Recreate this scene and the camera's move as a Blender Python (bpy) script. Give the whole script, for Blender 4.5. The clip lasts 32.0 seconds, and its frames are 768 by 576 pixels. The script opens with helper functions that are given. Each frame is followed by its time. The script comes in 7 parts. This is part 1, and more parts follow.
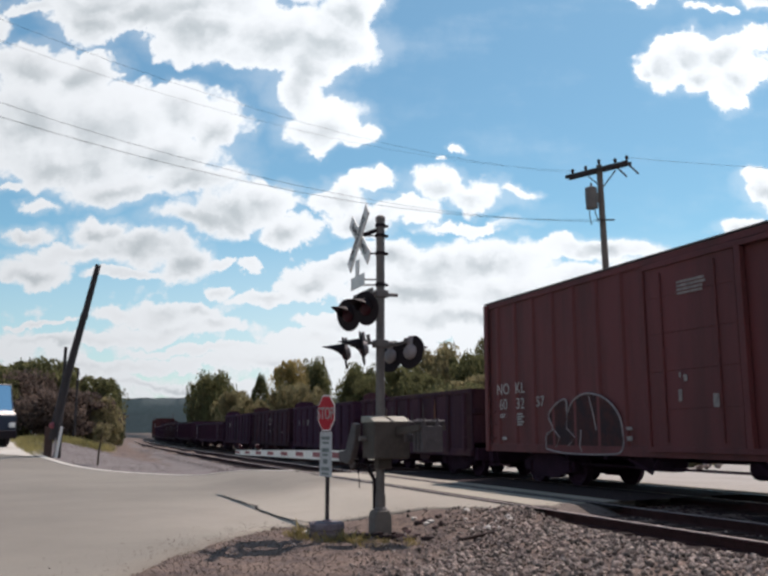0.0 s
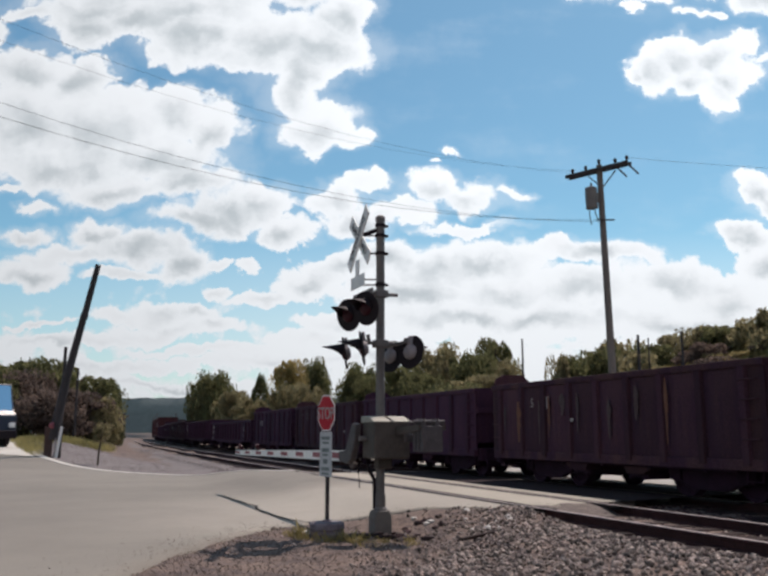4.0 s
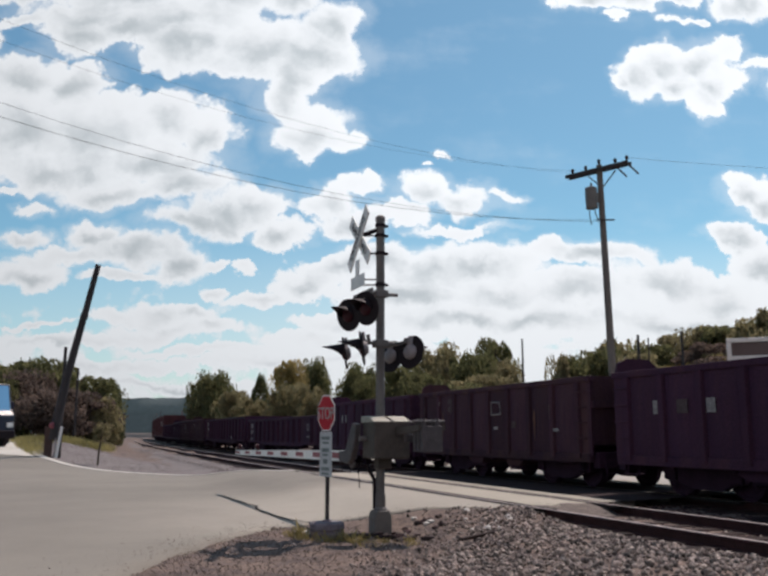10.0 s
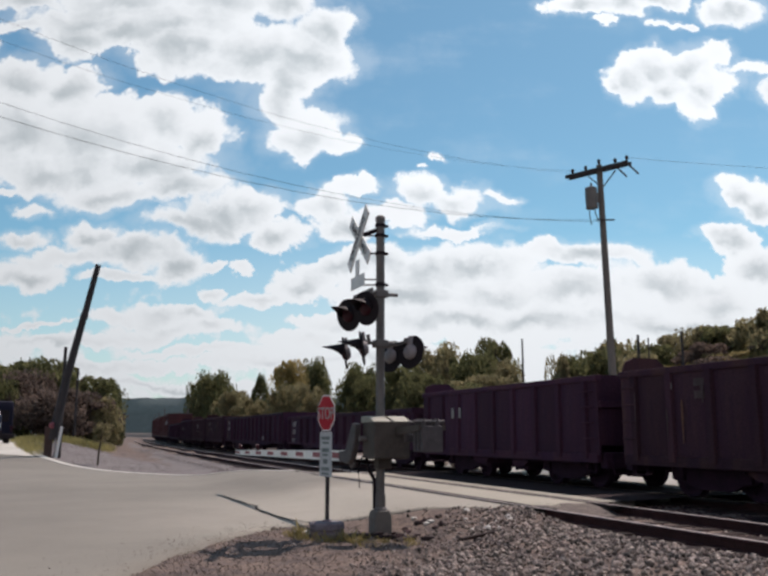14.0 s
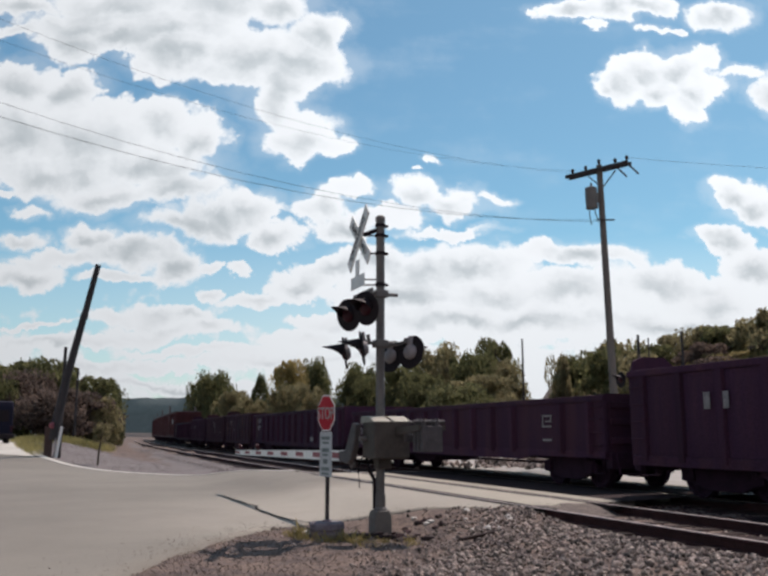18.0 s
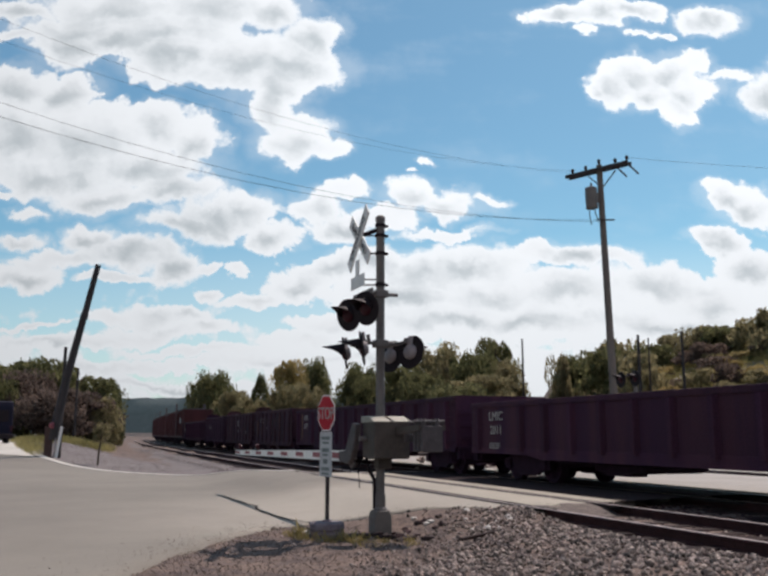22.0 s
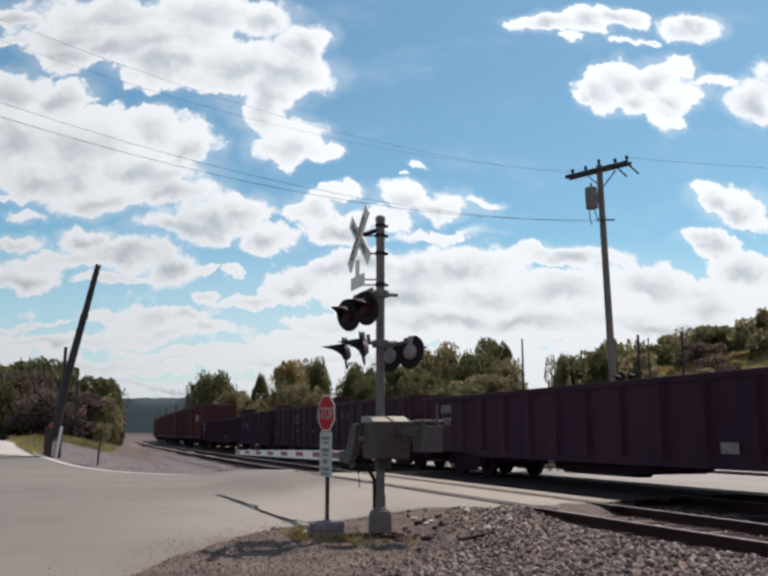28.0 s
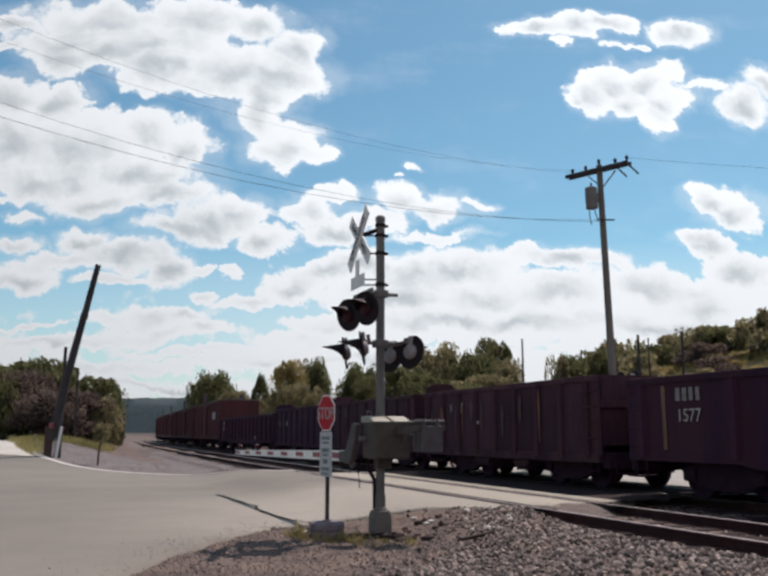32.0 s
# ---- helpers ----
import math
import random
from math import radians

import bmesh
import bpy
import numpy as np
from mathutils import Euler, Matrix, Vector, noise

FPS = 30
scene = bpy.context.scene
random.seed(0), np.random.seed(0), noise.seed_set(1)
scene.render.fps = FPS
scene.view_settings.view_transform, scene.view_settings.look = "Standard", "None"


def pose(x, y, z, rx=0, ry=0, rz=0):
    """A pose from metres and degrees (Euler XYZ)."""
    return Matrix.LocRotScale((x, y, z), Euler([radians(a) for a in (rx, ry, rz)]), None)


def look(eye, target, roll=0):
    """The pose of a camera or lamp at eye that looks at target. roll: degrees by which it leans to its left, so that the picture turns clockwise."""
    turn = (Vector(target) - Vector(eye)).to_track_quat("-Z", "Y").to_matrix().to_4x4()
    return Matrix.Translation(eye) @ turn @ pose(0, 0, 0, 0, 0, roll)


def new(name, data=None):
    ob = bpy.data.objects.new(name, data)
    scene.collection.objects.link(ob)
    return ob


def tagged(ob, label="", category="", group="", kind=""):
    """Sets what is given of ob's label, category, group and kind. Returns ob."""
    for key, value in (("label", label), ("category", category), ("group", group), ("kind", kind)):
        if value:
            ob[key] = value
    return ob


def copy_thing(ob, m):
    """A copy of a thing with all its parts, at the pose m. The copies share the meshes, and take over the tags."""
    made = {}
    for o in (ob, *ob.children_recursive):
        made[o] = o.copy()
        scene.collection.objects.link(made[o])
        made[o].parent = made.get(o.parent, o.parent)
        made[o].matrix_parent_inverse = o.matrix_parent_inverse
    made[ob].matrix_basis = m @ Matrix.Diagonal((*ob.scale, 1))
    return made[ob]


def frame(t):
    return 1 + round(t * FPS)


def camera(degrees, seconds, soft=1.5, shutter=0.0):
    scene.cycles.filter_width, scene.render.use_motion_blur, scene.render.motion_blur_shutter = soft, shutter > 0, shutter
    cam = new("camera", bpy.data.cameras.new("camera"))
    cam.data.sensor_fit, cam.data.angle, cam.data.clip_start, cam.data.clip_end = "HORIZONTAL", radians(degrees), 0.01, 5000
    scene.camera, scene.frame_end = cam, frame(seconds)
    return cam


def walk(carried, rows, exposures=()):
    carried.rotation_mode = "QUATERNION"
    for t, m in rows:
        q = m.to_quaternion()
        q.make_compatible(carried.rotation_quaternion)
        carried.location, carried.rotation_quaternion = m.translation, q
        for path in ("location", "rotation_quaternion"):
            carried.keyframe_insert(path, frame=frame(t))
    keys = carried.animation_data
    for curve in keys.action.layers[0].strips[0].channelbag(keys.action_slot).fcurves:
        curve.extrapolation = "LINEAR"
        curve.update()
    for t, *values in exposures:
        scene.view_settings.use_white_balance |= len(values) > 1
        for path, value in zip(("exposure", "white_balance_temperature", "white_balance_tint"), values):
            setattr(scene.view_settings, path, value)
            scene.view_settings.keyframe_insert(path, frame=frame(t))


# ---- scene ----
CLIP = 32.0
cam = camera(48.93, CLIP, soft=2.8)
EYE = pose(0, 0, 1.2, 90 + 9.78, 0, 0)
walk(cam, [(0, EYE), (CLIP, EYE)], exposures=[(0, 0.0, 6500, 22), (3, -0.03, 6500, 22), (5.5, -0.12, 6500, 22), (CLIP, -0.11, 6500, 22)])

# ---- light ----
SUN_AZ, SUN_EL = radians(36.5), radians(58.5)      # azimuth right of the view axis (+y)
world = bpy.data.worlds.new("sky")
scene.world = world
world.use_nodes = True
wt = world.node_tree
sky = wt.nodes.new("ShaderNodeTexSky")
sky.sky_type = "NISHITA"
sky.sun_disc = False
sky.sun_elevation, sky.sun_rotation = SUN_EL, SUN_AZ
sky.air_density, sky.dust_density, sky.ozone_density = 1.0, 0.6, 2.0
wt.nodes["Background"].inputs["Strength"].default_value = 0.115
tint = wt.nodes.new("ShaderNodeMix")
tint.data_type, tint.blend_type = "RGBA", "MULTIPLY"
tint.inputs["Factor"].default_value, tint.inputs["B"].default_value = 1.0, (0.70, 1.075, 0.965, 1)
wt.links.new(sky.outputs[0], tint.inputs["A"])
wt.links.new(tint.outputs["Result"], wt.nodes["Background"].inputs["Color"])
sun = new("sun", bpy.data.lights.new("sun", "SUN"))
sun.data.energy, sun.data.angle, sun.data.color = 5.0, radians(0.53), (1.0, 0.92, 0.80)
sun.matrix_world = look((math.sin(SUN_AZ) * math.cos(SUN_EL) * 60, math.cos(SUN_AZ) * math.cos(SUN_EL) * 60, math.sin(SUN_EL) * 60), (0, 0, 0))


# ---- materials ----
def mat(name, color, rough=0.8, metal=0.0, vary=0.25, scale=3.0, fine=40.0, bump=0.15, second=None, amount=0.5, island=0.0, streak=False, spec=0.5):
    """A surface with two scales of variation: patches (scale) towards a second colour, and grain (fine)."""
    m = bpy.data.materials.new(name)
    m.use_nodes = True
    nt = m.node_tree
    n, l = nt.nodes, nt.links
    b = n["Principled BSDF"]
    b.inputs["Roughness"].default_value, b.inputs["Metallic"].default_value = rough, metal
    b.inputs["Specular IOR Level"].default_value = spec
    tc = n.new("ShaderNodeTexCoord")
    mp = n.new("ShaderNodeMapping")
    mp.inputs["Scale"].default_value = (1, 1, 0.12) if streak else (1, 1, 1)
    l.new(tc.outputs["Object"], mp.inputs["Vector"])
    big, small = n.new("ShaderNodeTexNoise"), n.new("ShaderNodeTexNoise")
    big.inputs["Scale"].default_value, big.inputs["Detail"].default_value, big.inputs["Roughness"].default_value = scale, 6, 0.65
    small.inputs["Scale"].default_value, small.inputs["Detail"].default_value = fine, 3
    l.new(mp.outputs[0], big.inputs["Vector"])
    l.new(tc.outputs["Object"], small.inputs["Vector"])
    ramp = n.new("ShaderNodeValToRGB")
    ramp.color_ramp.elements[0].position, ramp.color_ramp.elements[1].position = 0.42, 0.62
    l.new(big.outputs[0], ramp.inputs[0])
    dark = second or tuple(c * (1 - vary) for c in color)
    mix = n.new("ShaderNodeMix")
    mix.data_type = "RGBA"
    mix.inputs["A"].default_value, mix.inputs["B"].default_value = (*color, 1), (*dark, 1)
    mul = n.new("ShaderNodeMath")
    mul.operation = "MULTIPLY"
    mul.inputs[1].default_value = amount if second else 1.0
    l.new(ramp.outputs[0], mul.inputs[0])
    l.new(mul.outputs[0], mix.inputs["Factor"])
    grain = n.new("ShaderNodeMapRange")
    grain.inputs["To Min"].default_value, grain.inputs["To Max"].default_value = 1 - vary, 1 + vary
    grain.inputs["From Min"].default_value, grain.inputs["From Max"].default_value = 0.25, 0.75
    l.new(small.outputs[0], grain.inputs["Value"])
    last = grain.outputs[0]
    if island:
        geo, inf = n.new("ShaderNodeNewGeometry"), n.new("ShaderNodeObjectInfo")
        add = n.new("ShaderNodeMath")
        add.operation = "ADD"
        l.new(geo.outputs["Random Per Island"], add.inputs[0])
        l.new(inf.outputs["Random"], add.inputs[1])
        fr = n.new("ShaderNodeMath")
        fr.operation = "FRACT"
        l.new(add.outputs[0], fr.inputs[0])
        rnd = n.new("ShaderNodeMapRange")
        rnd.inputs["To Min"].default_value, rnd.inputs["To Max"].default_value = 1 - island, 1 + island
        l.new(fr.outputs[0], rnd.inputs["Value"])
        both = n.new("ShaderNodeMath")
        both.operation = "MULTIPLY"
        l.new(last, both.inputs[0])
        l.new(rnd.outputs[0], both.inputs[1])
        last = both.outputs[0]
    sc = n.new("ShaderNodeVectorMath")
    sc.operation = "SCALE"
    l.new(mix.outputs["Result"], sc.inputs[0])
    l.new(last, sc.inputs["Scale"])
    l.new(sc.outputs[0], b.inputs["Base Color"])
    if bump:
        bp = n.new("ShaderNodeBump")
        bp.inputs["Strength"].default_value, bp.inputs["Distance"].default_value = bump, 0.02
        l.new(small.outputs[0], bp.inputs["Height"])
        l.new(bp.outputs[0], b.inputs["Normal"])
    return m


M_ASPHALT = mat("asphalt", (0.172, 0.156, 0.131), 0.9, vary=0.10, scale=0.16, fine=60, bump=0.3, second=(0.132, 0.117, 0.099), amount=0.85)
M_FOOT = mat("old_concrete", (0.125, 0.115, 0.105), 0.9, vary=0.2, scale=4, fine=50)
M_LOT = mat("pale_gravel", (0.30, 0.28, 0.255), 0.95, vary=0.12, scale=0.5, fine=30, bump=0.4)
M_PATCH = mat("tar", (0.022, 0.018, 0.018), 0.9, vary=0.3, spec=0.1)
M_CONCRETE = mat("concrete", (0.42, 0.40, 0.36), 0.9, vary=0.15, scale=1.2, fine=50)
M_GROUND = mat("gravelly_ground", (0.130, 0.089, 0.070), 0.95, vary=0.6, scale=2.2, fine=26, bump=1.0, second=(0.050, 0.033, 0.030), amount=0.95)
M_STONE = mat("ballast_stone", (0.26, 0.212, 0.182), 0.9, vary=0.2, scale=9, fine=60, bump=0.2, second=(0.085, 0.062, 0.058), amount=0.85, island=0.85)
M_GRIT = mat("grit", (0.155, 0.120, 0.100), 0.95, vary=0.15, scale=9, fine=60, second=(0.11, 0.082, 0.066), amount=0.8, island=0.4)
# oily stone and bed, both coloured darker for the train's shade
M_OIL_SHADE = mat("oil_dark_stone", (0.042, 0.026, 0.027), 0.9, vary=0.25, scale=9, fine=60, bump=0.2, second=(0.022, 0.014, 0.016), amount=0.8, island=0.6, spec=0.1)
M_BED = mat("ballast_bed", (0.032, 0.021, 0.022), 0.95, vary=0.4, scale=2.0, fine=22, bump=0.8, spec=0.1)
M_RAIL = mat("rusty_rail", (0.042, 0.018, 0.018), 0.85, 0.0, vary=0.3, scale=5, spec=0.15)
M_RAILDULL = mat("dull_rail_head", (0.32, 0.26, 0.25), 0.5, 0.5, vary=0.35, scale=3)
M_RAILTOP = mat("worn_rail_head", (0.33, 0.30, 0.28), 0.35, 0.9, vary=0.15)
M_TIE = mat("creosoted_timber", (0.032, 0.021, 0.019), 0.9, vary=0.35, scale=4, spec=0.15)
M_BOXRED = mat("oxide_red_paint", (0.122, 0.028, 0.030), 0.75, vary=0.2, scale=1.3, second=(0.070, 0.019, 0.019), amount=0.8, streak=True, bump=0.08)
M_BLACKCAR = mat("sooty_black_paint", (0.037, 0.0135, 0.032), 0.85, vary=0.35, scale=1.6, second=(0.060, 0.023, 0.034), amount=0.7, streak=True, spec=0.2, island=0.22)
M_BROWNCAR = mat("rusted_brown_paint", (0.038, 0.015, 0.028), 0.85, vary=0.35, scale=1.8, second=(0.068, 0.032, 0.032), amount=0.75, streak=True, spec=0.2, island=0.25)
M_DUST = mat("grey_dust_run", (0.060, 0.039, 0.042), 0.95, vary=0.4, scale=6, streak=True, second=(0.05, 0.03, 0.03), amount=0.8)
M_RUST = mat("orange_rust", (0.135, 0.056, 0.032), 0.9, vary=0.3, scale=5, streak=True)
M_UNDER = mat("grimy_steel", (0.032, 0.012, 0.027), 0.85, 0.0, vary=0.3, spec=0.2)
M_WHITE = mat("white_paint", (0.68, 0.68, 0.66), 0.7, vary=0.08, scale=6, bump=0.05)
M_FADED = mat("faded_white_lettering", (0.36, 0.34, 0.33), 0.8, vary=0.25, scale=7, bump=0.0)
M_DULLRED = mat("faded_red_stripe", (0.24, 0.055, 0.07), 0.6, vary=0.15, scale=6, bump=0.0)
M_RED = mat("red_sheeting", (0.38, 0.010, 0.022), 0.55, vary=0.08, scale=6, bump=0.0, spec=0.15)
M_GALV = mat("galvanised_steel", (0.125, 0.115, 0.110), 0.65, 0.15, vary=0.15, scale=3)
M_ALU = mat("aluminium_paint", (0.24, 0.215, 0.22), 0.6, 0.1, vary=0.12, scale=3)
M_BLACK = mat("black_enamel", (0.018, 0.013, 0.016), 0.7, vary=0.2, scale=6, bump=0.05, spec=0.15)
M_LENS = mat("dark_red_lens", (0.036, 0.004, 0.010), 0.5, vary=0.2, scale=9, bump=0.0, spec=0.2)
M_BOXGREY = mat("weathered_grey_paint", (0.066, 0.054, 0.045), 0.75, vary=0.2, scale=3, second=(0.042, 0.034, 0.030), amount=0.7)
M_WOODPOLE = mat("grey_weathered_pole", (0.125, 0.108, 0.098), 0.9, vary=0.2, scale=2.5, streak=True)
M_DARKPOLE = mat("dark_tarred_timber", (0.035, 0.03, 0.032), 0.9, vary=0.3, scale=2.5, streak=True)
M_WIRE = mat("black_cable", (0.03, 0.03, 0.035), 0.7, bump=0.0)
M_BARK = mat("bark", (0.075, 0.055, 0.042), 0.95, vary=0.35, scale=5, fine=30, bump=0.5)


def leaf_mat(name, c1, c2):
    m = mat(name, c1, 0.75, vary=0.25, scale=0.35, fine=5, bump=0.0, second=c2, amount=0.9, island=0.28, spec=0.15)
    b = m.node_tree.nodes["Principled BSDF"]
    t = m.node_tree.nodes.new("ShaderNodeBsdfTranslucent")
    x = m.node_tree.nodes.new("ShaderNodeMixShader")
    x.inputs[0].default_value = 0.55
    src = b.inputs["Base Color"].links[0].from_socket
    m.node_tree.links.new(src, t.inputs["Color"])
    m.node_tree.links.new(b.outputs[0], x.inputs[1])
    m.node_tree.links.new(t.outputs[0], x.inputs[2])
    m.node_tree.links.new(x.outputs[0], m.node_tree.nodes["Material Output"].inputs["Surface"])
    return m


M_LEAF_DARK = leaf_mat("dark_leaves", (0.15, 0.15, 0.068), (0.091, 0.088, 0.049))
M_LEAF_OLIVE = leaf_mat("olive_leaves", (0.27, 0.235, 0.125), (0.125, 0.11, 0.068))
M_LEAF_GOLD = leaf_mat("turning_leaves", (0.37, 0.29, 0.12), (0.20, 0.15, 0.072))
M_LEAF_BROWN = leaf_mat("brownish_leaves", (0.155, 0.115, 0.095), (0.095, 0.074, 0.064))
M_GRASS = leaf_mat("dry_grass", (0.34, 0.29, 0.12), (0.19, 0.175, 0.07))
M_STEMS = leaf_mat("dry_weed_stems", (0.34, 0.27, 0.11), (0.20, 0.16, 0.07))


# ---- mesh helpers ----
def part(name, bm, material, parent=None, label="", smooth=False):
    me = bpy.data.meshes.new(name)
    bm.to_mesh(me)
    bm.free()
    for mm in (material if isinstance(material, (list, tuple)) else [material]):
        me.materials.append(mm)
    if smooth:
        me.polygons.foreach_set("use_smooth", [True] * len(me.polygons))
    ob = new(name, me)
    ob.parent = parent
    if label:
        tagged(ob, label)
    return ob


def soup(name, verts, faces, material, parent=None, label="", smooth=False):
    me = bpy.data.meshes.new(name)
    me.from_pydata(verts, [], faces)
    me.materials.append(material)
    if smooth:
        me.polygons.foreach_set("use_smooth", [True] * len(me.polygons))
    ob = new(name, me)
    ob.parent = parent
    if label:
        tagged(ob, label)
    return ob


def again(ob, m, parent):
    """The same mesh once more as a part at the pose m."""
    o = new(ob.name.split(".")[0], ob.data)
    o.parent, o.matrix_basis = parent, m
    for key in ("label", "kind"):
        if key in ob:
            o[key] = ob[key]
    return o


def box(bm, x0, y0, z0, x1, y1, z1, bevel=0.0, m=None):
    """A box between two corners, its edges bevelled, added to bm."""
    tmp = bmesh.new()
    bmesh.ops.create_cube(tmp, size=1, matrix=Matrix.Translation(((x0 + x1) / 2, (y0 + y1) / 2, (z0 + z1) / 2)) @ Matrix.Diagonal((abs(x1 - x0), abs(y1 - y0), abs(z1 - z0), 1)))
    if bevel:
        bmesh.ops.bevel(tmp, geom=list(tmp.edges), offset=bevel, segments=2, affect="EDGES", profile=0.6)
    if m:
        bmesh.ops.transform(tmp, matrix=m, verts=tmp.verts)
    merge(bm, tmp)
    return bm


def merge(bm, tmp):
    me = bpy.data.meshes.new("t")
    tmp.to_mesh(me)
    tmp.free()
    bm.from_mesh(me)
    bpy.data.meshes.remove(me)


def tube(bm, points, r, sides=8, r2=None, caps=True):
    """A round bar along points, tapering from r to r2."""
    pts = [Vector(p) for p in points]
    r2 = r if r2 is None else r2
    rings = []
    for i, p in enumerate(pts):
        d = (pts[min(i + 1, len(pts) - 1)] - pts[max(i - 1, 0)]).normalized()
        u = d.cross(Vector((0, 0, 1)))
        u = u.normalized() if u.length > 1e-3 else Vector((1, 0, 0))
        w = d.cross(u)
        rr = r + (r2 - r) * i / max(1, len(pts) - 1)
        rings.append([bm.verts.new(p + (u * math.cos(a) + w * math.sin(a)) * rr) for a in [2 * math.pi * k / sides for k in range(sides)]])
    for a, b in zip(rings, rings[1:]):
        for k in range(sides):
            bm.faces.new((a[k], a[(k + 1) % sides], b[(k + 1) % sides], b[k]))
    if caps:
        bm.faces.new(rings[0])
        bm.faces.new(rings[-1][::-1])
    return bm


def lathe(bm, profile, sides=24, m=None):
    """A turned body: profile of (radius, height) round the z axis."""
    tmp = bmesh.new()
    rings = [[tmp.verts.new((r * math.cos(2 * math.pi * k / sides), r * math.sin(2 * math.pi * k / sides), z)) for k in range(sides)] for r, z in profile]
    for a, b in zip(rings, rings[1:]):
        for k in range(sides):
            tmp.faces.new((a[k], a[(k + 1) % sides], b[(k + 1) % sides], b[k]))
    tmp.faces.new(rings[0][::-1])
    tmp.faces.new(rings[-1])
    if m:
        bmesh.ops.transform(tmp, matrix=m, verts=tmp.verts)
    merge(bm, tmp)
    return bm


def prism(bm, outline, depth, m=None, bevel=0.0):
    """An outline in x, z pushed along y from 0 to depth."""
    tmp = bmesh.new()
    f = tmp.faces.new([tmp.verts.new((x, 0, z)) for x, z in outline])
    e = bmesh.ops.extrude_face_region(tmp, geom=[f])
    bmesh.ops.translate(tmp, vec=(0, depth, 0), verts=[v for v in e["geom"] if isinstance(v, bmesh.types.BMVert)])
    bmesh.ops.recalc_face_normals(tmp, faces=tmp.faces)
    if bevel:
        bmesh.ops.bevel(tmp, geom=list(tmp.edges), offset=bevel, segments=1, affect="EDGES")
    if m:
        bmesh.ops.transform(tmp, matrix=m, verts=tmp.verts)
    merge(bm, tmp)
    return bm


def writing(name, text, size, material, parent, m, align="CENTER", stretch=1.0):
    """Letters as a mesh, lying in the local x, y plane of m."""
    cu = bpy.data.curves.new(name, "FONT")
    cu.body, cu.size, cu.align_x, cu.align_y, cu.extrude, cu.resolution_u = text, size, align, "CENTER", 0.004, 3
    tmp = bpy.data.objects.new(name, cu)
    me = bpy.data.meshes.new_from_object(tmp)
    bpy.data.objects.remove(tmp)
    me.materials.clear()
    me.materials.append(material)
    ob = new(name, me)
    ob.parent = parent
    ob.matrix_basis = m @ Matrix.Diagonal((stretch, 1, 1, 1))
    return ob


def thing(name, m, label, category, group="", kind=""):
    e = new(name)
    e.empty_display_size = 0.2
    e.matrix_basis = m
    return tagged(e, label, category, group, kind)


# ---- the plan: two tracks on one wide curve ----
TH, RAD = radians(21.4), 1700.0
GAP = 4.14
CX, CY = 5.02 + RAD * math.cos(TH), 10.0 + RAD * math.sin(TH)
SPEED = 2.61


def run(t):
    """Metres the train has gone at t seconds."""
    return SPEED * t + 0.15 * (1 - math.exp(-t / 0.9))


def on_track(s, off=0.0):
    """x, y and heading at the arc length s, off metres beyond the near track's middle."""
    a = TH - s / RAD
    return CX - (RAD - off) * math.cos(a), CY - (RAD - off) * math.sin(a), a


def beyond(x, y):
    """Metres beyond the near track's middle (negative on the camera's side), and the arc length."""
    dx, dy = CX - x, CY - y
    return RAD - math.hypot(dx, dy), (TH - math.atan2(dy, dx)) * RAD


def ease(a, b, x):
    """0 at a, 1 at b, smooth between."""
    t = min(1.0, max(0.0, (x - a) / (b - a)))
    return t * t * (3 - 2 * t)


def base_z(x, y):
    q, s = beyond(x, y)
    z = -0.34 + 0.17 * ease(-3.4, -2.0, q)
    if q > 5.5:
        z = -0.17 + 0.02 * ease(5.5, 7.5, q)
    rise = ease(9, 24, -x) * ease(25, 50, y) * 0.9 * ease(-3, -9, q)
    hill = 7.0 * ease(16, 36, q) * ease(0.14, 0.215, x / max(y, 1.0))
    far = ease(250, 900, math.hypot(x, y)) * 1.0
    return z + rise + hill * (1 - ease(150, 400, q)) + far


def ground_z(x, y):
    """The ground, banked up beside the crossing road."""
    z = base_z(x, y)
    q, s = beyond(x, y)
    k = ease(-3.4, -1.4, q) * (1 - ease(6.2, 11, q)) * ease(3.2, 5.0, s) * (1 - ease(18.0, 20.5, s)) * (1 - 0.9 * ease(-1.1, -0.7, q))
    return z + k * (-0.022 - z)


def wavy(x, y):
    return 0.05 * noise.noise((x * 0.6, y * 0.6, 0)) + 0.015 * noise.noise((x * 3, y * 3, 5))


# ---- ground, road, tracks ----
def axis(fine0, fine1, step, lo, hi, grow):
    v = list(np.arange(fine0, fine1 + 1e-6, step))
    d = step
    while v[-1] < hi:
        d *= grow
        v.append(min(hi, v[-1] + d))
    d = step
    while v[0] > lo:
        d *= grow
        v.insert(0, max(lo, v[0] - d))
    return v


def sheet(name, xs, ys, z_of, material):
    verts = [(x, y, z_of(x, y)) for y in ys for x in xs]
    w = len(xs)
    faces = [(j * w + i, j * w + i + 1, (j + 1) * w + i + 1, (j + 1) * w + i) for j in range(len(ys) - 1) for i in range(w - 1)]
    return soup(name, verts, faces, material, smooth=True)


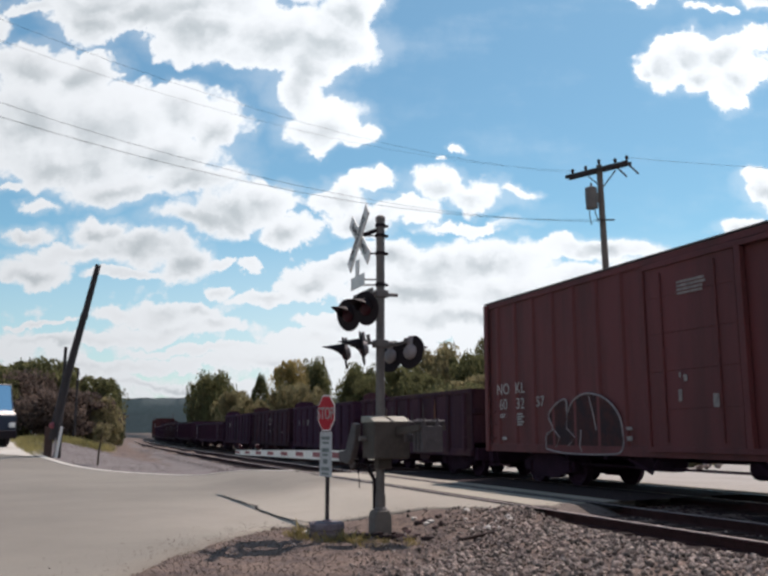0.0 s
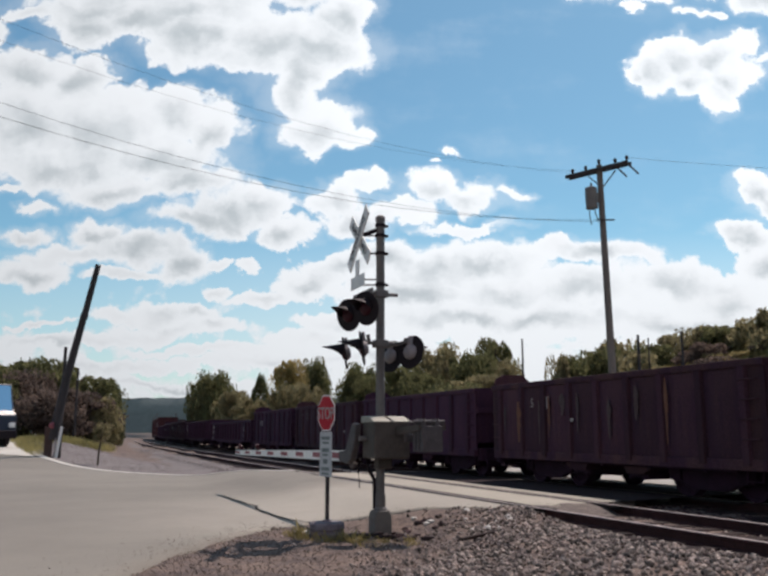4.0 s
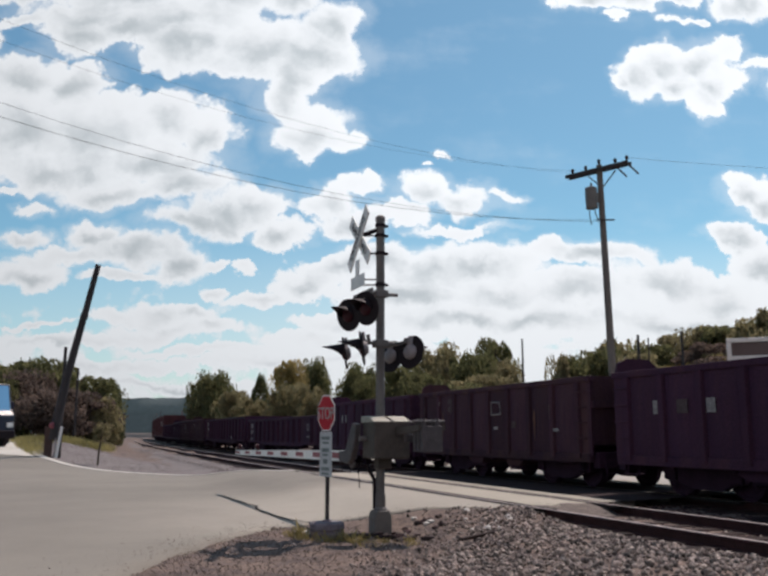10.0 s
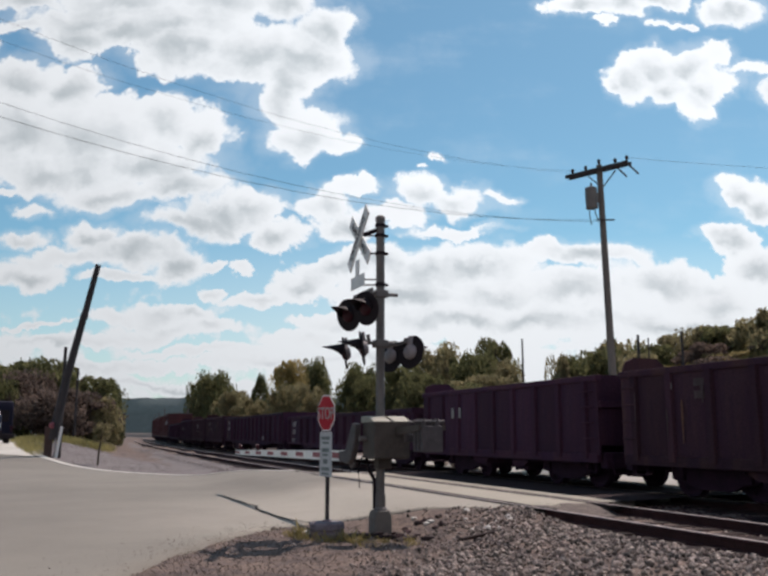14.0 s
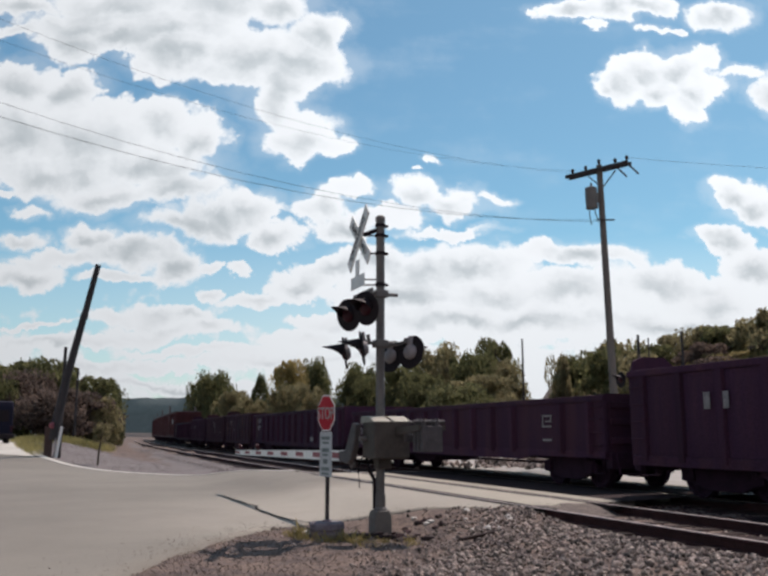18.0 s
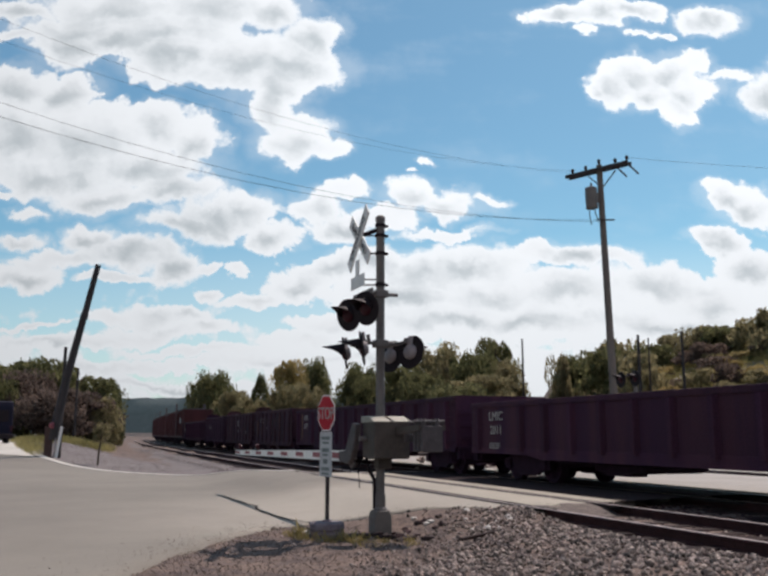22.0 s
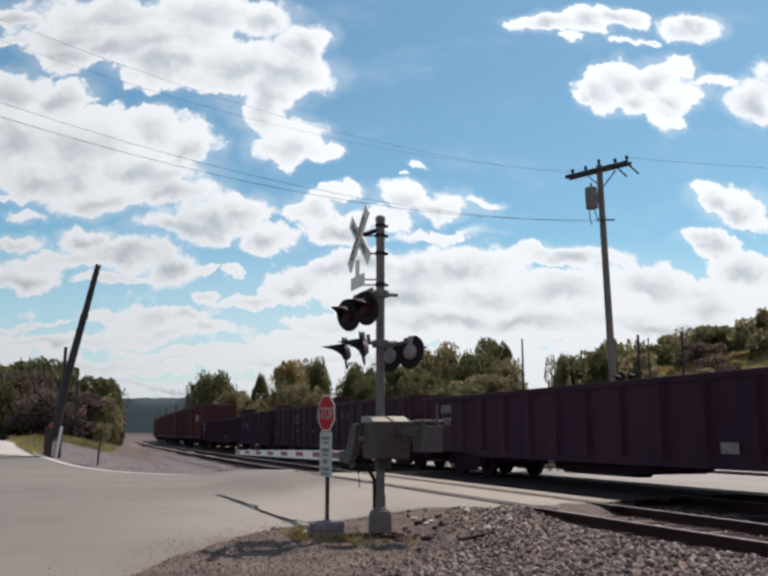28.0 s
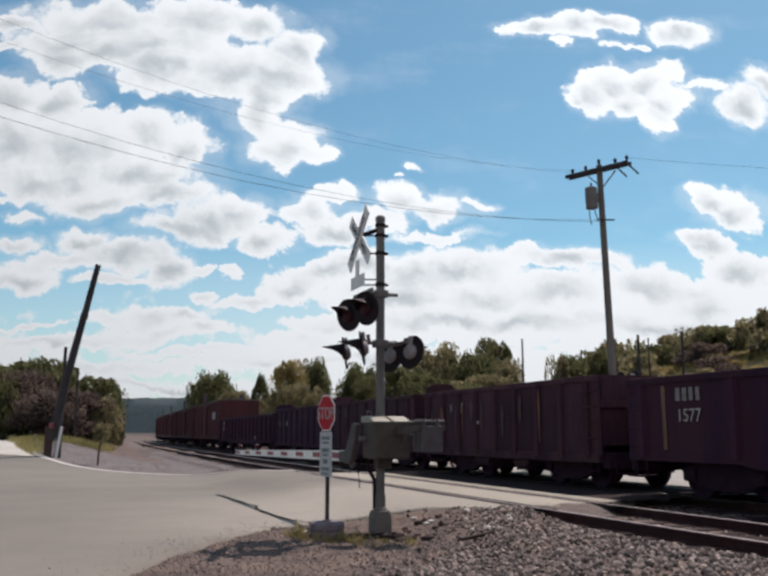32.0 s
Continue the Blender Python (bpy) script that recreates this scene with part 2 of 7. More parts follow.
LEFT = [(44, 62), (26, 46), (13, 36), (6.5, 31.5), (1.5, 28.6), (-1.6, 27.4), (-2.9, 28.0), (-5.6, 29.8), (-10.2, 33.7), (-15, 39.5), (-19.4, 46.4), (-25, 58), (-31, 75), (-40, 105)]
RIGHT = [(48, 33), (26, 26), (12.4, 22.0), (7.4, 18.9), (4.4, 16.1), (2.3, 14.4), (0.5, 14.75), (-0.9, 14.9), (-1.7, 14.0), (-2.35, 12.4), (-2.65, 10.2), (-3.2, 6.5), (-6, -6), (-14, -40)]


def glide(points, n):
    """n points on a smooth line through the given ones."""
    out = []
    k = len(points) - 1
    for i in range(n):
        f = i / (n - 1) * k
        a = min(k - 1, int(f))
        t = f - a
        p = [Vector(points[max(0, min(k, a + d))]) for d in (-1, 0, 1, 2)]
        out.append(0.5 * (2 * p[1] + (p[2] - p[0]) * t + (2 * p[0] - 5 * p[1] + 4 * p[2] - p[3]) * t * t + (3 * p[1] - p[0] - 3 * p[2] + p[3]) * t ** 3))
    return out


def road_z(x, y):
    q, s = beyond(x, y)
    k = ease(-4.2, -1.3, q) * (1 - ease(6.2, 11, q))
    return (base_z(x, y) + 0.030) * (1 - k) - 0.012 * k


ROAD_L, ROAD_R = glide(LEFT, 118), glide(RIGHT, 118)
for p in ROAD_R:
    # the worn edge frays into the dirt
    p.x += 0.16 * noise.noise((p.x * 1.7, p.y * 1.7, 9))
    p.y += 0.16 * noise.noise((p.x * 1.7, p.y * 1.7, 4))


def in_road(x, y):
    ring = ROAD_L[::3] + ROAD_R[::-3]
    inside = False
    for a, b in zip(ring, ring[1:] + ring[:1]):
        if (a.y > y) != (b.y > y) and x < (b.x - a.x) * (y - a.y) / (b.y - a.y) + a.x:
            inside = not inside
    return inside


NEAR_EDGE = np.array([(p.x, p.y) for p in ROAD_R])


def ground_top(x, y):
    z = ground_z(x, y) + wavy(x, y) * (0.6 if math.hypot(x, y) < 60 else 4.0) * (0.3 if -8 < x < 4 and 14 < y < 30 else 1.0)
    if -8 < x < 9 and 4 < y < 20:
        # the dirt rises flush to the worn edge of the asphalt
        d = np.hypot(NEAR_EDGE[:, 0] - x, NEAR_EDGE[:, 1] - y).min()
        rim = road_z(x, y)
        if in_road(x, y):
            z = rim - 0.004 - 0.25 * min(d, 0.3)
        elif beyond(x, y)[0] < -1.0:
            k = 1 - ease(0.1, 1.1, d)
            z = z * (1 - k) + (rim - 0.002 + 0.25 * wavy(x, y)) * k
    return z


ground = sheet("ground", axis(-9, 12, 0.2, -3500, 3500, 1.16), axis(5, 30, 0.2, -150, 4600, 1.16), ground_top, M_GROUND)
tagged(ground, "bare brown earth and gravel ground beside the railway", "ground", kind="structure")

rv, rf, W = [], [], 44
for a, b in zip(ROAD_L, ROAD_R):
    for j in range(W + 1):
        p = a.lerp(b, j / W)
        rv.append((p.x, p.y, road_z(p.x, p.y) + 0.006 * noise.noise((p.x * 0.5, p.y * 0.5, 3))))
n0 = len(rv)
rf = [(i * (W + 1) + j, (i + 1) * (W + 1) + j, (i + 1) * (W + 1) + j + 1, i * (W + 1) + j + 1) for i in range(117) for j in range(W)]
# the slab's edge drops into the ground
for side in (0, W):
    for i in range(118):
        x, y, z = rv[i * (W + 1) + side]
        rv.append((x, y, z - 0.35))
for k, side in enumerate((0, W)):
    for i in range(117):
        a, b = i * (W + 1) + side, (i + 1) * (W + 1) + side
        rf.append((a, b, n0 + k * 118 + i + 1, n0 + k * 118 + i))


def paler_at_crossing(m):
    """Paler towards the middle of the crossing, fading smoothly outward."""
    nt = m.node_tree
    n, l = nt.nodes, nt.links
    b = n["Principled BSDF"]
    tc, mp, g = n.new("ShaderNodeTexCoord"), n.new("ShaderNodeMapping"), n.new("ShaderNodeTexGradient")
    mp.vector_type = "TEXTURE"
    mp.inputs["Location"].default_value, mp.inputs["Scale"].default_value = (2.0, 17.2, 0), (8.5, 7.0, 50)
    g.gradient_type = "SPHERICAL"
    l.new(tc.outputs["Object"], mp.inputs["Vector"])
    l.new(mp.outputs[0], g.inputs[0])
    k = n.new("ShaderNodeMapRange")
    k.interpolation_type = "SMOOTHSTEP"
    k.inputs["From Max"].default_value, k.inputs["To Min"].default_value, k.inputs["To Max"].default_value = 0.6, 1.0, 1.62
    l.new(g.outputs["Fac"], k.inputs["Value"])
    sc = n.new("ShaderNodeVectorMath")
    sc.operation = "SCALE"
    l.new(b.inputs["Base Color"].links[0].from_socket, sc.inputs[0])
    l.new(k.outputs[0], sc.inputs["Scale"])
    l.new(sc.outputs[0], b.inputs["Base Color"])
    return m


road = soup("road", rv, rf, paler_at_crossing(M_ASPHALT), smooth=True)
tagged(road, "pale worn asphalt road running over the level crossing", "road", kind="structure")


# a pale concrete edge along the road's far side
kv, kf = [], []
edge_line = glide(LEFT[6:12], 60)
for i, p in enumerate(edge_line):
    d = (edge_line[min(i + 1, 59)] - edge_line[max(i - 1, 0)]).normalized()
    nrm = Vector((d.y, -d.x))
    z = road_z(p.x, p.y)
    for o, h in ((-0.02, -0.2), (0.0, 0.010), (0.05, 0.022), (0.30, 0.022), (0.36, 0.010), (0.38, -0.2)):
        kv.append((p.x + nrm.x * o, p.y + nrm.y * o, z + h))
kf = [(i * 6 + j, i * 6 + j + 1, i * 6 + j + 7, i * 6 + j + 6) for i in range(59) for j in range(5)]
tagged(soup("kerb", kv, kf, M_CONCRETE), "low pale concrete kerb along the curved road edge", "kerb", kind="structure")

# pale concrete where the road leaves past the leaning pole
cv, DRIVE = [], glide([(-16.5, 42.1), (-18.1, 45.2), (-20.0, 48.4), (-24.9, 59.6), (-30.6, 73.0)], 30)
for p in DRIVE:
    for j in range(9):
        x, y = p.x - 0.9 * j, p.y - 0.10 * j
        cv.append((x, y, road_z(x, y) + (0.03 if 0 < j < 8 else -0.05)))
tagged(soup("driveway", cv, [(i * 9 + j, i * 9 + j + 1, i * 9 + j + 10, i * 9 + j + 9) for i in range(29) for j in range(8)], M_CONCRETE, smooth=False), "pale sunlit concrete drive leaving the road", "driveway", kind="structure")

def arc_strip(name, offs, zs, s0, s1, n, material, parent=None, closed=True):
    """A profile of offsets and heights carried along the track from s0 to s1."""
    verts, k = [], len(offs)
    for i in range(n + 1):
        s = s0 + (s1 - s0) * (i / n) ** 1.6
        for o, z in zip(offs, zs):
            x, y, a = on_track(s, o)
            verts.append((x, y, z))
    faces = [(i * k + j, i * k + (j + 1) % k, (i + 1) * k + (j + 1) % k, (i + 1) * k + j) for i in range(n) for j in range(k if closed else k - 1)]
    return soup(name, verts, faces, material, parent)


lv = []
for i in range(61):
    for o in (5.30, 5.36, 5.9, 7, 8.5, 10, 12, 15, 19, 24, 30):
        x, y, a = on_track(-40 + 78 * i / 60, o)
        lv.append((x, y, road_z(x, y) + (0.016 if o > 5.3 else -0.25)))
lot = soup("gravel_lot", lv, [(i * 11 + j, i * 11 + j + 1, i * 11 + j + 12, i * 11 + j + 11) for i in range(60) for j in range(10)], M_LOT, smooth=False)
tagged(lot, "pale sunlit gravel lot beyond the tracks", "gravel lot", kind="structure")

# an open crack sealed with tar
cr = [(-3.98, 21.3), (-3.2, 19.4), (-2.85, 18.6), (-2.7, 18.3), (-2.5, 17.3), (-2.1, 16.3), (-1.7, 15.5), (-1.15, 14.7)]
cv, cf = [], []
line = glide(cr, 40)
for i, p in enumerate(line):
    d = (line[min(i + 1, 39)] - line[max(i - 1, 0)]).normalized()
    w = 0.034 + 0.034 * noise.noise((i * 0.4, 1, 2))
    for o in (-w, w):
        x, y = p.x + d.y * o + 0.06 * noise.noise((i * 0.5, 4, 0)), p.y - d.x * o
        cv.append((x, y, road_z(x, y) + 0.011))
cf = [(2 * i, 2 * i + 1, 2 * i + 3, 2 * i + 2) for i in range(39)]
tagged(soup("road_crack", cv, cf, M_PATCH), "dark ragged crack across the worn asphalt", "road crack", kind="structure")


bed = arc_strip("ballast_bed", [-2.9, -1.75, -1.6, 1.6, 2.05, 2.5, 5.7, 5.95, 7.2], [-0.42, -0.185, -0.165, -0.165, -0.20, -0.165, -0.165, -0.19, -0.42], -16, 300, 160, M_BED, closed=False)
tagged(bed, "dark crushed stone bed under both tracks", "ballast", kind="structure")

tie_bm = bmesh.new()
box(tie_bm, -0.115, -1.3, -0.36, 0.115, 1.3, -0.150, 0.012)
TIE = part("tie", tie_bm, M_TIE)
for k, mid in enumerate((0.0, GAP)):
    track = thing("railway_track", Matrix.Identity(4), "rusty steel rails on dark timber ties in ballast", "railway track", "tracks at the crossing", "structure")
    for g in (-0.7525, 0.7525):
        prof = [(-0.07, -0.165), (-0.07, -0.15), (-0.012, -0.13), (-0.012, -0.045), (-0.035, -0.035), (-0.035, -0.006), (0.035, -0.006), (0.035, -0.035), (0.012, -0.045), (0.012, -0.13), (0.07, -0.15), (0.07, -0.165)]
        rail = arc_strip("rail", [mid + g + a for a, _ in prof], [b for _, b in prof], -15, 300, 150, M_RAIL, track)
        arc_strip("rail_head", [mid + g + a for a in (-0.036, -0.030, 0.030, 0.036)], [-0.008, 0.0, 0.0, -0.008], -15, 300, 150, M_RAILTOP if k else M_RAILDULL, rail, closed=False)
    for i in range(64):
        s = -6.4 + i * 0.52
        x, y, a = on_track(s, mid)
        if not in_road(x, y):
            again(TIE, pose(x, y, 0.004 * (i % 3), 0, 0, math.degrees(a) - 90 + (i % 5 - 2) * 0.6), track)
bpy.data.objects.remove(TIE)

# pale concrete panels through the crossing
av, af = [], []
for i in range(9):
    q = -0.68 + 2.08 * i / 8
    for j in range(25):
        s = 5.35 + 0.17 * max(q, -0.8) + (17.6 - 5.35) * j / 24
        x, y, a = on_track(s, q)
        av.append((x, y, road_z(x, y) + 0.008))
af = [(i * 25 + j, i * 25 + j + 1, i * 25 + j + 26, i * 25 + j + 25) for i in range(8) for j in range(24)]
tagged(soup("crossing_apron", av, af, mat("pale_worn_concrete", (0.30, 0.272, 0.222), 0.9, vary=0.12, scale=0.4, fine=40, bump=0.2, second=(0.24, 0.218, 0.18), amount=0.8), smooth=True), "pale worn crossing surface between and beside the rails", "crossing surface", kind="structure")

# loose fill ramps down off the panels' end between the rails
av = []
for i in range(9):
    q = -0.68 + 1.36 * i / 8
    for j in range(9):
        x, y, a = on_track(5.4 + 0.17 * q - 1.3 * j / 8, q)
        av.append((x, y, 0.0 - 0.19 * ease(0, 1, j / 8) + 0.02 * noise.noise((x * 3, y * 3, 1))))
tagged(soup("gravel_ramp", av, [(i * 9 + j, i * 9 + j + 1, i * 9 + j + 10, i * 9 + j + 9) for i in range(8) for j in range(8)], mat("grey_gravel_fill", (0.115, 0.090, 0.078), 0.95, vary=0.5, scale=6, fine=30, bump=0.8, second=(0.05, 0.038, 0.036)), smooth=True), "loose gravel fill between the rails at the crossing's end", "gravel", kind="structure")

# asphalt between and round the second track, train's shade coloured in with oil
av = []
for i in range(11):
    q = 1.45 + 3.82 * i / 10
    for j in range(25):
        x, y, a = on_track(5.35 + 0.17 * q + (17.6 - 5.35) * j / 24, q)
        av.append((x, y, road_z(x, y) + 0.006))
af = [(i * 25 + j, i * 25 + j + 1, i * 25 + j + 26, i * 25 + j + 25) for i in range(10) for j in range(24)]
tagged(soup("dark_asphalt", av, af, mat("oil_dark_asphalt", (0.036, 0.025, 0.026), 0.9, vary=0.2, scale=0.8, fine=40, bump=0.3, second=(0.024, 0.017, 0.019), spec=0.1), smooth=True), "asphalt between the two tracks, dark with oil and painted train shade", "crossing surface", kind="structure")

# timber and rubber flangeway strips through the crossing
for mid in (0.0, GAP):
    for g in (-0.7525, 0.7525):
        for o in (-0.16, 0.05):
            tagged(arc_strip("flangeway_strip", [mid + g + o, mid + g + o, mid + g + o + 0.11, mid + g + o + 0.11], [-0.05, 0.0, 0.0, -0.05], 4.6, 17.8, 20, M_PATCH),
                   "black flangeway strip beside the rail", "crossing strip", "flangeway strips", "structure")


# ---- loose stones ----
def stones(name, spots, label, material):
    """Joined angular stones; spots of x, y, z, size."""
    rng = np.random.default_rng(5)
    t = (1 + 5 ** 0.5) / 2
    ico = np.array([(-1, t, 0), (1, t, 0), (-1, -t, 0), (1, -t, 0), (0, -1, t), (0, 1, t), (0, -1, -t), (0, 1, -t), (t, 0, -1), (t, 0, 1), (-t, 0, -1), (-t, 0, 1)]) / 1.9
    tri = np.array([(0, 11, 5), (0, 5, 1), (0, 1, 7), (0, 7, 10), (0, 10, 11), (1, 5, 9), (5, 11, 4), (11, 10, 2), (10, 7, 6), (7, 1, 8), (3, 9, 4), (3, 4, 2), (3, 2, 6), (3, 6, 8), (3, 8, 9), (4, 9, 5), (2, 4, 11), (6, 2, 10), (8, 6, 7), (9, 8, 1)])
    spots = np.array(spots)
    k = len(spots)
    q = rng.normal(size=(k, 3, 3))
    q, _ = np.linalg.qr(q)
    v = ico[None] * rng.uniform(0.65, 1.25, (k, 12, 1)) * rng.uniform(0.6, 1.2, (k, 1, 3))
    v = np.einsum("kij,knj->kni", q, v) * spots[:, None, 3:4] * 0.5 + spots[:, None, :3]
    f = tri[None] + (np.arange(k) * 12)[:, None, None]
    ob = soup(name, v.reshape(-1, 3).tolist(), f.reshape(-1, 3).tolist(), material)
    return tagged(ob, label, "stones", kind="stuff")


rng = random.Random(11)
outer, inner = [], []
while len(outer) + len(inner) < 19000:
    s, q = rng.uniform(-5.2, 10.5), rng.uniform(-5.2, 6.3)
    if -1.02 < q < -0.66 or 0.66 < q < 0.85 or abs(abs(q - GAP) - 0.7525) < 0.09:
        continue
    x, y, a = on_track(s, q)
    if q < -1.0 and rng.random() > max(0.06, ease(-1.3, 0.35, x - 1.55 - (y - 13.5) * 0.32)):
        continue
    if q > -0.8 and rng.random() < 0.45 or in_road(x, y):
        continue
    z = max(ground_top(x, y), -0.19 if -1.7 < q < 5.9 else -9)
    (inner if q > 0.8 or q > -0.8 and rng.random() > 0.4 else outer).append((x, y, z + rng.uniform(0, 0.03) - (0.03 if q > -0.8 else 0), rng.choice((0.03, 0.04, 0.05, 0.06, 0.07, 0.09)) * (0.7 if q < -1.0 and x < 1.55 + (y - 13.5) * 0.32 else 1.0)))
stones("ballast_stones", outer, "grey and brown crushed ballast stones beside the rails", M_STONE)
stones("oily_ballast", inner, "ballast stones between the rails, dark with oil and painted shade", M_OIL_SHADE)
spots = [(rng.gauss(7.2, 2.2), rng.gauss(35.5, 1.6), rng.uniform(-0.15, 0.25), rng.uniform(0.10, 0.42)) for _ in range(420)]
M_SIDE = mat("dusty_ballast", (0.160, 0.137, 0.132), 0.95, vary=0.15, scale=0.8, fine=30, second=(0.125, 0.102, 0.098), amount=0.8, island=0.35)
spots += [(rng.gauss(6.4, 1.9), rng.gauss(32.0, 1.2), rng.uniform(-0.16, 0.10), rng.uniform(0.08, 0.34)) for _ in range(380)]
stones("rubble", spots, "low heap of grey rubble beyond the tracks", M_STONE)
spots = []
while len(spots) < 6500:
    x, y = rng.uniform(-3.0, 5.5), rng.uniform(8.8, 15.0)
    q, s = beyond(x, y)
    if q > -2.9 or in_road(x, y):
        continue
    spots.append((x, y, ground_top(x, y) + 0.005, rng.choice((0.010, 0.012, 0.016, 0.02, 0.025) if x < 1.0 else (0.015, 0.02, 0.025, 0.03, 0.045))))
for _ in range(900):
    p = rng.choice(ROAD_R[30:104])
    x, y = p.x - abs(rng.gauss(0, 0.45)) + rng.uniform(-0.25, 0.25), p.y + abs(rng.gauss(0, 0.3)) + rng.uniform(-0.25, 0.25)
    if y < 18 and in_road(x, y):
        spots.append((x, y, road_z(x, y) + 0.006, rng.choice((0.008, 0.010, 0.014, 0.018))))
stones("gravel", spots, "scattered small gravel on brown dirt", M_GRIT)
spots = []
while len(spots) < 14000:
    s, q = 19 + 56 * rng.random() ** 1.4, rng.uniform(-11.5, -1.2)
    x, y, a = on_track(s, q)
    if in_road(x, y):
        continue
    spots.append((x, y, ground_top(x, y) + 0.01, rng.uniform(0.03, 0.065)))
stones("track_side_stones", spots, "grey ballast spread beside the curving track", M_SIDE)


gv, gf, keep = [], [], {}
for i in range(81):
    for j in range(25):
        x, y, a = on_track(18.5 + 105 * (i / 80) ** 1.3, -17.0 + 15.7 * j / 24)
        keep[i, j] = not in_road(x, y)
        gv.append((x, y, ground_top(x, y) + 0.018))
for i in range(80):
    for j in range(24):
        if all(keep[i + di, j + dj] for di in (0, 1) for dj in (0, 1)):
            gf.append((i * 25 + j, i * 25 + j + 1, i * 25 + j + 26, i * 25 + j + 25))
tagged(soup("gravel_spread", gv, gf, mat("packed_grey_gravel", (0.140, 0.121, 0.117), 0.95, vary=0.25, scale=0.5, fine=18, bump=0.6, second=(0.105, 0.088, 0.086), amount=0.8), smooth=True), "packed grey gravel beside the curving track", "gravel", kind="structure")


def debris():
    """A weathered timber offcut and a few pale stones lying on the dirt."""
    t = thing("timber_offcut", pose(1.36, 12.1, ground_top(1.36, 12.1) + 0.045, 4, -4, 40), "dark weathered timber offcut lying on the gravel", "timber")
    bm = bmesh.new()
    box(bm, -0.42, -0.035, -0.02, 0.42, 0.035, 0.022, 0.008)
    part("plank", bm, M_TIE, t)
    r = random.Random(3)
    for k in range(16):
        x, y = r.uniform(-0.1, 1.0), r.uniform(13.0, 13.9)
        bm = bmesh.new()
        bmesh.ops.create_icosphere(bm, subdivisions=1, radius=r.uniform(0.035, 0.09))
        for v in bm.verts:
            v.co *= r.uniform(0.7, 1.25)
            v.co.z *= 0.65
        o = tagged(part("rock", bm, M_OIL_SHADE), "dark clod of stone by the mast footing", "rock", "dark clods")
        o.matrix_basis = pose(x, y, ground_top(x, y) + 0.01, 0, 0, r.uniform(0, 360))
    tar = mat("broken_tar_slab", (0.030, 0.021, 0.022), 0.9, vary=0.3, scale=6, bump=0.4, spec=0.1)
    for k, (x, y, a, ln, wd) in enumerate(((-0.42, 13.05, 10, 0.34, 0.20), (-0.50, 12.72, -20, 0.30, 0.14), (0.30, 12.70, 30, 0.48, 0.17), (0.05, 12.90, -5, 0.36, 0.20), (-0.15, 13.22, 0, 0.32, 0.16), (0.62, 12.55, 15, 0.22, 0.12), (-0.28, 12.85, 60, 0.22, 0.14))):
        bm = bmesh.new()
        rim = [(math.cos(i * 0.785) * ln / 2 * r.uniform(0.7, 1.15), math.sin(i * 0.785) * wd / 2 * r.uniform(0.7, 1.15)) for i in range(8)]
        prism(bm, rim, 0.06, Matrix.Rotation(math.pi / 2, 4, "X"), 0.012)
        o = tagged(part("asphalt_slab", bm, tar), "broken dark slab of old asphalt lying on the dirt", "asphalt slab", "broken slabs")
        o.matrix_basis = pose(x, y, ground_top(x, y) - 0.005, r.uniform(-9, 9), r.uniform(-9, 9), a)
    bm = bmesh.new()
    bmesh.ops.create_icosphere(bm, subdivisions=3, radius=0.085)
    for v in bm.verts:
        v.co *= 1 + 0.45 * noise.noise(v.co * 16)
        v.co.z *= 0.6
    o = tagged(part("plastic_bag", bm, mat("crumpled_white_film", (0.72, 0.70, 0.70), 0.5, vary=0.12, scale=14)), "crumpled white plastic bag caught by the sign base", "plastic bag")
    o.matrix_basis = pose(-1.13, 13.15, ground_top(-1.13, 13.15) + 0.05, 0, 0, 30)
    white = mat("pale_rock", (0.5, 0.47, 0.43), 0.9, vary=0.15, scale=8)
    for k in range(12):
        x, y = r.uniform(0.2, 2.2), r.uniform(12.4, 14.1)
        bm = bmesh.new()
        bmesh.ops.create_icosphere(bm, subdivisions=1, radius=r.uniform(0.03, 0.075))
        for v in bm.verts:
            v.co *= r.uniform(0.75, 1.2)
            v.co.z *= 0.6
        o = tagged(part("rock", bm, white), "pale loose rock on the dirt", "rock", "loose rocks")
        o.matrix_basis = pose(x, y, ground_top(x, y) + 0.015, 0, 0, r.uniform(0, 360))


debris()


# ---- the train ----
WHEEL_R = 0.42


def wheel_set(parent, x):
    bm = bmesh.new()
    for side in (-1, 1):
        prof = [(0.06, -0.09), (0.10, -0.08), (0.13, -0.03), (0.33, -0.03), (0.36, -0.06), (0.425, -0.065), (0.425, 0.045), (0.45, 0.05), (0.45, 0.075), (0.35, 0.07), (0.33, 0.02), (0.13, 0.02), (0.10, 0.07), (0.06, 0.08)]
        turn = Matrix.Translation((0, side * 0.75, 0)) @ Matrix.Rotation(math.pi / 2 * side, 4, "X")
        lathe(bm, prof, 24, turn)
    tube(bm, [(0, -1.05, 0), (0, 1.05, 0)], 0.075, 12)
    for k in range(3):
        a = k * 2 * math.pi / 3
        for side in (-1, 1):
            box(bm, -0.02, side * 0.85 - 0.01, 0.14, 0.02, side * 0.85 + 0.01, 0.31, 0, Matrix.Rotation(a, 4, "Y"))
    ob = part("wheel_set", bm, M_UNDER, parent, "grimy steel wheels on one axle")
    ob.matrix_basis = pose(x, 0, WHEEL_R)
    return ob


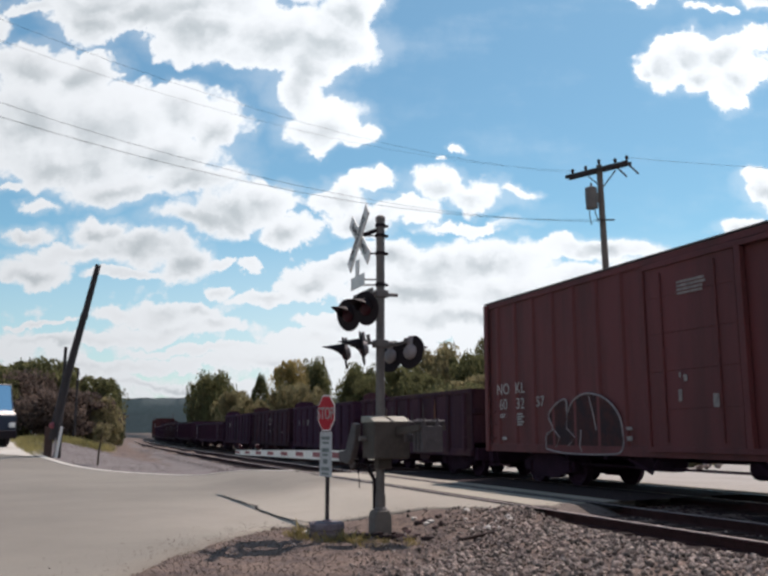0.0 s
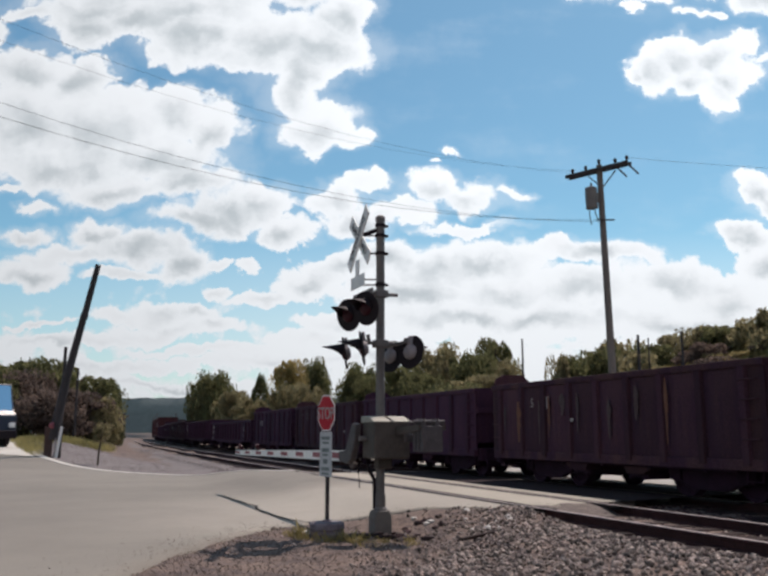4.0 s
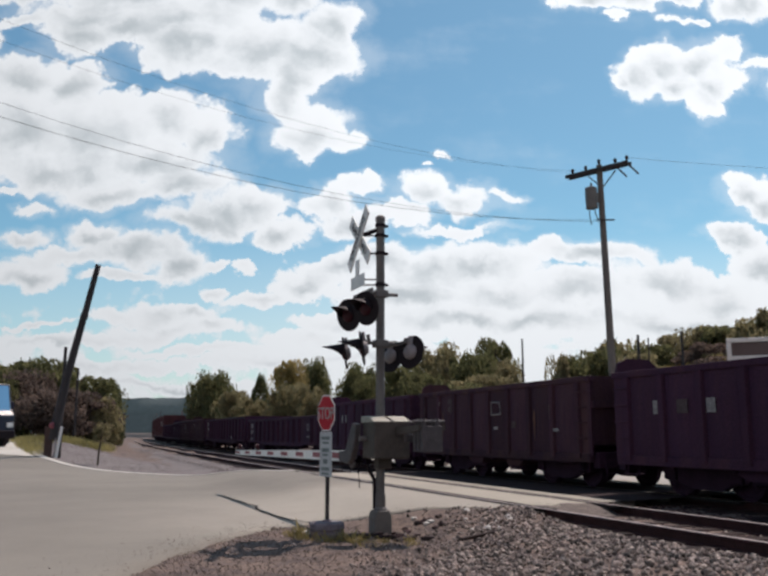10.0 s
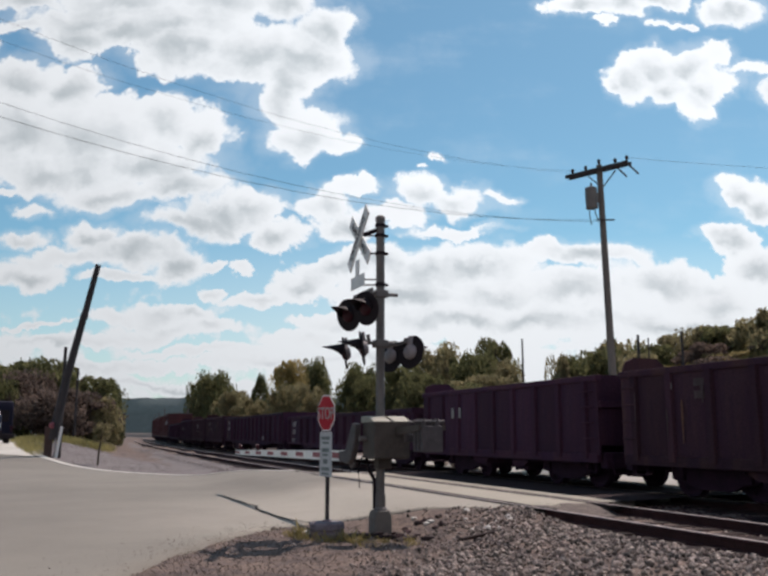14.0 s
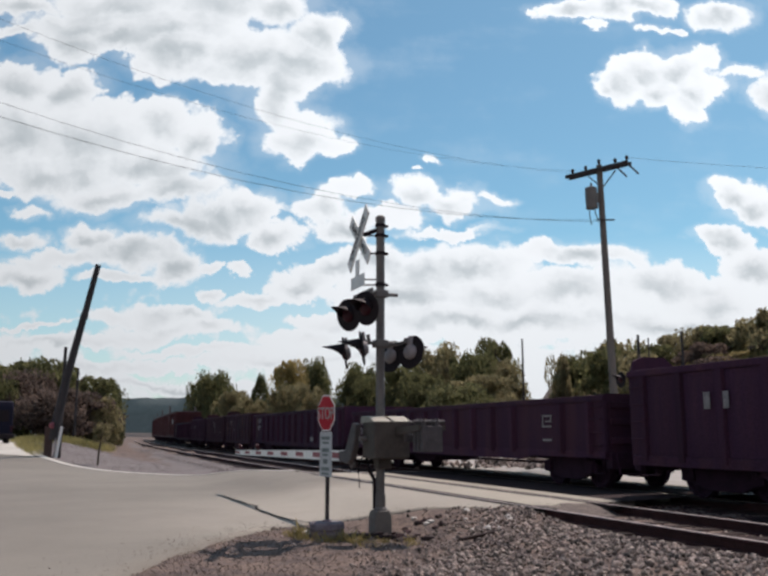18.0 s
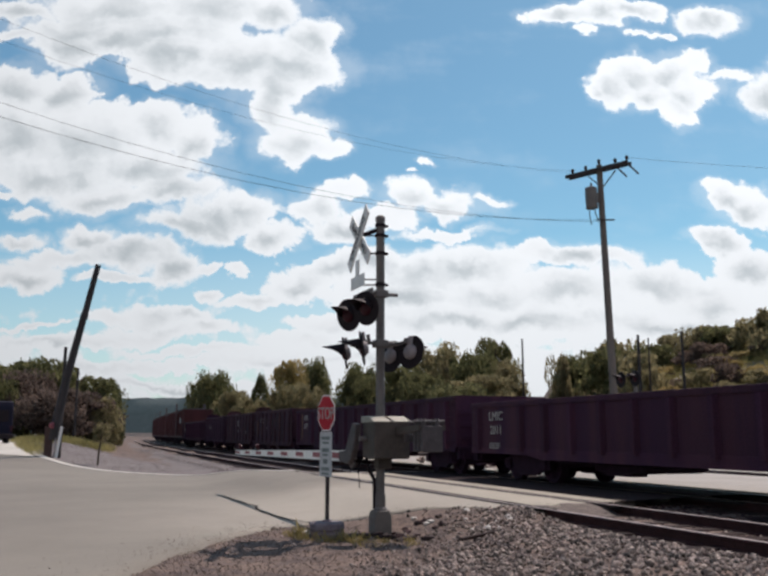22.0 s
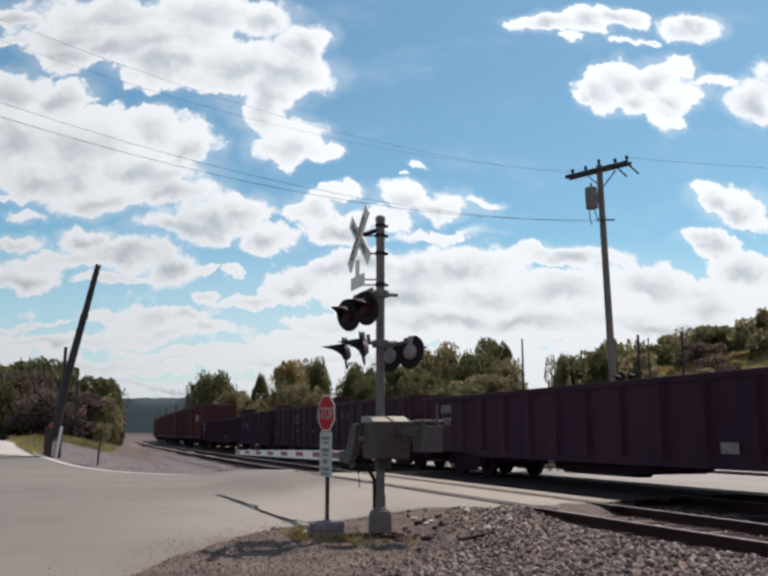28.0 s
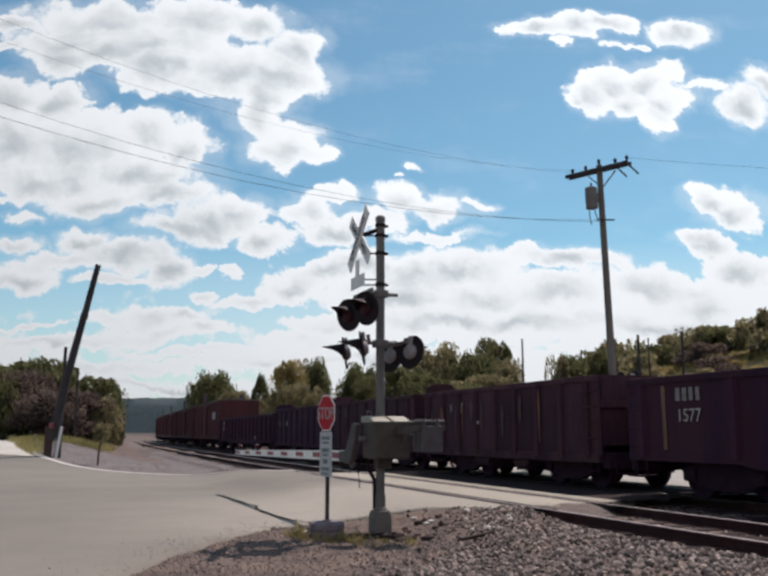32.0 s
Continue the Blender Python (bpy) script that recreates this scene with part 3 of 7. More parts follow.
def bogie(parent, x):
    bm = bmesh.new()
    for side in (-1, 1):
        y = side * 0.98
        out = [(-1.12, 0.32), (-1.12, 0.54), (-0.72, 0.64), (-0.42, 0.74), (0.42, 0.74), (0.72, 0.64), (1.12, 0.54), (1.12, 0.32), (0.72, 0.27), (0.42, 0.16), (-0.42, 0.16), (-0.72, 0.27)]
        prism(bm, out, 0.14, Matrix.Translation((x, y - 0.07, 0)), 0.015)
        for wx in (-0.86, 0.86):
            box(bm, x + wx - 0.14, y + side * 0.04 - 0.09, 0.31, x + wx + 0.14, y + side * 0.04 + 0.09, 0.55, 0.02)
        for k in (-0.18, 0.0, 0.18):
            tube(bm, [(x + k, y, 0.30), (x + k, y, 0.60)], 0.07, 8)
    box(bm, x - 0.20, -1.0, 0.42, x + 0.20, 1.0, 0.70, 0.03)
    for wx in (-1.25, 1.25):
        tube(bm, [(x + wx * 0.98, -0.85, 0.42), (x + wx * 0.98, 0.85, 0.42)], 0.045, 8)
        box(bm, x + wx * 0.36 - 0.05, -0.86, 0.24, x + wx * 0.36 + 0.05, 0.86, 0.46, 0.02)
    part("bogie_frame", bm, M_UNDER, parent, "cast steel bogie side frames and bolster")
    for wx in (-0.86, 0.86):
        wheel_set(parent, x + wx)


def couplers(parent, half):
    for e in (-1, 1):
        bm = bmesh.new()
        box(bm, e * (half - 0.3), -0.10, 0.76, e * (half + 0.32), 0.10, 0.96, 0.02)
        box(bm, e * (half + 0.26), -0.16, 0.70, e * (half + 0.50), 0.14, 1.00, 0.04)
        box(bm, e * half - 0.06, -0.42, 0.66, e * half + 0.06, 0.42, 1.02, 0.02)
        tube(bm, [(e * half, 0.25, 0.85), (e * (half + 0.2), 0.3, 0.5), (e * (half + 0.45), 0.2, 0.42)], 0.025, 6)
        part("coupler", bm, M_UNDER, parent, "knuckle coupler with brake hose")
        bm = bmesh.new()
        box(bm, e * (half - 0.02) - 0.10, -1.42, 0.46, e * (half - 0.02) + 0.10, 1.42, 0.80, 0.02)
        tube(bm, [(e * (half + 0.10), -1.30, 0.78), (e * (half + 0.13), -1.25, 0.36), (e * (half + 0.13), -0.75, 0.36), (e * (half + 0.10), -0.70, 0.78)], 0.025, 6)
        part("end_sill", bm, M_UNDER, parent, "grimy end sill with switchman's step")


def ladder(parent, x, y, z0, z1, material, n):
    first = None
    for k in range(n):
        z = z0 + (z1 - z0) * k / (n - 1)
        if first is None:
            bm = bmesh.new()
            tube(bm, [(-0.2, 0.02, 0), (-0.2, -0.04, 0), (0.2, -0.04, 0), (0.2, 0.02, 0)], 0.014, 5)
            first = part("grab_iron", bm, material, parent)
            first.matrix_basis = pose(x, y, z)
        else:
            again(first, pose(x, y, z), parent)


def bars(name, parent, x, y, z, w, h, rows, material, depth=0.006):
    """Small unreadable stencils as plain bars on the side that faces -y."""
    r = random.Random(int(abs(x) * 100) + rows)
    bm = bmesh.new()
    for i in range(rows):
        ww = w * r.uniform(0.6, 1.0)
        box(bm, x - w / 2, y - depth, z - i * h * 1.6 - h / 2, x - w / 2 + ww, y, z - i * h * 1.6 + h / 2)
    return part(name, bm, material, parent)


SIDE = Matrix.Rotation(math.pi / 2, 4, "X")      # letters upright on the side that faces -y


M_DIMLY = mat("worn_stencil_paint", (0.27, 0.235, 0.225), 0.85, vary=0.35, scale=9, bump=0.0)


def boxcar(half, top, label, material=None, dressed=True):
    paint = material or M_BOXRED
    car = thing("boxcar", Matrix.Identity(4), label, "boxcar", "cars of the freight train")
    w, z0 = 1.5, 0.74
    bm = bmesh.new()
    box(bm, -half, -w + 0.05, z0 + 0.12, half, w - 0.05, top, 0.03)
    part("body", bm, paint, car)
    bm = bmesh.new()
    box(bm, -half, -w, top - 0.16, half, w, top - 0.02, 0.02)
    part("top_plate", bm, paint, car)
    for e in (-1, 1):
        for s in (-1, 1):
            bm = bmesh.new()
            box(bm, e * half - 0.09 * (e + 1), s * w - 0.06, z0, e * half + 0.09 * (1 - e), s * w + 0.005, top - 0.04, 0.02)
            part("corner_post", bm, paint, car)
    for s in (-1, 1):
        bm = bmesh.new()
        box(bm, -half + 0.02, s * (w - 0.055) - 0.065, z0, half - 0.02, s * (w - 0.055) + 0.065, z0 + 0.2, 0.015)
        part("side_sill", bm, paint, car)
    for e in (-1, 1):
        rib = None
        for k in range(9):
            z = (top - z0 - 0.8) / 8 * k
            if rib is None:
                bm = bmesh.new()
                box(bm, e * half - 0.05, -w + 0.15, z0 + 0.33, e * half + 0.05, w - 0.15, z0 + 0.78, 0.05)
                rib = part("end_rib", bm, paint, car)
            else:
                again(rib, pose(0, 0, z), car)
    bm = bmesh.new()
    prism(bm, [(-w - 0.02, top - 0.01), (-w - 0.02, top + 0.02), (0, top + 0.11), (w + 0.02, top + 0.02), (w + 0.02, top - 0.01)], half * 2 + 0.06, Matrix.Translation((half + 0.03, 0, 0)) @ Matrix.Rotation(math.pi / 2, 4, "Z"))
    part("roof", bm, M_GALV, car, "galvanised panel roof")
    # side posts on both halves
    post = None
    door = 1.24
    xs = [-half + 0.62 + k * (half - door - 0.62) / 7 for k in range(8)]
    for s in (-1, 1):
        for x in [*xs, *[-x for x in xs]]:
            if post is None:
                bm = bmesh.new()
                prism(bm, [(-0.09, 0), (-0.05, -0.055), (0.05, -0.055), (0.09, 0)], top - z0 - 0.36, Matrix.Translation((0, 0, z0 + 0.2)) @ Matrix.Rotation(math.pi / 2, 4, "X") @ Matrix.Diagonal((1, 1, -1, 1)) @ Matrix.Diagonal((1, 1, 1, 1)))
                bmesh.ops.recalc_face_normals(bm, faces=bm.faces)
                post = part("side_post", bm, paint, car)
                post.matrix_basis = pose(x, -w + 0.05, 0)
            else:
                again(post, pose(x, s * (w - 0.05), 0, 0, 0, 0 if s < 0 else 180), car)
    for s in (-1, 1):
        bm = bmesh.new()
        y0, y1 = s * (w - 0.02), s * (w + 0.07)
        box(bm, -door, y0, z0 + 0.22, door, y1 - s * 0.03, top - 0.28, 0.015)
        dr = part("sliding_door", bm, paint, car, "ribbed sliding steel door")
        for k in range(5):
            z = z0 + 0.55 + k * 0.72
            bm = bmesh.new()
            box(bm, -door + 0.06, y1 - s * 0.035, z - 0.352, door - 0.06, y1 - s * 0.018, z + 0.352, 0.006)
            part("door_panel", bm, paint, dr)
        for x in (-door - 0.06, door + 0.06):
            bm = bmesh.new()
            box(bm, x - 0.07, y0, z0 + 0.12, x + 0.07, y1 + s * 0.02, top - 0.2, 0.015)
            part("door_post", bm, paint, dr)
        for z in (z0 + 0.16, top - 0.24):
            bm = bmesh.new()
            box(bm, -door - 0.1, y0, z - 0.05, door * 2.9, y1 + s * 0.02, z + 0.05, 0.01)
            part("door_track", bm, paint, dr)
        for x in (-0.75, 0.72):
            bm = bmesh.new()
            tube(bm, [(x, y1 + s * 0.005, z0 + 0.3), (x, y1 + s * 0.005, top - 0.4)], 0.02, 6)
            part("lock_rod", bm, paint, dr)
    bm = bmesh.new()
    box(bm, -half + 0.1, -0.35, 0.62, half - 0.1, 0.35, 0.9, 0.02)
    for k in range(7):
        x = -half + 3.6 + k * (2 * half - 7.2) / 6
        box(bm, x - 0.06, -w + 0.1, 0.66, x + 0.06, w - 0.1, 0.86, 0)
    box(bm, -2.6, -0.95, 0.44, -1.4, -0.55, 0.78, 0.08)
    tube(bm, [(0.6, -0.75, 0.58), (2.1, -0.75, 0.58)], 0.2, 12)
    tube(bm, [(-half + 3.4, -0.9, 0.5), (half - 3.4, -0.9, 0.5)], 0.03, 6)
    part("underframe", bm, M_UNDER, car, "grimy underframe with brake gear")
    for e in (-1, 1):
        bogie(car, e * (half - 2.25))
        bm = bmesh.new()
        x = e * (half - 0.35)
        tube(bm, [(x - 0.2, -w, z0), (x - 0.2, -w, 0.38), (x + 0.2, -w, 0.38), (x + 0.2, -w, z0)], 0.022, 6)
        part("sill_step", bm, M_UNDER, car)
        bm = bmesh.new()
        tube(bm, [(e * 1.24, -w + 0.1, 0.7), (e * 1.6, -w + 0.2, 0.42), (e * 2.2, -w + 0.1, 0.7)], 0.03, 6)
        part("brake_rigging", bm, M_UNDER, car)
        ladder(car, x, -w - 0.02, z0 + 0.35, 2.1 if e > 0 else 2.1, paint, 4)
    couplers(car, half)
    if dressed:
        y = -w - 0.012
        L = -half
        for txt, x, z, size in (("NO", L + 0.92, 2.32, 0.40), ("KL", L + 1.78, 2.32, 0.40), ("60", L + 0.92, 1.93, 0.40), ("32", L + 1.78, 1.93, 0.40), ("57", L + 2.72, 1.95, 0.36)):
            writing("lettering", txt, size, M_FADED, car, pose(x, y + 0.0, z) @ SIDE, stretch=1.05)
        bars("stencil", car, L + 0.92, y + 0.008, 1.68, 0.36, 0.035, 2, M_FADED)
        bars("stencil", car, L + 1.78, y + 0.008, 1.68, 0.36, 0.04, 5, M_FADED)
        bars("stencil", car, L + 0.95, y + 0.01, 1.08, 0.25, 0.08, 1, M_FADED)
        bars("stencil", car, 0.15, -w - 0.065, 4.02, 0.85, 0.045, 4, M_DIMLY)
        for x, z, ww, h in ((-0.30, 1.90, 0.16, 0.22), (0.60, 1.78, 0.18, 0.24), (-0.16, 2.22, 0.12, 0.12), (-0.30, 2.28, 0.08, 0.10), (-1.95, 1.30, 0.22, 0.07), (-1.95, 1.1, 0.2, 0.09), (2.2, 3.1, 0.16, 0.16)):
            bars("paint_patch", car, x, -w - (0.068 if abs(x) < 1.2 else 0.014), z, ww, h, 1, M_DIMLY)
        # an abstract sprayed shape: dark fill with a pale outline
        fill = [(2.95, 1.0), (2.95, 1.35), (3.2, 1.55), (3.05, 1.9), (3.35, 2.2), (3.7, 2.3), (3.75, 1.95), (3.95, 2.25), (4.4, 2.42), (4.95, 2.3), (5.35, 1.95), (5.5, 1.5), (5.45, 1.0), (4.9, 0.9), (3.6, 0.9)]
        fill = [(2.95 + (a - 2.95) * 1.14, 0.76 + (b - 0.9) * 0.86) for a, b in fill]
        bm = bmesh.new()
        prism(bm, [(L + a, b) for a, b in fill], 0.012, Matrix.Translation((0, -w - 0.004, 0)))
        part("sprayed_fill", bm, mat("dark_spray_paint", (0.034, 0.022, 0.026), 0.85, vary=0.3, scale=2, second=(0.075, 0.026, 0.024), amount=0.9, spec=0.2), car, "dark sprayed shape")
        bm = bmesh.new()
        ring = glide([(L + a, b) for a, b in fill] + [(L + fill[0][0], fill[0][1])], 70)
        tube(bm, [(p.x, -w - 0.008, p.y) for p in ring], 0.024, 5)
        for extra in ([(3.75, 1.95), (3.7, 1.55), (4.0, 1.3), (3.75, 1.1)], [(4.5, 2.35), (4.62, 1.9), (4.7, 1.5)], [(4.2, 1.5), (4.15, 1.1), (4.2, 0.95)], [(3.2, 1.55), (3.45, 1.3), (3.3, 1.05)]):
            tube(bm, [(L + 2.95 + (a - 2.95) * 1.14, -w - 0.008, 0.76 + (b - 0.9) * 0.86) for a, b in extra], 0.02, 5)
        part("sprayed_outline", bm, mat("pale_spray_line", (0.26, 0.23, 0.24), 0.8, vary=0.3, scale=9, bump=0.0), car, "pale sprayed outline")
    return car


def hopper(half, top, paint, label):
    car = thing("hopper_car", Matrix.Identity(4), label, "hopper car", "cars of the freight train")
    w, z0 = 1.5, 0.72
    t = 0.05
    for s in (-1, 1):
        bm = bmesh.new()
        box(bm, -half, s * w - t / 2, z0, half, s * w + t / 2, top - 0.1, 0)
        part("side_sheet", bm, paint, car)
        bm = bmesh.new()
        box(bm, -half - 0.03, s * w - 0.07, top - 0.13, half + 0.03, s * w + 0.08, top, 0.02)
        part("top_chord", bm, paint, car)
        bm = bmesh.new()
        box(bm, -half + 0.05, s * w - 0.06, z0 - 0.14, half - 0.05, s * w + 0.06, z0 + 0.05, 0.015)
        part("side_sill", bm, paint, car)
    # the end walls; the trailing one rises to a blunt peak
    peak = [(-w, 0.95), (-w, top), (-w + 0.06, top + 0.20), (-w + 0.30, top + 0.30), (-w + 0.85, top + 0.30), (-w + 1.2, top + 0.02), (w, top + 0.02), (w, 0.95)]
    flat = [(-w, 0.95), (-w, top), (w, top), (w, 0.95)]
    for e, outline, x in ((-1, peak, -half + 0.06), (1, flat, half)):
        bm = bmesh.new()
        prism(bm, outline, 0.06, Matrix.Translation((x, 0, 0)) @ Matrix.Rotation(math.pi / 2, 4, "Z"))
        for y in (-0.7, 0.0, 0.7):
            box(bm, e * half - 0.06, y - 0.06, 0.95, e * half + 0.08, y + 0.06, top - 0.05, 0.015)
        box(bm, e * half - 0.05, -w, 1.75, e * half + 0.07, w, 1.9, 0.015)
        part("end_wall", bm, paint, car)
    # slope sheets and two discharge bays
    bm = bmesh.new()
    prism(bm, [(-half + 0.1, 1.9), (-1.25, 0.40), (-0.72, 0.40), (-0.3, 1.2), (0.3, 1.2), (0.72, 0.40), (1.25, 0.40), (half - 0.1, 1.9), (half - 0.1, 1.96), (-half + 0.1, 1.96)], 2 * w - 0.2, Matrix.Translation((0, -w + 0.1, 0)))
    part("discharge_bay", bm, paint, car, "sloped discharge hopper bays")
    rib = None
    n = 9
    for s in (-1, 1):
        for k in range(n):
            x = -half + 0.45 + k * (2 * half - 0.9) / (n - 1)
            if rib is None:
                bm = bmesh.new()
                prism(bm, [(-0.10, 0.02), (-0.075, -0.10), (0.075, -0.10), (0.10, 0.02)], top - z0 - 0.07, Matrix.Translation((0, 0, z0 - 0.05)) @ Matrix.Rotation(math.pi / 2, 4, "X") @ Matrix.Diagonal((1, 1, -1, 1)))
                bmesh.ops.recalc_face_normals(bm, faces=bm.faces)
                rib = part("side_rib", bm, paint, car)
                rib.matrix_basis = pose(x, -w, 0)
            else:
                again(rib, pose(x, s * w, 0, 0, 0, 0 if s < 0 else 180), car)
    # sheets between the ribs, dished by years of loading
    panel = None
    step = (2 * half - 0.9) / (n - 1)
    for k in range(n - 1):
        x = -half + 0.45 + (k + 0.5) * step
        if panel is None:
            bm = bmesh.new()
            nu, nv = 5, 8
            grid = [[bm.verts.new(((u / nu - 0.5) * (step - 0.2), -0.012 - 0.035 * math.sin(math.pi * u / nu) * math.sin(math.pi * v / nv) ** 0.6, z0 + 0.06 + (top - z0 - 0.21) * v / nv)) for u in range(nu + 1)] for v in range(nv + 1)]
            for v in range(nv):
                for u in range(nu):
                    bm.faces.new((grid[v][u], grid[v][u + 1], grid[v + 1][u + 1], grid[v + 1][u]))
            panel = part("side_panel", bm, paint, car, smooth=True)
            panel.matrix_basis = pose(x, -w - 0.02, 0)
        else:
            again(panel, pose(x, -w - 0.02, 0), car)
    # hopper doors, their hinges and the pipe run below the sill
    for e in (-1, 1):
        for y in (-0.75, 0.75):
            bm = bmesh.new()
            box(bm, e * 0.98 - 0.30, y - 0.55, 0.33, e * 0.98 + 0.30, y + 0.55, 0.41, 0.01)
            for hx in (-0.2, 0.2):
                box(bm, e * 0.98 + hx - 0.03, y - 0.6, 0.29, e * 0.98 + hx + 0.03, y + 0.6, 0.34)
            part("hopper_door", bm, M_UNDER, car)
    bm = bmesh.new()
    tube(bm, [(-half + 0.8, -w + 0.05, 0.60), (half - 0.8, -w + 0.05, 0.56)], 0.03, 6)
    for k in range(5):
        x = -half + 1.6 + k * (2 * half - 3.2) / 4
        box(bm, x - 0.05, -w + 0.02, 0.52, x + 0.05, -w + 0.10, 0.75)
    part("brake_pipe", bm, M_UNDER, car)
    bm = bmesh.new()
    box(bm, -half, -0.25, 0.66, half, 0.25, 0.96, 0.02)
    for e in (-1, 1):
        box(bm, e * (half - 1.0) - 0.5, -w + 0.1, 0.80, e * (half - 1.0) + 0.5, w - 0.1, 0.97, 0.02)
        for s in (-1, 1):
            tube(bm, [(e * (half - 0.25), s * (w - 0.1), 0.9), (e * (half - 0.25), s * (w - 0.05), 0.4), (e * (half - 0.6), s * (w - 0.05), 0.4), (e * (half - 0.6), s * (w - 0.1), 0.9)], 0.02, 6)
            tube(bm, [(e * (half - 0.1), s * (w - 0.15), 0.95), (e * (half - 1.3), s * (w - 0.15), 1.7)], 0.05, 6)
    part("underframe", bm, M_UNDER, car)
    bm = bmesh.new()
    tube(bm, [(half + 0.12, 0.5, 1.3), (half + 0.12, 1.0, 1.3)], 0.14, 10)
    lathe(bm, [(0.28, 0), (0.30, 0.02), (0.28, 0.04)], 20, Matrix.Translation((-half - 0.18, -0.8, 1.5)) @ Matrix.Rotation(math.pi / 2, 4, "Y"))
    part("brake_wheel", bm, M_UNDER, car)
    for e in (-1, 1):
        bogie(car, e * (half - 1.95))
        ladder(car, e * (half - 0.3), -w - 0.08, 1.1, top - 0.35, paint, 4)
    couplers(car, half)
    return car


def run_down(car, x, z1, h, ww, material, y=-1.532, seed=0):
    """A ragged run of rust or dust down the side that faces -y."""
    r = random.Random(seed * 31 + int(abs(x) * 100))
    n = 7
    bm = bmesh.new()
    rows = []
    for k in range(n + 1):
        f = k / n
        wl, wr = (ww * min(1.0, 0.25 + 3 * f) * (1 - 0.8 * f ** 1.5) * r.uniform(0.5, 1.1) for _ in range(2))
        z = z1 - h * f
        rows.append((bm.verts.new((x - wl, y, z)), bm.verts.new((x + wr, y, z))))
    for a, b in zip(rows, rows[1:]):
        bm.faces.new((a[0], b[0], b[1], a[1]))
    e = bmesh.ops.extrude_face_region(bm, geom=list(bm.faces))
    bmesh.ops.translate(bm, vec=(0, -0.005, 0), verts=[v for v in e["geom"] if isinstance(v, bmesh.types.BMVert)])
    bmesh.ops.recalc_face_normals(bm, faces=bm.faces)
    part("rust_streak" if material is M_RUST else "dust_streak", bm, material, car, "orange rust streak" if material is M_RUST else "grey dust streak")


def weather(car, half, top, n, seed, share=0.4, y=-1.60):
    r = random.Random(seed)
    for k in range(n):
        x = r.uniform(-half + 0.5, half - 0.5)
        run_down(car, x, top - r.uniform(0.2, 0.8), r.uniform(0.35, 1.1), r.uniform(0.02, 0.06), M_RUST if r.random() < share else M_DUST, y - 0.003 * k, seed + k)


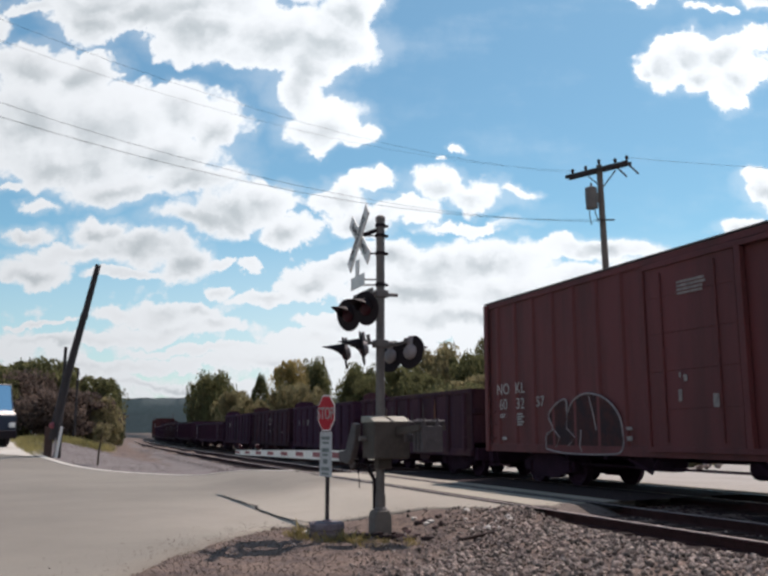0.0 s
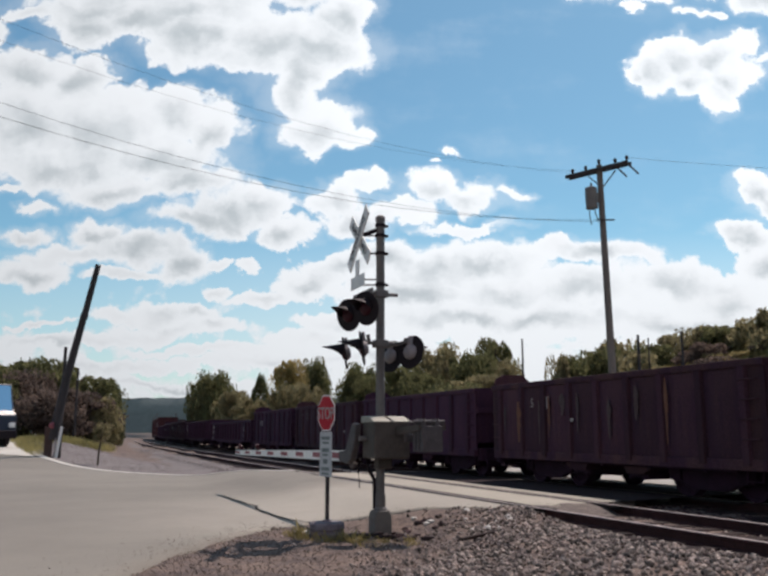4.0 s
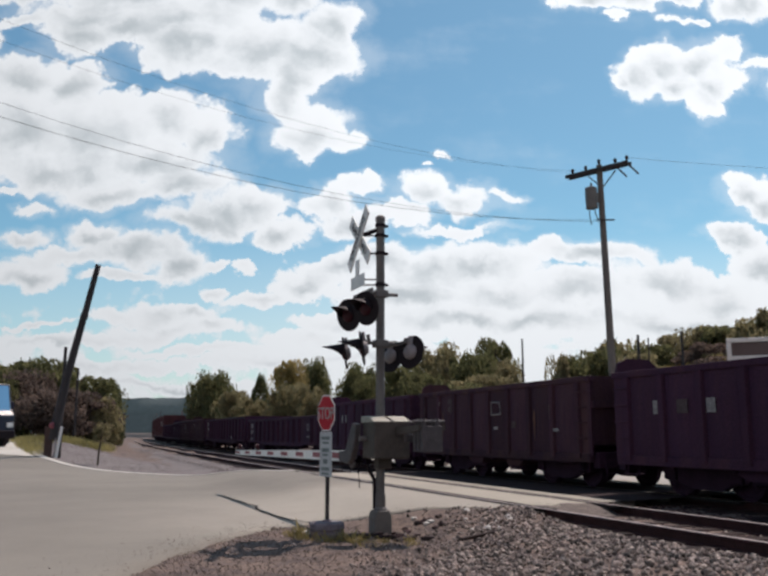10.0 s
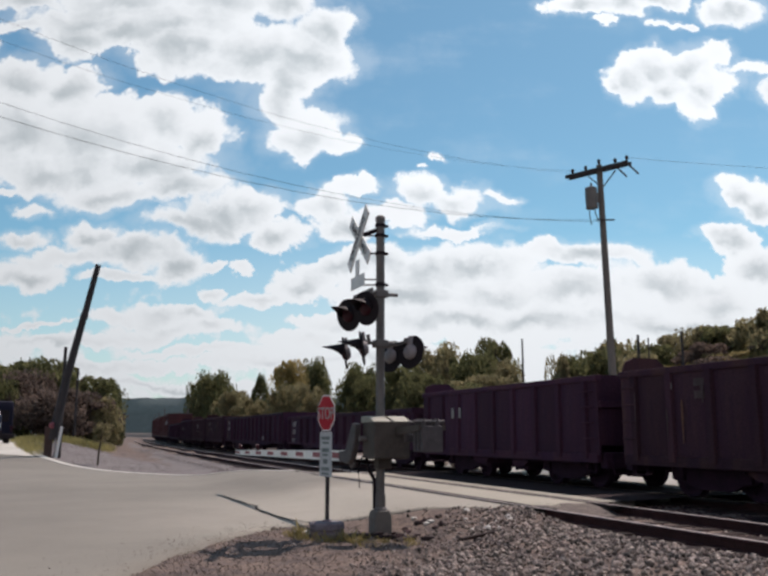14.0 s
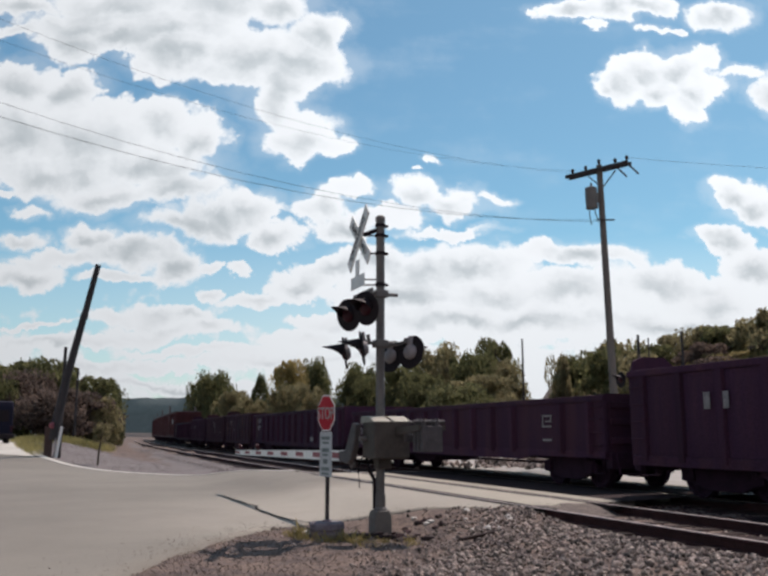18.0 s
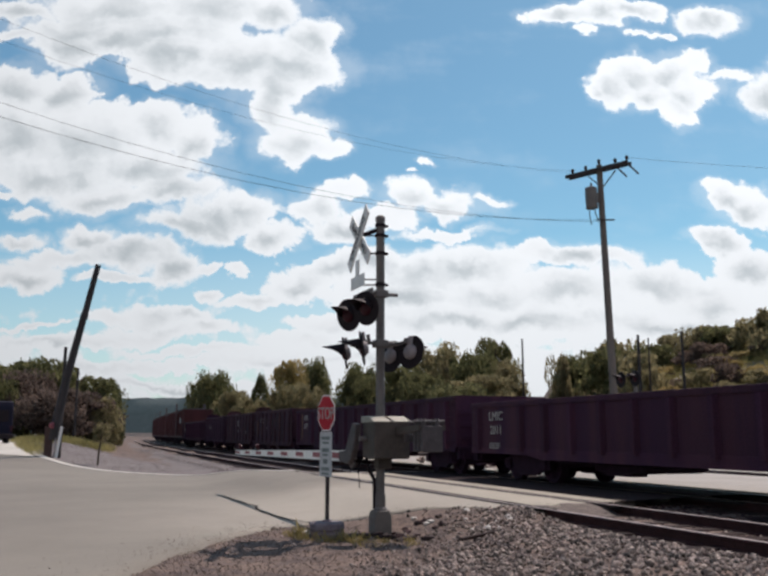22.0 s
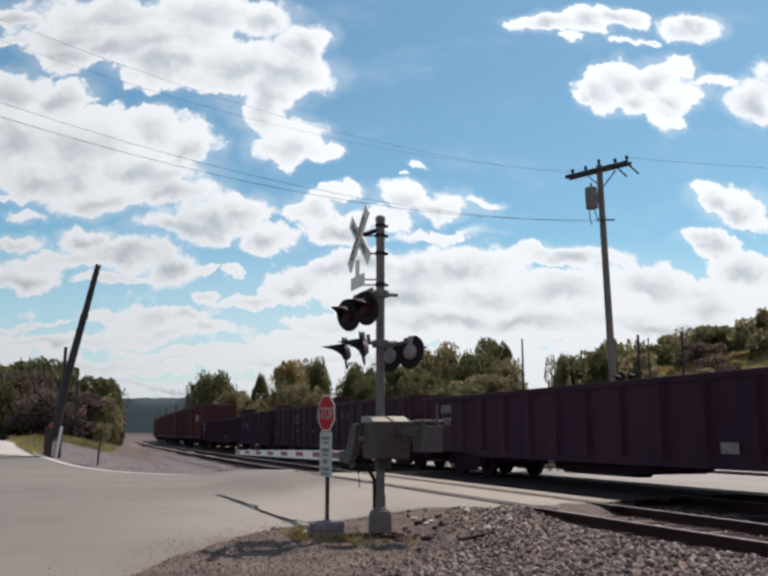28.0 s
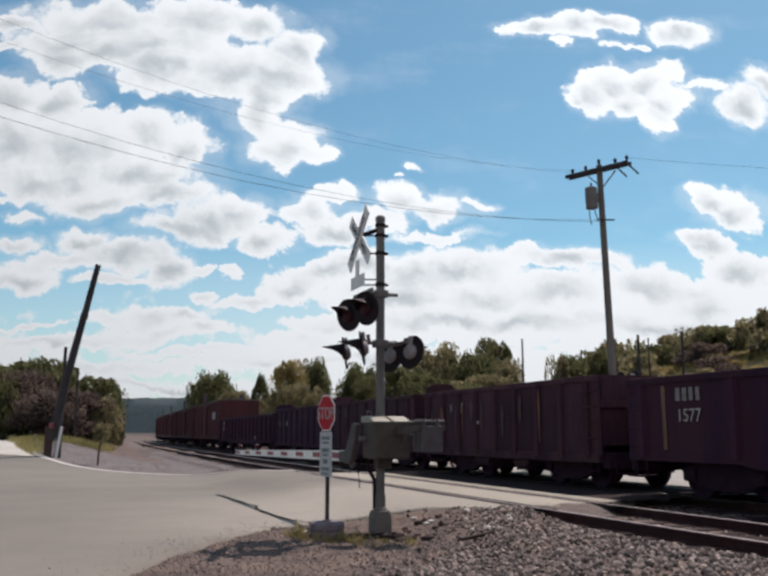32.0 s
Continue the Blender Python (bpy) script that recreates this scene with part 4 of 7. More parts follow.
def gondola(half, top, paint, label, low=0.70, clear=(), belly=(-2.2, -1.3)):
    car = thing("gondola_car", Matrix.Identity(4), label, "gondola car", "cars of the freight train")
    w = 1.48
    for s in (-1, 1):
        bm = bmesh.new()
        box(bm, -half, s * w - 0.02, low, half, s * w + 0.03, top - 0.08, 0)
        part("side_sheet", bm, paint, car)
        bm = bmesh.new()
        box(bm, -half - 0.02, s * w - 0.06, top - 0.14, half + 0.02, s * w + 0.09, top, 0.02)
        part("top_chord", bm, paint, car)
        bm = bmesh.new()
        prism(bm, [(-half, low + 0.12), (-half, low - 0.02), (-half + 2.9, low - 0.02), (-half + 3.6, low - 0.12), (half - 3.6, low - 0.12), (half - 2.9, low - 0.02), (half, low - 0.02), (half, low + 0.12)], 0.09, Matrix.Translation((0, s * w - 0.045, 0)))
        part("side_sill", bm, paint, car)
    for e in (-1, 1):
        bm = bmesh.new()
        box(bm, e * half - 0.03, -w, low + 0.1, e * half + 0.03, w, top + 0.02, 0)
        for z in (low + 0.35, low + 0.75, low + 1.1):
            box(bm, e * half - 0.07, -w + 0.1, z - 0.07, e * half + 0.07, w - 0.1, z + 0.07, 0.02)
        part("end_wall", bm, paint, car)
    bm = bmesh.new()
    box(bm, -half, -w, low + 0.22, half, w, low + 0.34, 0)
    part("floor", bm, M_UNDER, car)
    stake = None
    n = 15
    for s in (-1, 1):
        for k in range(n):
            x = -half + 0.5 + k * (2 * half - 1.0) / (n - 1)
            if any(abs(x - c) < 0.55 for c in clear):
                continue
            if stake is None:
                bm = bmesh.new()
                prism(bm, [(-0.10, 0), (-0.06, -0.12), (0.06, -0.12), (0.10, 0)], top - low - 0.2, Matrix.Translation((0, 0, low + 0.06)) @ Matrix.Rotation(math.pi / 2, 4, "X") @ Matrix.Diagonal((1, 1, -1, 1)))
                bmesh.ops.recalc_face_normals(bm, faces=bm.faces)
                stake = part("side_stake", bm, paint, car)
                stake.matrix_basis = pose(x, -w - 0.02, 0)
            else:
                again(stake, pose(x, s * (w + 0.02), 0, 0, 0, 0 if s < 0 else 180), car)
    bm = bmesh.new()
    box(bm, -half + 0.1, -0.3, 0.56, half - 0.1, 0.3, 0.9, 0.02)
    tube(bm, [(belly[1] + 0.3, -0.7, 0.62), (belly[1] + 1.5, -0.7, 0.62)], 0.12, 10)
    box(bm, belly[0], -0.95, 0.36, belly[1], 0.6, 0.70, 0.06)
    box(bm, belly[0] + 0.3, -0.9, 0.28, belly[1] - 0.5, -0.5, 0.40, 0.03)
    tube(bm, [(-half + 3.4, -0.95, 0.5), (half - 3.4, -0.95, 0.5)], 0.03, 6)
    part("underframe", bm, M_UNDER, car, "grimy underframe with brake gear")
    for e in (-1, 1):
        bogie(car, e * (half - 2.1))
        ladder(car, e * (half - 0.28), -w - 0.05, low + 0.25, top - 0.25, paint, 4)
        bm = bmesh.new()
        x = e * (half - 0.3)
        tube(bm, [(x - 0.18, -w, low), (x - 0.18, -w, 0.36), (x + 0.18, -w, 0.36), (x + 0.18, -w, low)], 0.02, 6)
        part("sill_step", bm, M_UNDER, car)
    couplers(car, half)
    return car


CONSIST = []          # car, arc length of its middle at 0 s


def place(car, right, left):
    CONSIST.append((car, (right + left) / 2))
    return (left - right) / 2


b1 = boxcar(8.05, 4.69, "rusty red ribbed steel boxcar with pale lettering and spray paint")
place(b1, -3.15, 12.95)

h1 = hopper(4.66, 2.45, M_BROWNCAR, "rust-streaked dark brown hopper car with vertical ribs")
for x, z1, hh, ww, m in ((-3.22, 1.98, 1.0, 0.15, M_RUST), (-1.82, 2.1, 1.0, 0.06, M_RUST), (-2.25, 2.0, 1.05, 0.06, M_DUST), (-0.65, 2.1, 0.9, 0.07, M_DUST), (0.5, 1.9, 0.8, 0.10, M_DUST), (2.3, 2.25, 1.25, 0.06, M_RUST),
                         (-1.25, 2.1, 0.5, 0.16, M_DUST), (1.4, 2.15, 0.7, 0.12, M_DUST), (-3.9, 1.9, 0.7, 0.06, M_DUST)):
    run_down(h1, x, z1, hh, ww, m, -1.605)
place(h1, 13.85, 23.15)
M_DIM = mat("grimy_lettering", (0.23, 0.21, 0.21), 0.85, vary=0.3, scale=7, bump=0.0)
writing("lettering", "5", 0.30, M_DIM, h1, pose(-2.6, -1.58, 1.92) @ SIDE)
for x in (-2.08, -1.86):
    bars("stencil", h1, x, -1.58, 1.92, 0.16, 0.28, 1, M_DIM)
bars("stencil", h1, -0.9, -1.58, 1.5, 0.4, 0.08, 1, M_DIM)
h2 = hopper(4.66, 2.45, M_BLACKCAR, "sooty black hopper car with faded white stencils")
place(h2, 24.2, 33.55)
for x, m in ((-3.2, M_DIM), (-2.53, M_DUST), (-1.75, M_DIM)):
    bars("stencil", h2, x, -1.58, 1.70, 0.36, 0.26, 1, m)
bars("stencil", h2, 1.2, -1.58, 0.98, 0.10, 0.22, 1, M_DUST)
h3 = copy_thing(h1, Matrix.Identity(4))
for o in list(h3.children):
    if o.name.split(".")[0] in ("lettering", "stencil", "rust_streak", "dust_streak"):
        bpy.data.objects.remove(o)
tagged(h3, "weathered dark brown hopper car with small stencils")
place(h3, 34.4, 43.75)
weather(h3, 4.66, 2.45, 6, 21, 0.3)
bars("stencil", h3, -3.1, -1.58, 2.08, 0.1, 0.12, 1, M_DIM)
bars("stencil", h3, -2.3, -1.58, 2.12, 0.34, 0.14, 2, M_DUST)
bm = bmesh.new()
tube(bm, [(0.22, -1.585, 1.68), (0.22, -1.585, 2.02), (0.68, -1.585, 1.99), (0.72, -1.585, 1.70), (0.22, -1.585, 1.68)], 0.022, 4)
part("stencil", bm, M_DIM, h3)
bars("stencil", h3, 0.5, -1.585, 1.34, 0.32, 0.08, 1, M_DIM)
bars("stencil", h3, 3.3, -1.585, 1.28, 0.36, 0.07, 1, M_DIM)
bars("stencil", h3, 1.45, -1.585, 1.42, 0.3, 0.17, 1, M_DUST)
h4 = copy_thing(h2, Matrix.Identity(4))
for o in list(h4.children):
    if o.name.split(".")[0] in ("stencil", "rust_streak", "dust_streak"):
        bpy.data.objects.remove(o)
for x in (-2.42, -1.95):
    bars("stencil", h4, x, -1.58, 1.78, 0.16, 0.30, 1, M_DIM)
tagged(h4, "sooty black hopper car with two pale stencils")
place(h4, 44.6, 53.9)

g1 = gondola(8.3, 2.02, M_BLACKCAR, "black open gondola car with white reporting letters", clear=(-6.8, 6.05), belly=(-3.4, -1.6))
place(g1, 54.85, 71.4)
for txt, z, size in (("LMIC", 1.72, 0.34), ("2011", 1.36, 0.32)):
    writing("lettering", txt, size, M_FADED, g1, pose(-8.3 + 1.43, -1.535, z - 0.08) @ SIDE, stretch=1.0)
bars("stencil", g1, -6.87, -1.53, 0.94, 0.75, 0.035, 3, M_DIM)
bm = bmesh.new()
box(bm, 5.75, -1.53, 1.62, 6.35, -1.52, 1.68)
box(bm, 5.75, -1.53, 1.30, 5.82, -1.52, 1.68)
box(bm, 5.75, -1.53, 1.28, 6.30, -1.52, 1.34)
box(bm, 5.95, -1.53, 1.45, 6.30, -1.52, 1.50)
box(bm, 6.25, -1.53, 1.45, 6.30, -1.52, 1.62)
bmesh.ops.transform(bm, matrix=Matrix.Translation((6.05, 0, 1.5)) @ Matrix.Diagonal((0.72, 1, 0.72, 1)) @ Matrix.Translation((-6.05, 0, -1.5)), verts=bm.verts)
part("painted_mark", bm, M_DIM, g1, "faded white line mark")
bars("stencil", g1, 6.1, -1.53, 1.05, 0.5, 0.05, 1, M_DIM)

g2 = gondola(9.0, 2.28, M_BLACKCAR, "tall dark gondola car with a pale number patch", clear=(-7.2,), belly=(-2.3, 1.3))
place(g2, 72.45, 90.6)
bm = bmesh.new()
box(bm, -7.95, -1.52, 0.9, -7.85, -1.512, 2.1)
part("painted_mark", bm, mat("faded_ochre_stripe", (0.17, 0.10, 0.06), 0.85, vary=0.3, scale=6, streak=True), g2, "faded ochre vertical stripe")
writing("lettering", "1577", 0.34, M_FADED, g2, pose(-7.2, -1.535, 1.52) @ SIDE, stretch=0.95)
for x in (-7.48, -7.3, -7.12, -6.94):
    bars("stencil", g2, x, -1.52, 1.92, 0.13, 0.24, 1, M_DIM)
bars("stencil", g2, 4.2, -1.52, 0.95, 0.5, 0.2, 1, M_DIM)

for k, (right, left) in enumerate(((91.5, 100.8), (101.7, 111.0), (111.9, 121.2))):
    h = copy_thing((h1, h3, h2)[k], Matrix.Identity(4))
    place(h, right, left)
g3 = copy_thing(g2, Matrix.Identity(4))
place(g3, 121.9, 139.6)
far_red = boxcar(8.05, 3.70, "dull dark red freight car at the train's far end", mat("grimy_dark_red_paint", (0.085, 0.018, 0.020), 0.8, vary=0.25, scale=1.3, streak=True), False)
place(far_red, 140.6, 156.7)
for k in range(4):
    place(copy_thing(far_red, Matrix.Identity(4)), 157.6 + 17 * k, 173.7 + 17 * k)
bars("number_board", far_red, 5.8, -1.58, 2.55, 1.9, 0.55, 1, M_FADED)


def on_rails(s):
    x, y, a = on_track(s, GAP)
    return pose(x, y, 0.0, 0, 0, math.degrees(a) - 90)


# ---- crossing signal ----
BASE_Z = -0.36
mast_at = pose(-0.06, 13.6, BASE_Z, 0, 0, 21.4)      # local x: over the tracks, local y: along them


def lamp_unit(parent, m, label):
    """One flashing light: black disc, lens, hood and grey housing; it faces local -x."""
    face = m @ Matrix.Rotation(-math.pi / 2, 4, "Y")
    bm = bmesh.new()
    lathe(bm, [(0.266, -0.004), (0.270, 0.0), (0.270, 0.006), (0.263, 0.012)], 32, Matrix.Identity(4))
    disc = part("background_disc", bm, M_BLACK, parent, label)
    disc.matrix_basis = face
    bm = bmesh.new()
    lathe(bm, [(0.118, 0.0), (0.118, 0.012), (0.09, 0.03), (0.05, 0.042), (0.01, 0.046)], 24)
    o = part("lens", bm, M_LENS, disc, "dark unlit red lens", True)
    o.matrix_basis = pose(0, 0, 0.014)
    bm = bmesh.new()
    k = 22
    ring0, ring1 = [], []
    for i in range(k + 1):
        a = radians(-95 + 190 * i / k)
        reach = 0.03 + 0.32 * (0.5 + 0.5 * math.cos(a)) ** 3.5
        for r, ring in ((0.150, ring0), (0.158, ring1)):
            ring.append((bm.verts.new((math.cos(a) * r, math.sin(a) * r, 0.01)), bm.verts.new((math.cos(a) * r * 1.02, math.sin(a) * r, 0.01 + reach))))
    for ring in (ring0, ring1):
        for p, q in zip(ring, ring[1:]):
            bm.faces.new((p[0], q[0], q[1], p[1]))
    for i in range(k):
        bm.faces.new((ring0[i][1], ring0[i + 1][1], ring1[i + 1][1], ring1[i][1]))
    o = part("hood", bm, M_BLACK, disc, "black visor hood", True)
    bm = bmesh.new()
    lathe(bm, [(0.122, -0.004), (0.122, -0.03), (0.11, -0.06), (0.08, -0.085), (0.04, -0.095)], 24)
    box(bm, 0.02, -0.045, -0.07, 0.25, 0.045, -0.02, 0.015)
    part("housing", bm, M_ALU, disc, "pale grey lamp housing")
    return disc


def crossing_mast():
    t = thing("crossing_signal", mast_at, "weathered crossing signal mast with crossbuck and flashing lights", "crossing signal")
    bm = bmesh.new()
    prism(bm, [(-0.145, 0.0), (-0.145, 0.32), (-0.11, 0.43), (0.11, 0.43), (0.145, 0.32), (0.145, 0.0)], 0.28, Matrix.Translation((0, -0.14, -0.05)), 0.015)
    part("foundation", bm, M_FOOT, t, "weathered concrete footing")
    bm = bmesh.new()
    tube(bm, [(0, 0, 0.3), (0, 0, 5.08)], 0.070, 20)
    lathe(bm, [(0.11, 0.36), (0.11, 0.40), (0.085, 0.43), (0.085, 0.62)], 20)
    lathe(bm, [(0.082, 5.02), (0.082, 5.09), (0.05, 5.12)], 20)
    part("mast", bm, M_GALV, t, "grey galvanised steel pipe mast")
    for z in (4.95, 4.78, 4.48, 3.96):
        bm = bmesh.new()
        lathe(bm, [(0.085, z - 0.025), (0.09, z), (0.085, z + 0.025)], 16)
        box(bm, 0.06, -0.03, z - 0.02, 0.13, 0.03, z + 0.02, 0.005)
        part("clamp_band", bm, M_BLACK, t, "dark clamp band round the mast")
    # crossbuck on two struts, facing -x
    cx, cz = -0.36, 4.69
    boards = []
    for k, a in enumerate((40.5, -40.5)):
        bm = bmesh.new()
        box(bm, -0.012, -0.62, -0.115, 0.012, 0.62, 0.115, 0.004)
        b = part("crossbuck_board", bm, M_WHITE, t, "weathered white crossbuck board")
        b.matrix_basis = pose(cx, 0, cz, 0, 0, -1.5) @ pose(-0.028 * k, 0, 0, a, 0, 0)
        boards.append(b)
    turn = Matrix(((0, 0, -1, 0), (-1, 0, 0, 0), (0, 1, 0, 0), (0, 0, 0, 1)))
    writing("lettering", "RAILROAD", 0.16, M_BLACK, boards[0], pose(-0.015, 0, 0) @ turn, stretch=1.2)
    writing("lettering", "CROSSING", 0.16, M_BLACK, boards[1], pose(-0.015, 0, 0) @ turn, stretch=1.2)
    bm = bmesh.new()
    box(bm, -0.34, -0.02, -0.035, -0.04, 0.02, 0.035, 0.006, Matrix.Translation((0, 0, 4.90)) @ Matrix.Rotation(radians(-24), 4, "Y"))
    part("bracket", bm, M_BLACK, t, "dark steel strut holding the crossbuck")
    for z in (4.78, 4.48):
        bm = bmesh.new()
        tube(bm, [(-0.05, 0.0, z), (-0.33, 0.0, z - 0.03)], 0.014, 6)
        part("stay_rod", bm, M_BLACK, t)
    bm = bmesh.new()
    box(bm, -0.40, -0.30, 3.88, -0.38, 0.32, 4.08, 0.004)
    box(bm, -0.40, -0.05, 4.08, -0.38, 0.10, 4.34, 0.004)
    part("track_count_plate", bm, M_WHITE, t, "white plate below the crossbuck")
    for z in (4.02, 3.93):
        bm = bmesh.new()
        tube(bm, [(-0.06, 0, z + 0.02), (-0.385, 0, z)], 0.014, 6)
        part("stay_rod", bm, M_GALV, t)
    # two cross arms with their pairs of lights
    for z, pairs in ((3.80, ((-0.40, 3.49, 26),)), (2.99, ((0.36, 2.83, 204), (-0.46, 2.86, -16)))):
        bm = bmesh.new()
        box(bm, -0.11, -0.10, z - 0.06, 0.11, 0.10, z + 0.06, 0.02)
        tube(bm, [(0.30, 0, z), (-0.1, 0, z)], 0.03, 8)
        for x, lz, yaw in pairs:
            tube(bm, [(0, 0, z), (x * 0.75, 0, z + 0.01), (x * 0.75, 0.02, z)], 0.028, 8)
            tube(bm, [(x * 0.75, -0.42, z), (x * 0.75, 0.42, z)], 0.028, 8)
            for y in (-0.39, 0.39):
                tube(bm, [(x * 0.75, y, z), (x * 0.78, y, lz + 0.22)], 0.03, 8)
        part("cross_arm", bm, M_GALV, t, "steel cross arm and junction box")
        for x, lz, yaw in pairs:
            for y in (-0.42, 0.42):
                lamp_unit(t, pose(x, y, lz, 0, 0, yaw) @ pose(0, 0, 0, 0, -9, 0), "round black light background")
    # cable down the mast
    bm = bmesh.new()
    tube(bm, [(-0.08, 0.03, 1.35), (-0.22, 0.05, 1.2), (-0.17, 0.06, 1.0), (-0.09, 0.03, 0.85), (-0.085, 0.02, 0.4)], 0.03, 8)
    tube(bm, [(-0.12, 0.35, 1.3), (-0.22, 0.42, 1.02), (-0.2, 0.4, 0.7)], 0.010, 6)
    part("cable_conduit", bm, M_BLACK, t)
    return t


# lids paler than the housing, sunlight on their slopes put into the colour
M_LID = mat("cream_grey_paint", (0.30, 0.28, 0.23), 0.7, vary=0.15, scale=5)
M_IRON = mat("dull_cast_iron", (0.072, 0.062, 0.064), 0.75, vary=0.25, scale=7, bump=0.3)


def crossing_gate():
    t = thing("crossing_gate", Matrix.Translation((0.03, 0, -0.07)) @ mast_at, "lowered crossing gate with grey drive box and striped arm", "crossing gate")
    bm = bmesh.new()
    box(bm, -0.27, -0.36, 1.24, 0.33, 0.18, 1.83, 0.035)
    box(bm, -0.10, -0.12, 1.08, 0.12, 0.12, 1.26, 0.02)
    part("drive_box", bm, M_BOXGREY, t, "weathered grey-green gate mechanism housing")
    for x0, x1 in ((-0.29, 0.00), (0.05, 0.34)):
        bm = bmesh.new()
        prism(bm, [(-0.38, 1.80), (-0.38, 1.82), (-0.10, 1.90), (0.19, 1.90), (0.19, 1.80)], x1 - x0, Matrix.Translation((x1, 0, 0)) @ Matrix.Rotation(math.pi / 2, 4, "Z"), 0.01)
        part("lid", bm, M_LID, t, "pale sloping lid")
    bm = bmesh.new()
    tube(bm, [(-0.38, 0.0, 1.55), (0.45, 0.0, 1.55)], 0.045, 10)
    part("shaft", bm, M_GALV, t)
    for x in (0.10, 0.50):
        bm = bmesh.new()
        prism(bm, [(-1.25, 1.68), (-1.25, 1.76), (-0.3, 1.72), (0.12, 1.64), (0.12, 1.48), (-0.3, 1.60)], 0.035, Matrix.Translation((x + 0.0175, 0, 0)) @ Matrix.Rotation(math.pi / 2, 4, "Z"))
        part("counterweight_arm", bm, M_BOXGREY, t)
    bm = bmesh.new()
    for k in range(3):
        box(bm, 0.13, -1.28 + k * 0.13, 1.36, 0.46, -1.19 + k * 0.13, 1.74, 0.015)
    for x in (0.18, 0.40):
        for y in (-1.24, -1.11, -0.98):
            lathe(bm, [(0.03, 0), (0.03, 0.07), (0.018, 0.075), (0.018, 0.11)], 8, Matrix.Translation((x, y, 1.74)))
    box(bm, 0.11, -0.7, 1.50, 0.49, -0.64, 1.62, 0.01)
    tube(bm, [(0.06, -1.12, 1.80), (0.56, -1.12, 1.80)], 0.03, 8)
    tube(bm, [(0.06, -0.9, 1.79), (0.56, -0.9, 1.79)], 0.03, 8)
    part("counterweight", bm, M_IRON, t, "grey stacked counterweights")
    # cast channel that carries the arm
    bm = bmesh.new()
    prism(bm, [(0.10, 1.78), (0.28, 1.80), (0.40, 1.66), (0.62, 1.36), (0.95, 1.34), (0.95, 1.18), (0.52, 1.14), (0.34, 1.22), (0.16, 1.52)], 0.10, Matrix.Translation((-0.31, 0, 0)) @ Matrix.Rotation(math.pi / 2, 4, "Z"), 0.015)
    part("arm_bracket", bm, M_IRON, t, "dull grey cast arm bracket")
    # the arm in red and white lengths, tapering
    y0, y1, z0, z1 = 0.55, 9.55, 1.27, 1.15
    edge = [(y0, z0 - 0.09), (y1, z1 - 0.055), (y1, z1 + 0.055), (y0, z0 + 0.09)]
    bm = bmesh.new()
    prism(bm, edge, 0.05, Matrix.Translation((-0.325, 0, 0)) @ Matrix.Rotation(math.pi / 2, 4, "Z"))
    part("arm", bm, M_WHITE, t, "long white tapering arm")
    for k in range(8):
        ya = 0.86 + 1.165 * k
        yb = ya + 0.53
        z = z0 + (z1 - z0) * (ya - y0) / (y1 - y0)
        h = 0.046 - 0.016 * k / 7
        bm = bmesh.new()
        prism(bm, [(ya, z - h), (yb, z - h), (yb, z + h), (ya, z + h)], 0.058, Matrix.Translation((-0.321, 0, 0)) @ Matrix.Rotation(math.pi / 2, 4, "Z"))
        part("arm_stripe", bm, M_DULLRED, t, "faded red stripe")
    for f in (0.72, 0.93):
        y, z = y0 + (y1 - y0) * f, z0 + (z1 - z0) * f
        bm = bmesh.new()
        box(bm, -0.39, y - 0.06, z + 0.05, -0.31, y + 0.06, z + 0.10, 0.01)
        lathe(bm, [(0.05, 0), (0.055, 0.02), (0.05, 0.08)], 14, Matrix.Translation((-0.35, y, z + 0.15)) @ Matrix.Rotation(-math.pi / 2, 4, "Y"))
        part("arm_light", bm, M_LENS, t, "small red arm light")
    return t


crossing_mast()
crossing_gate()


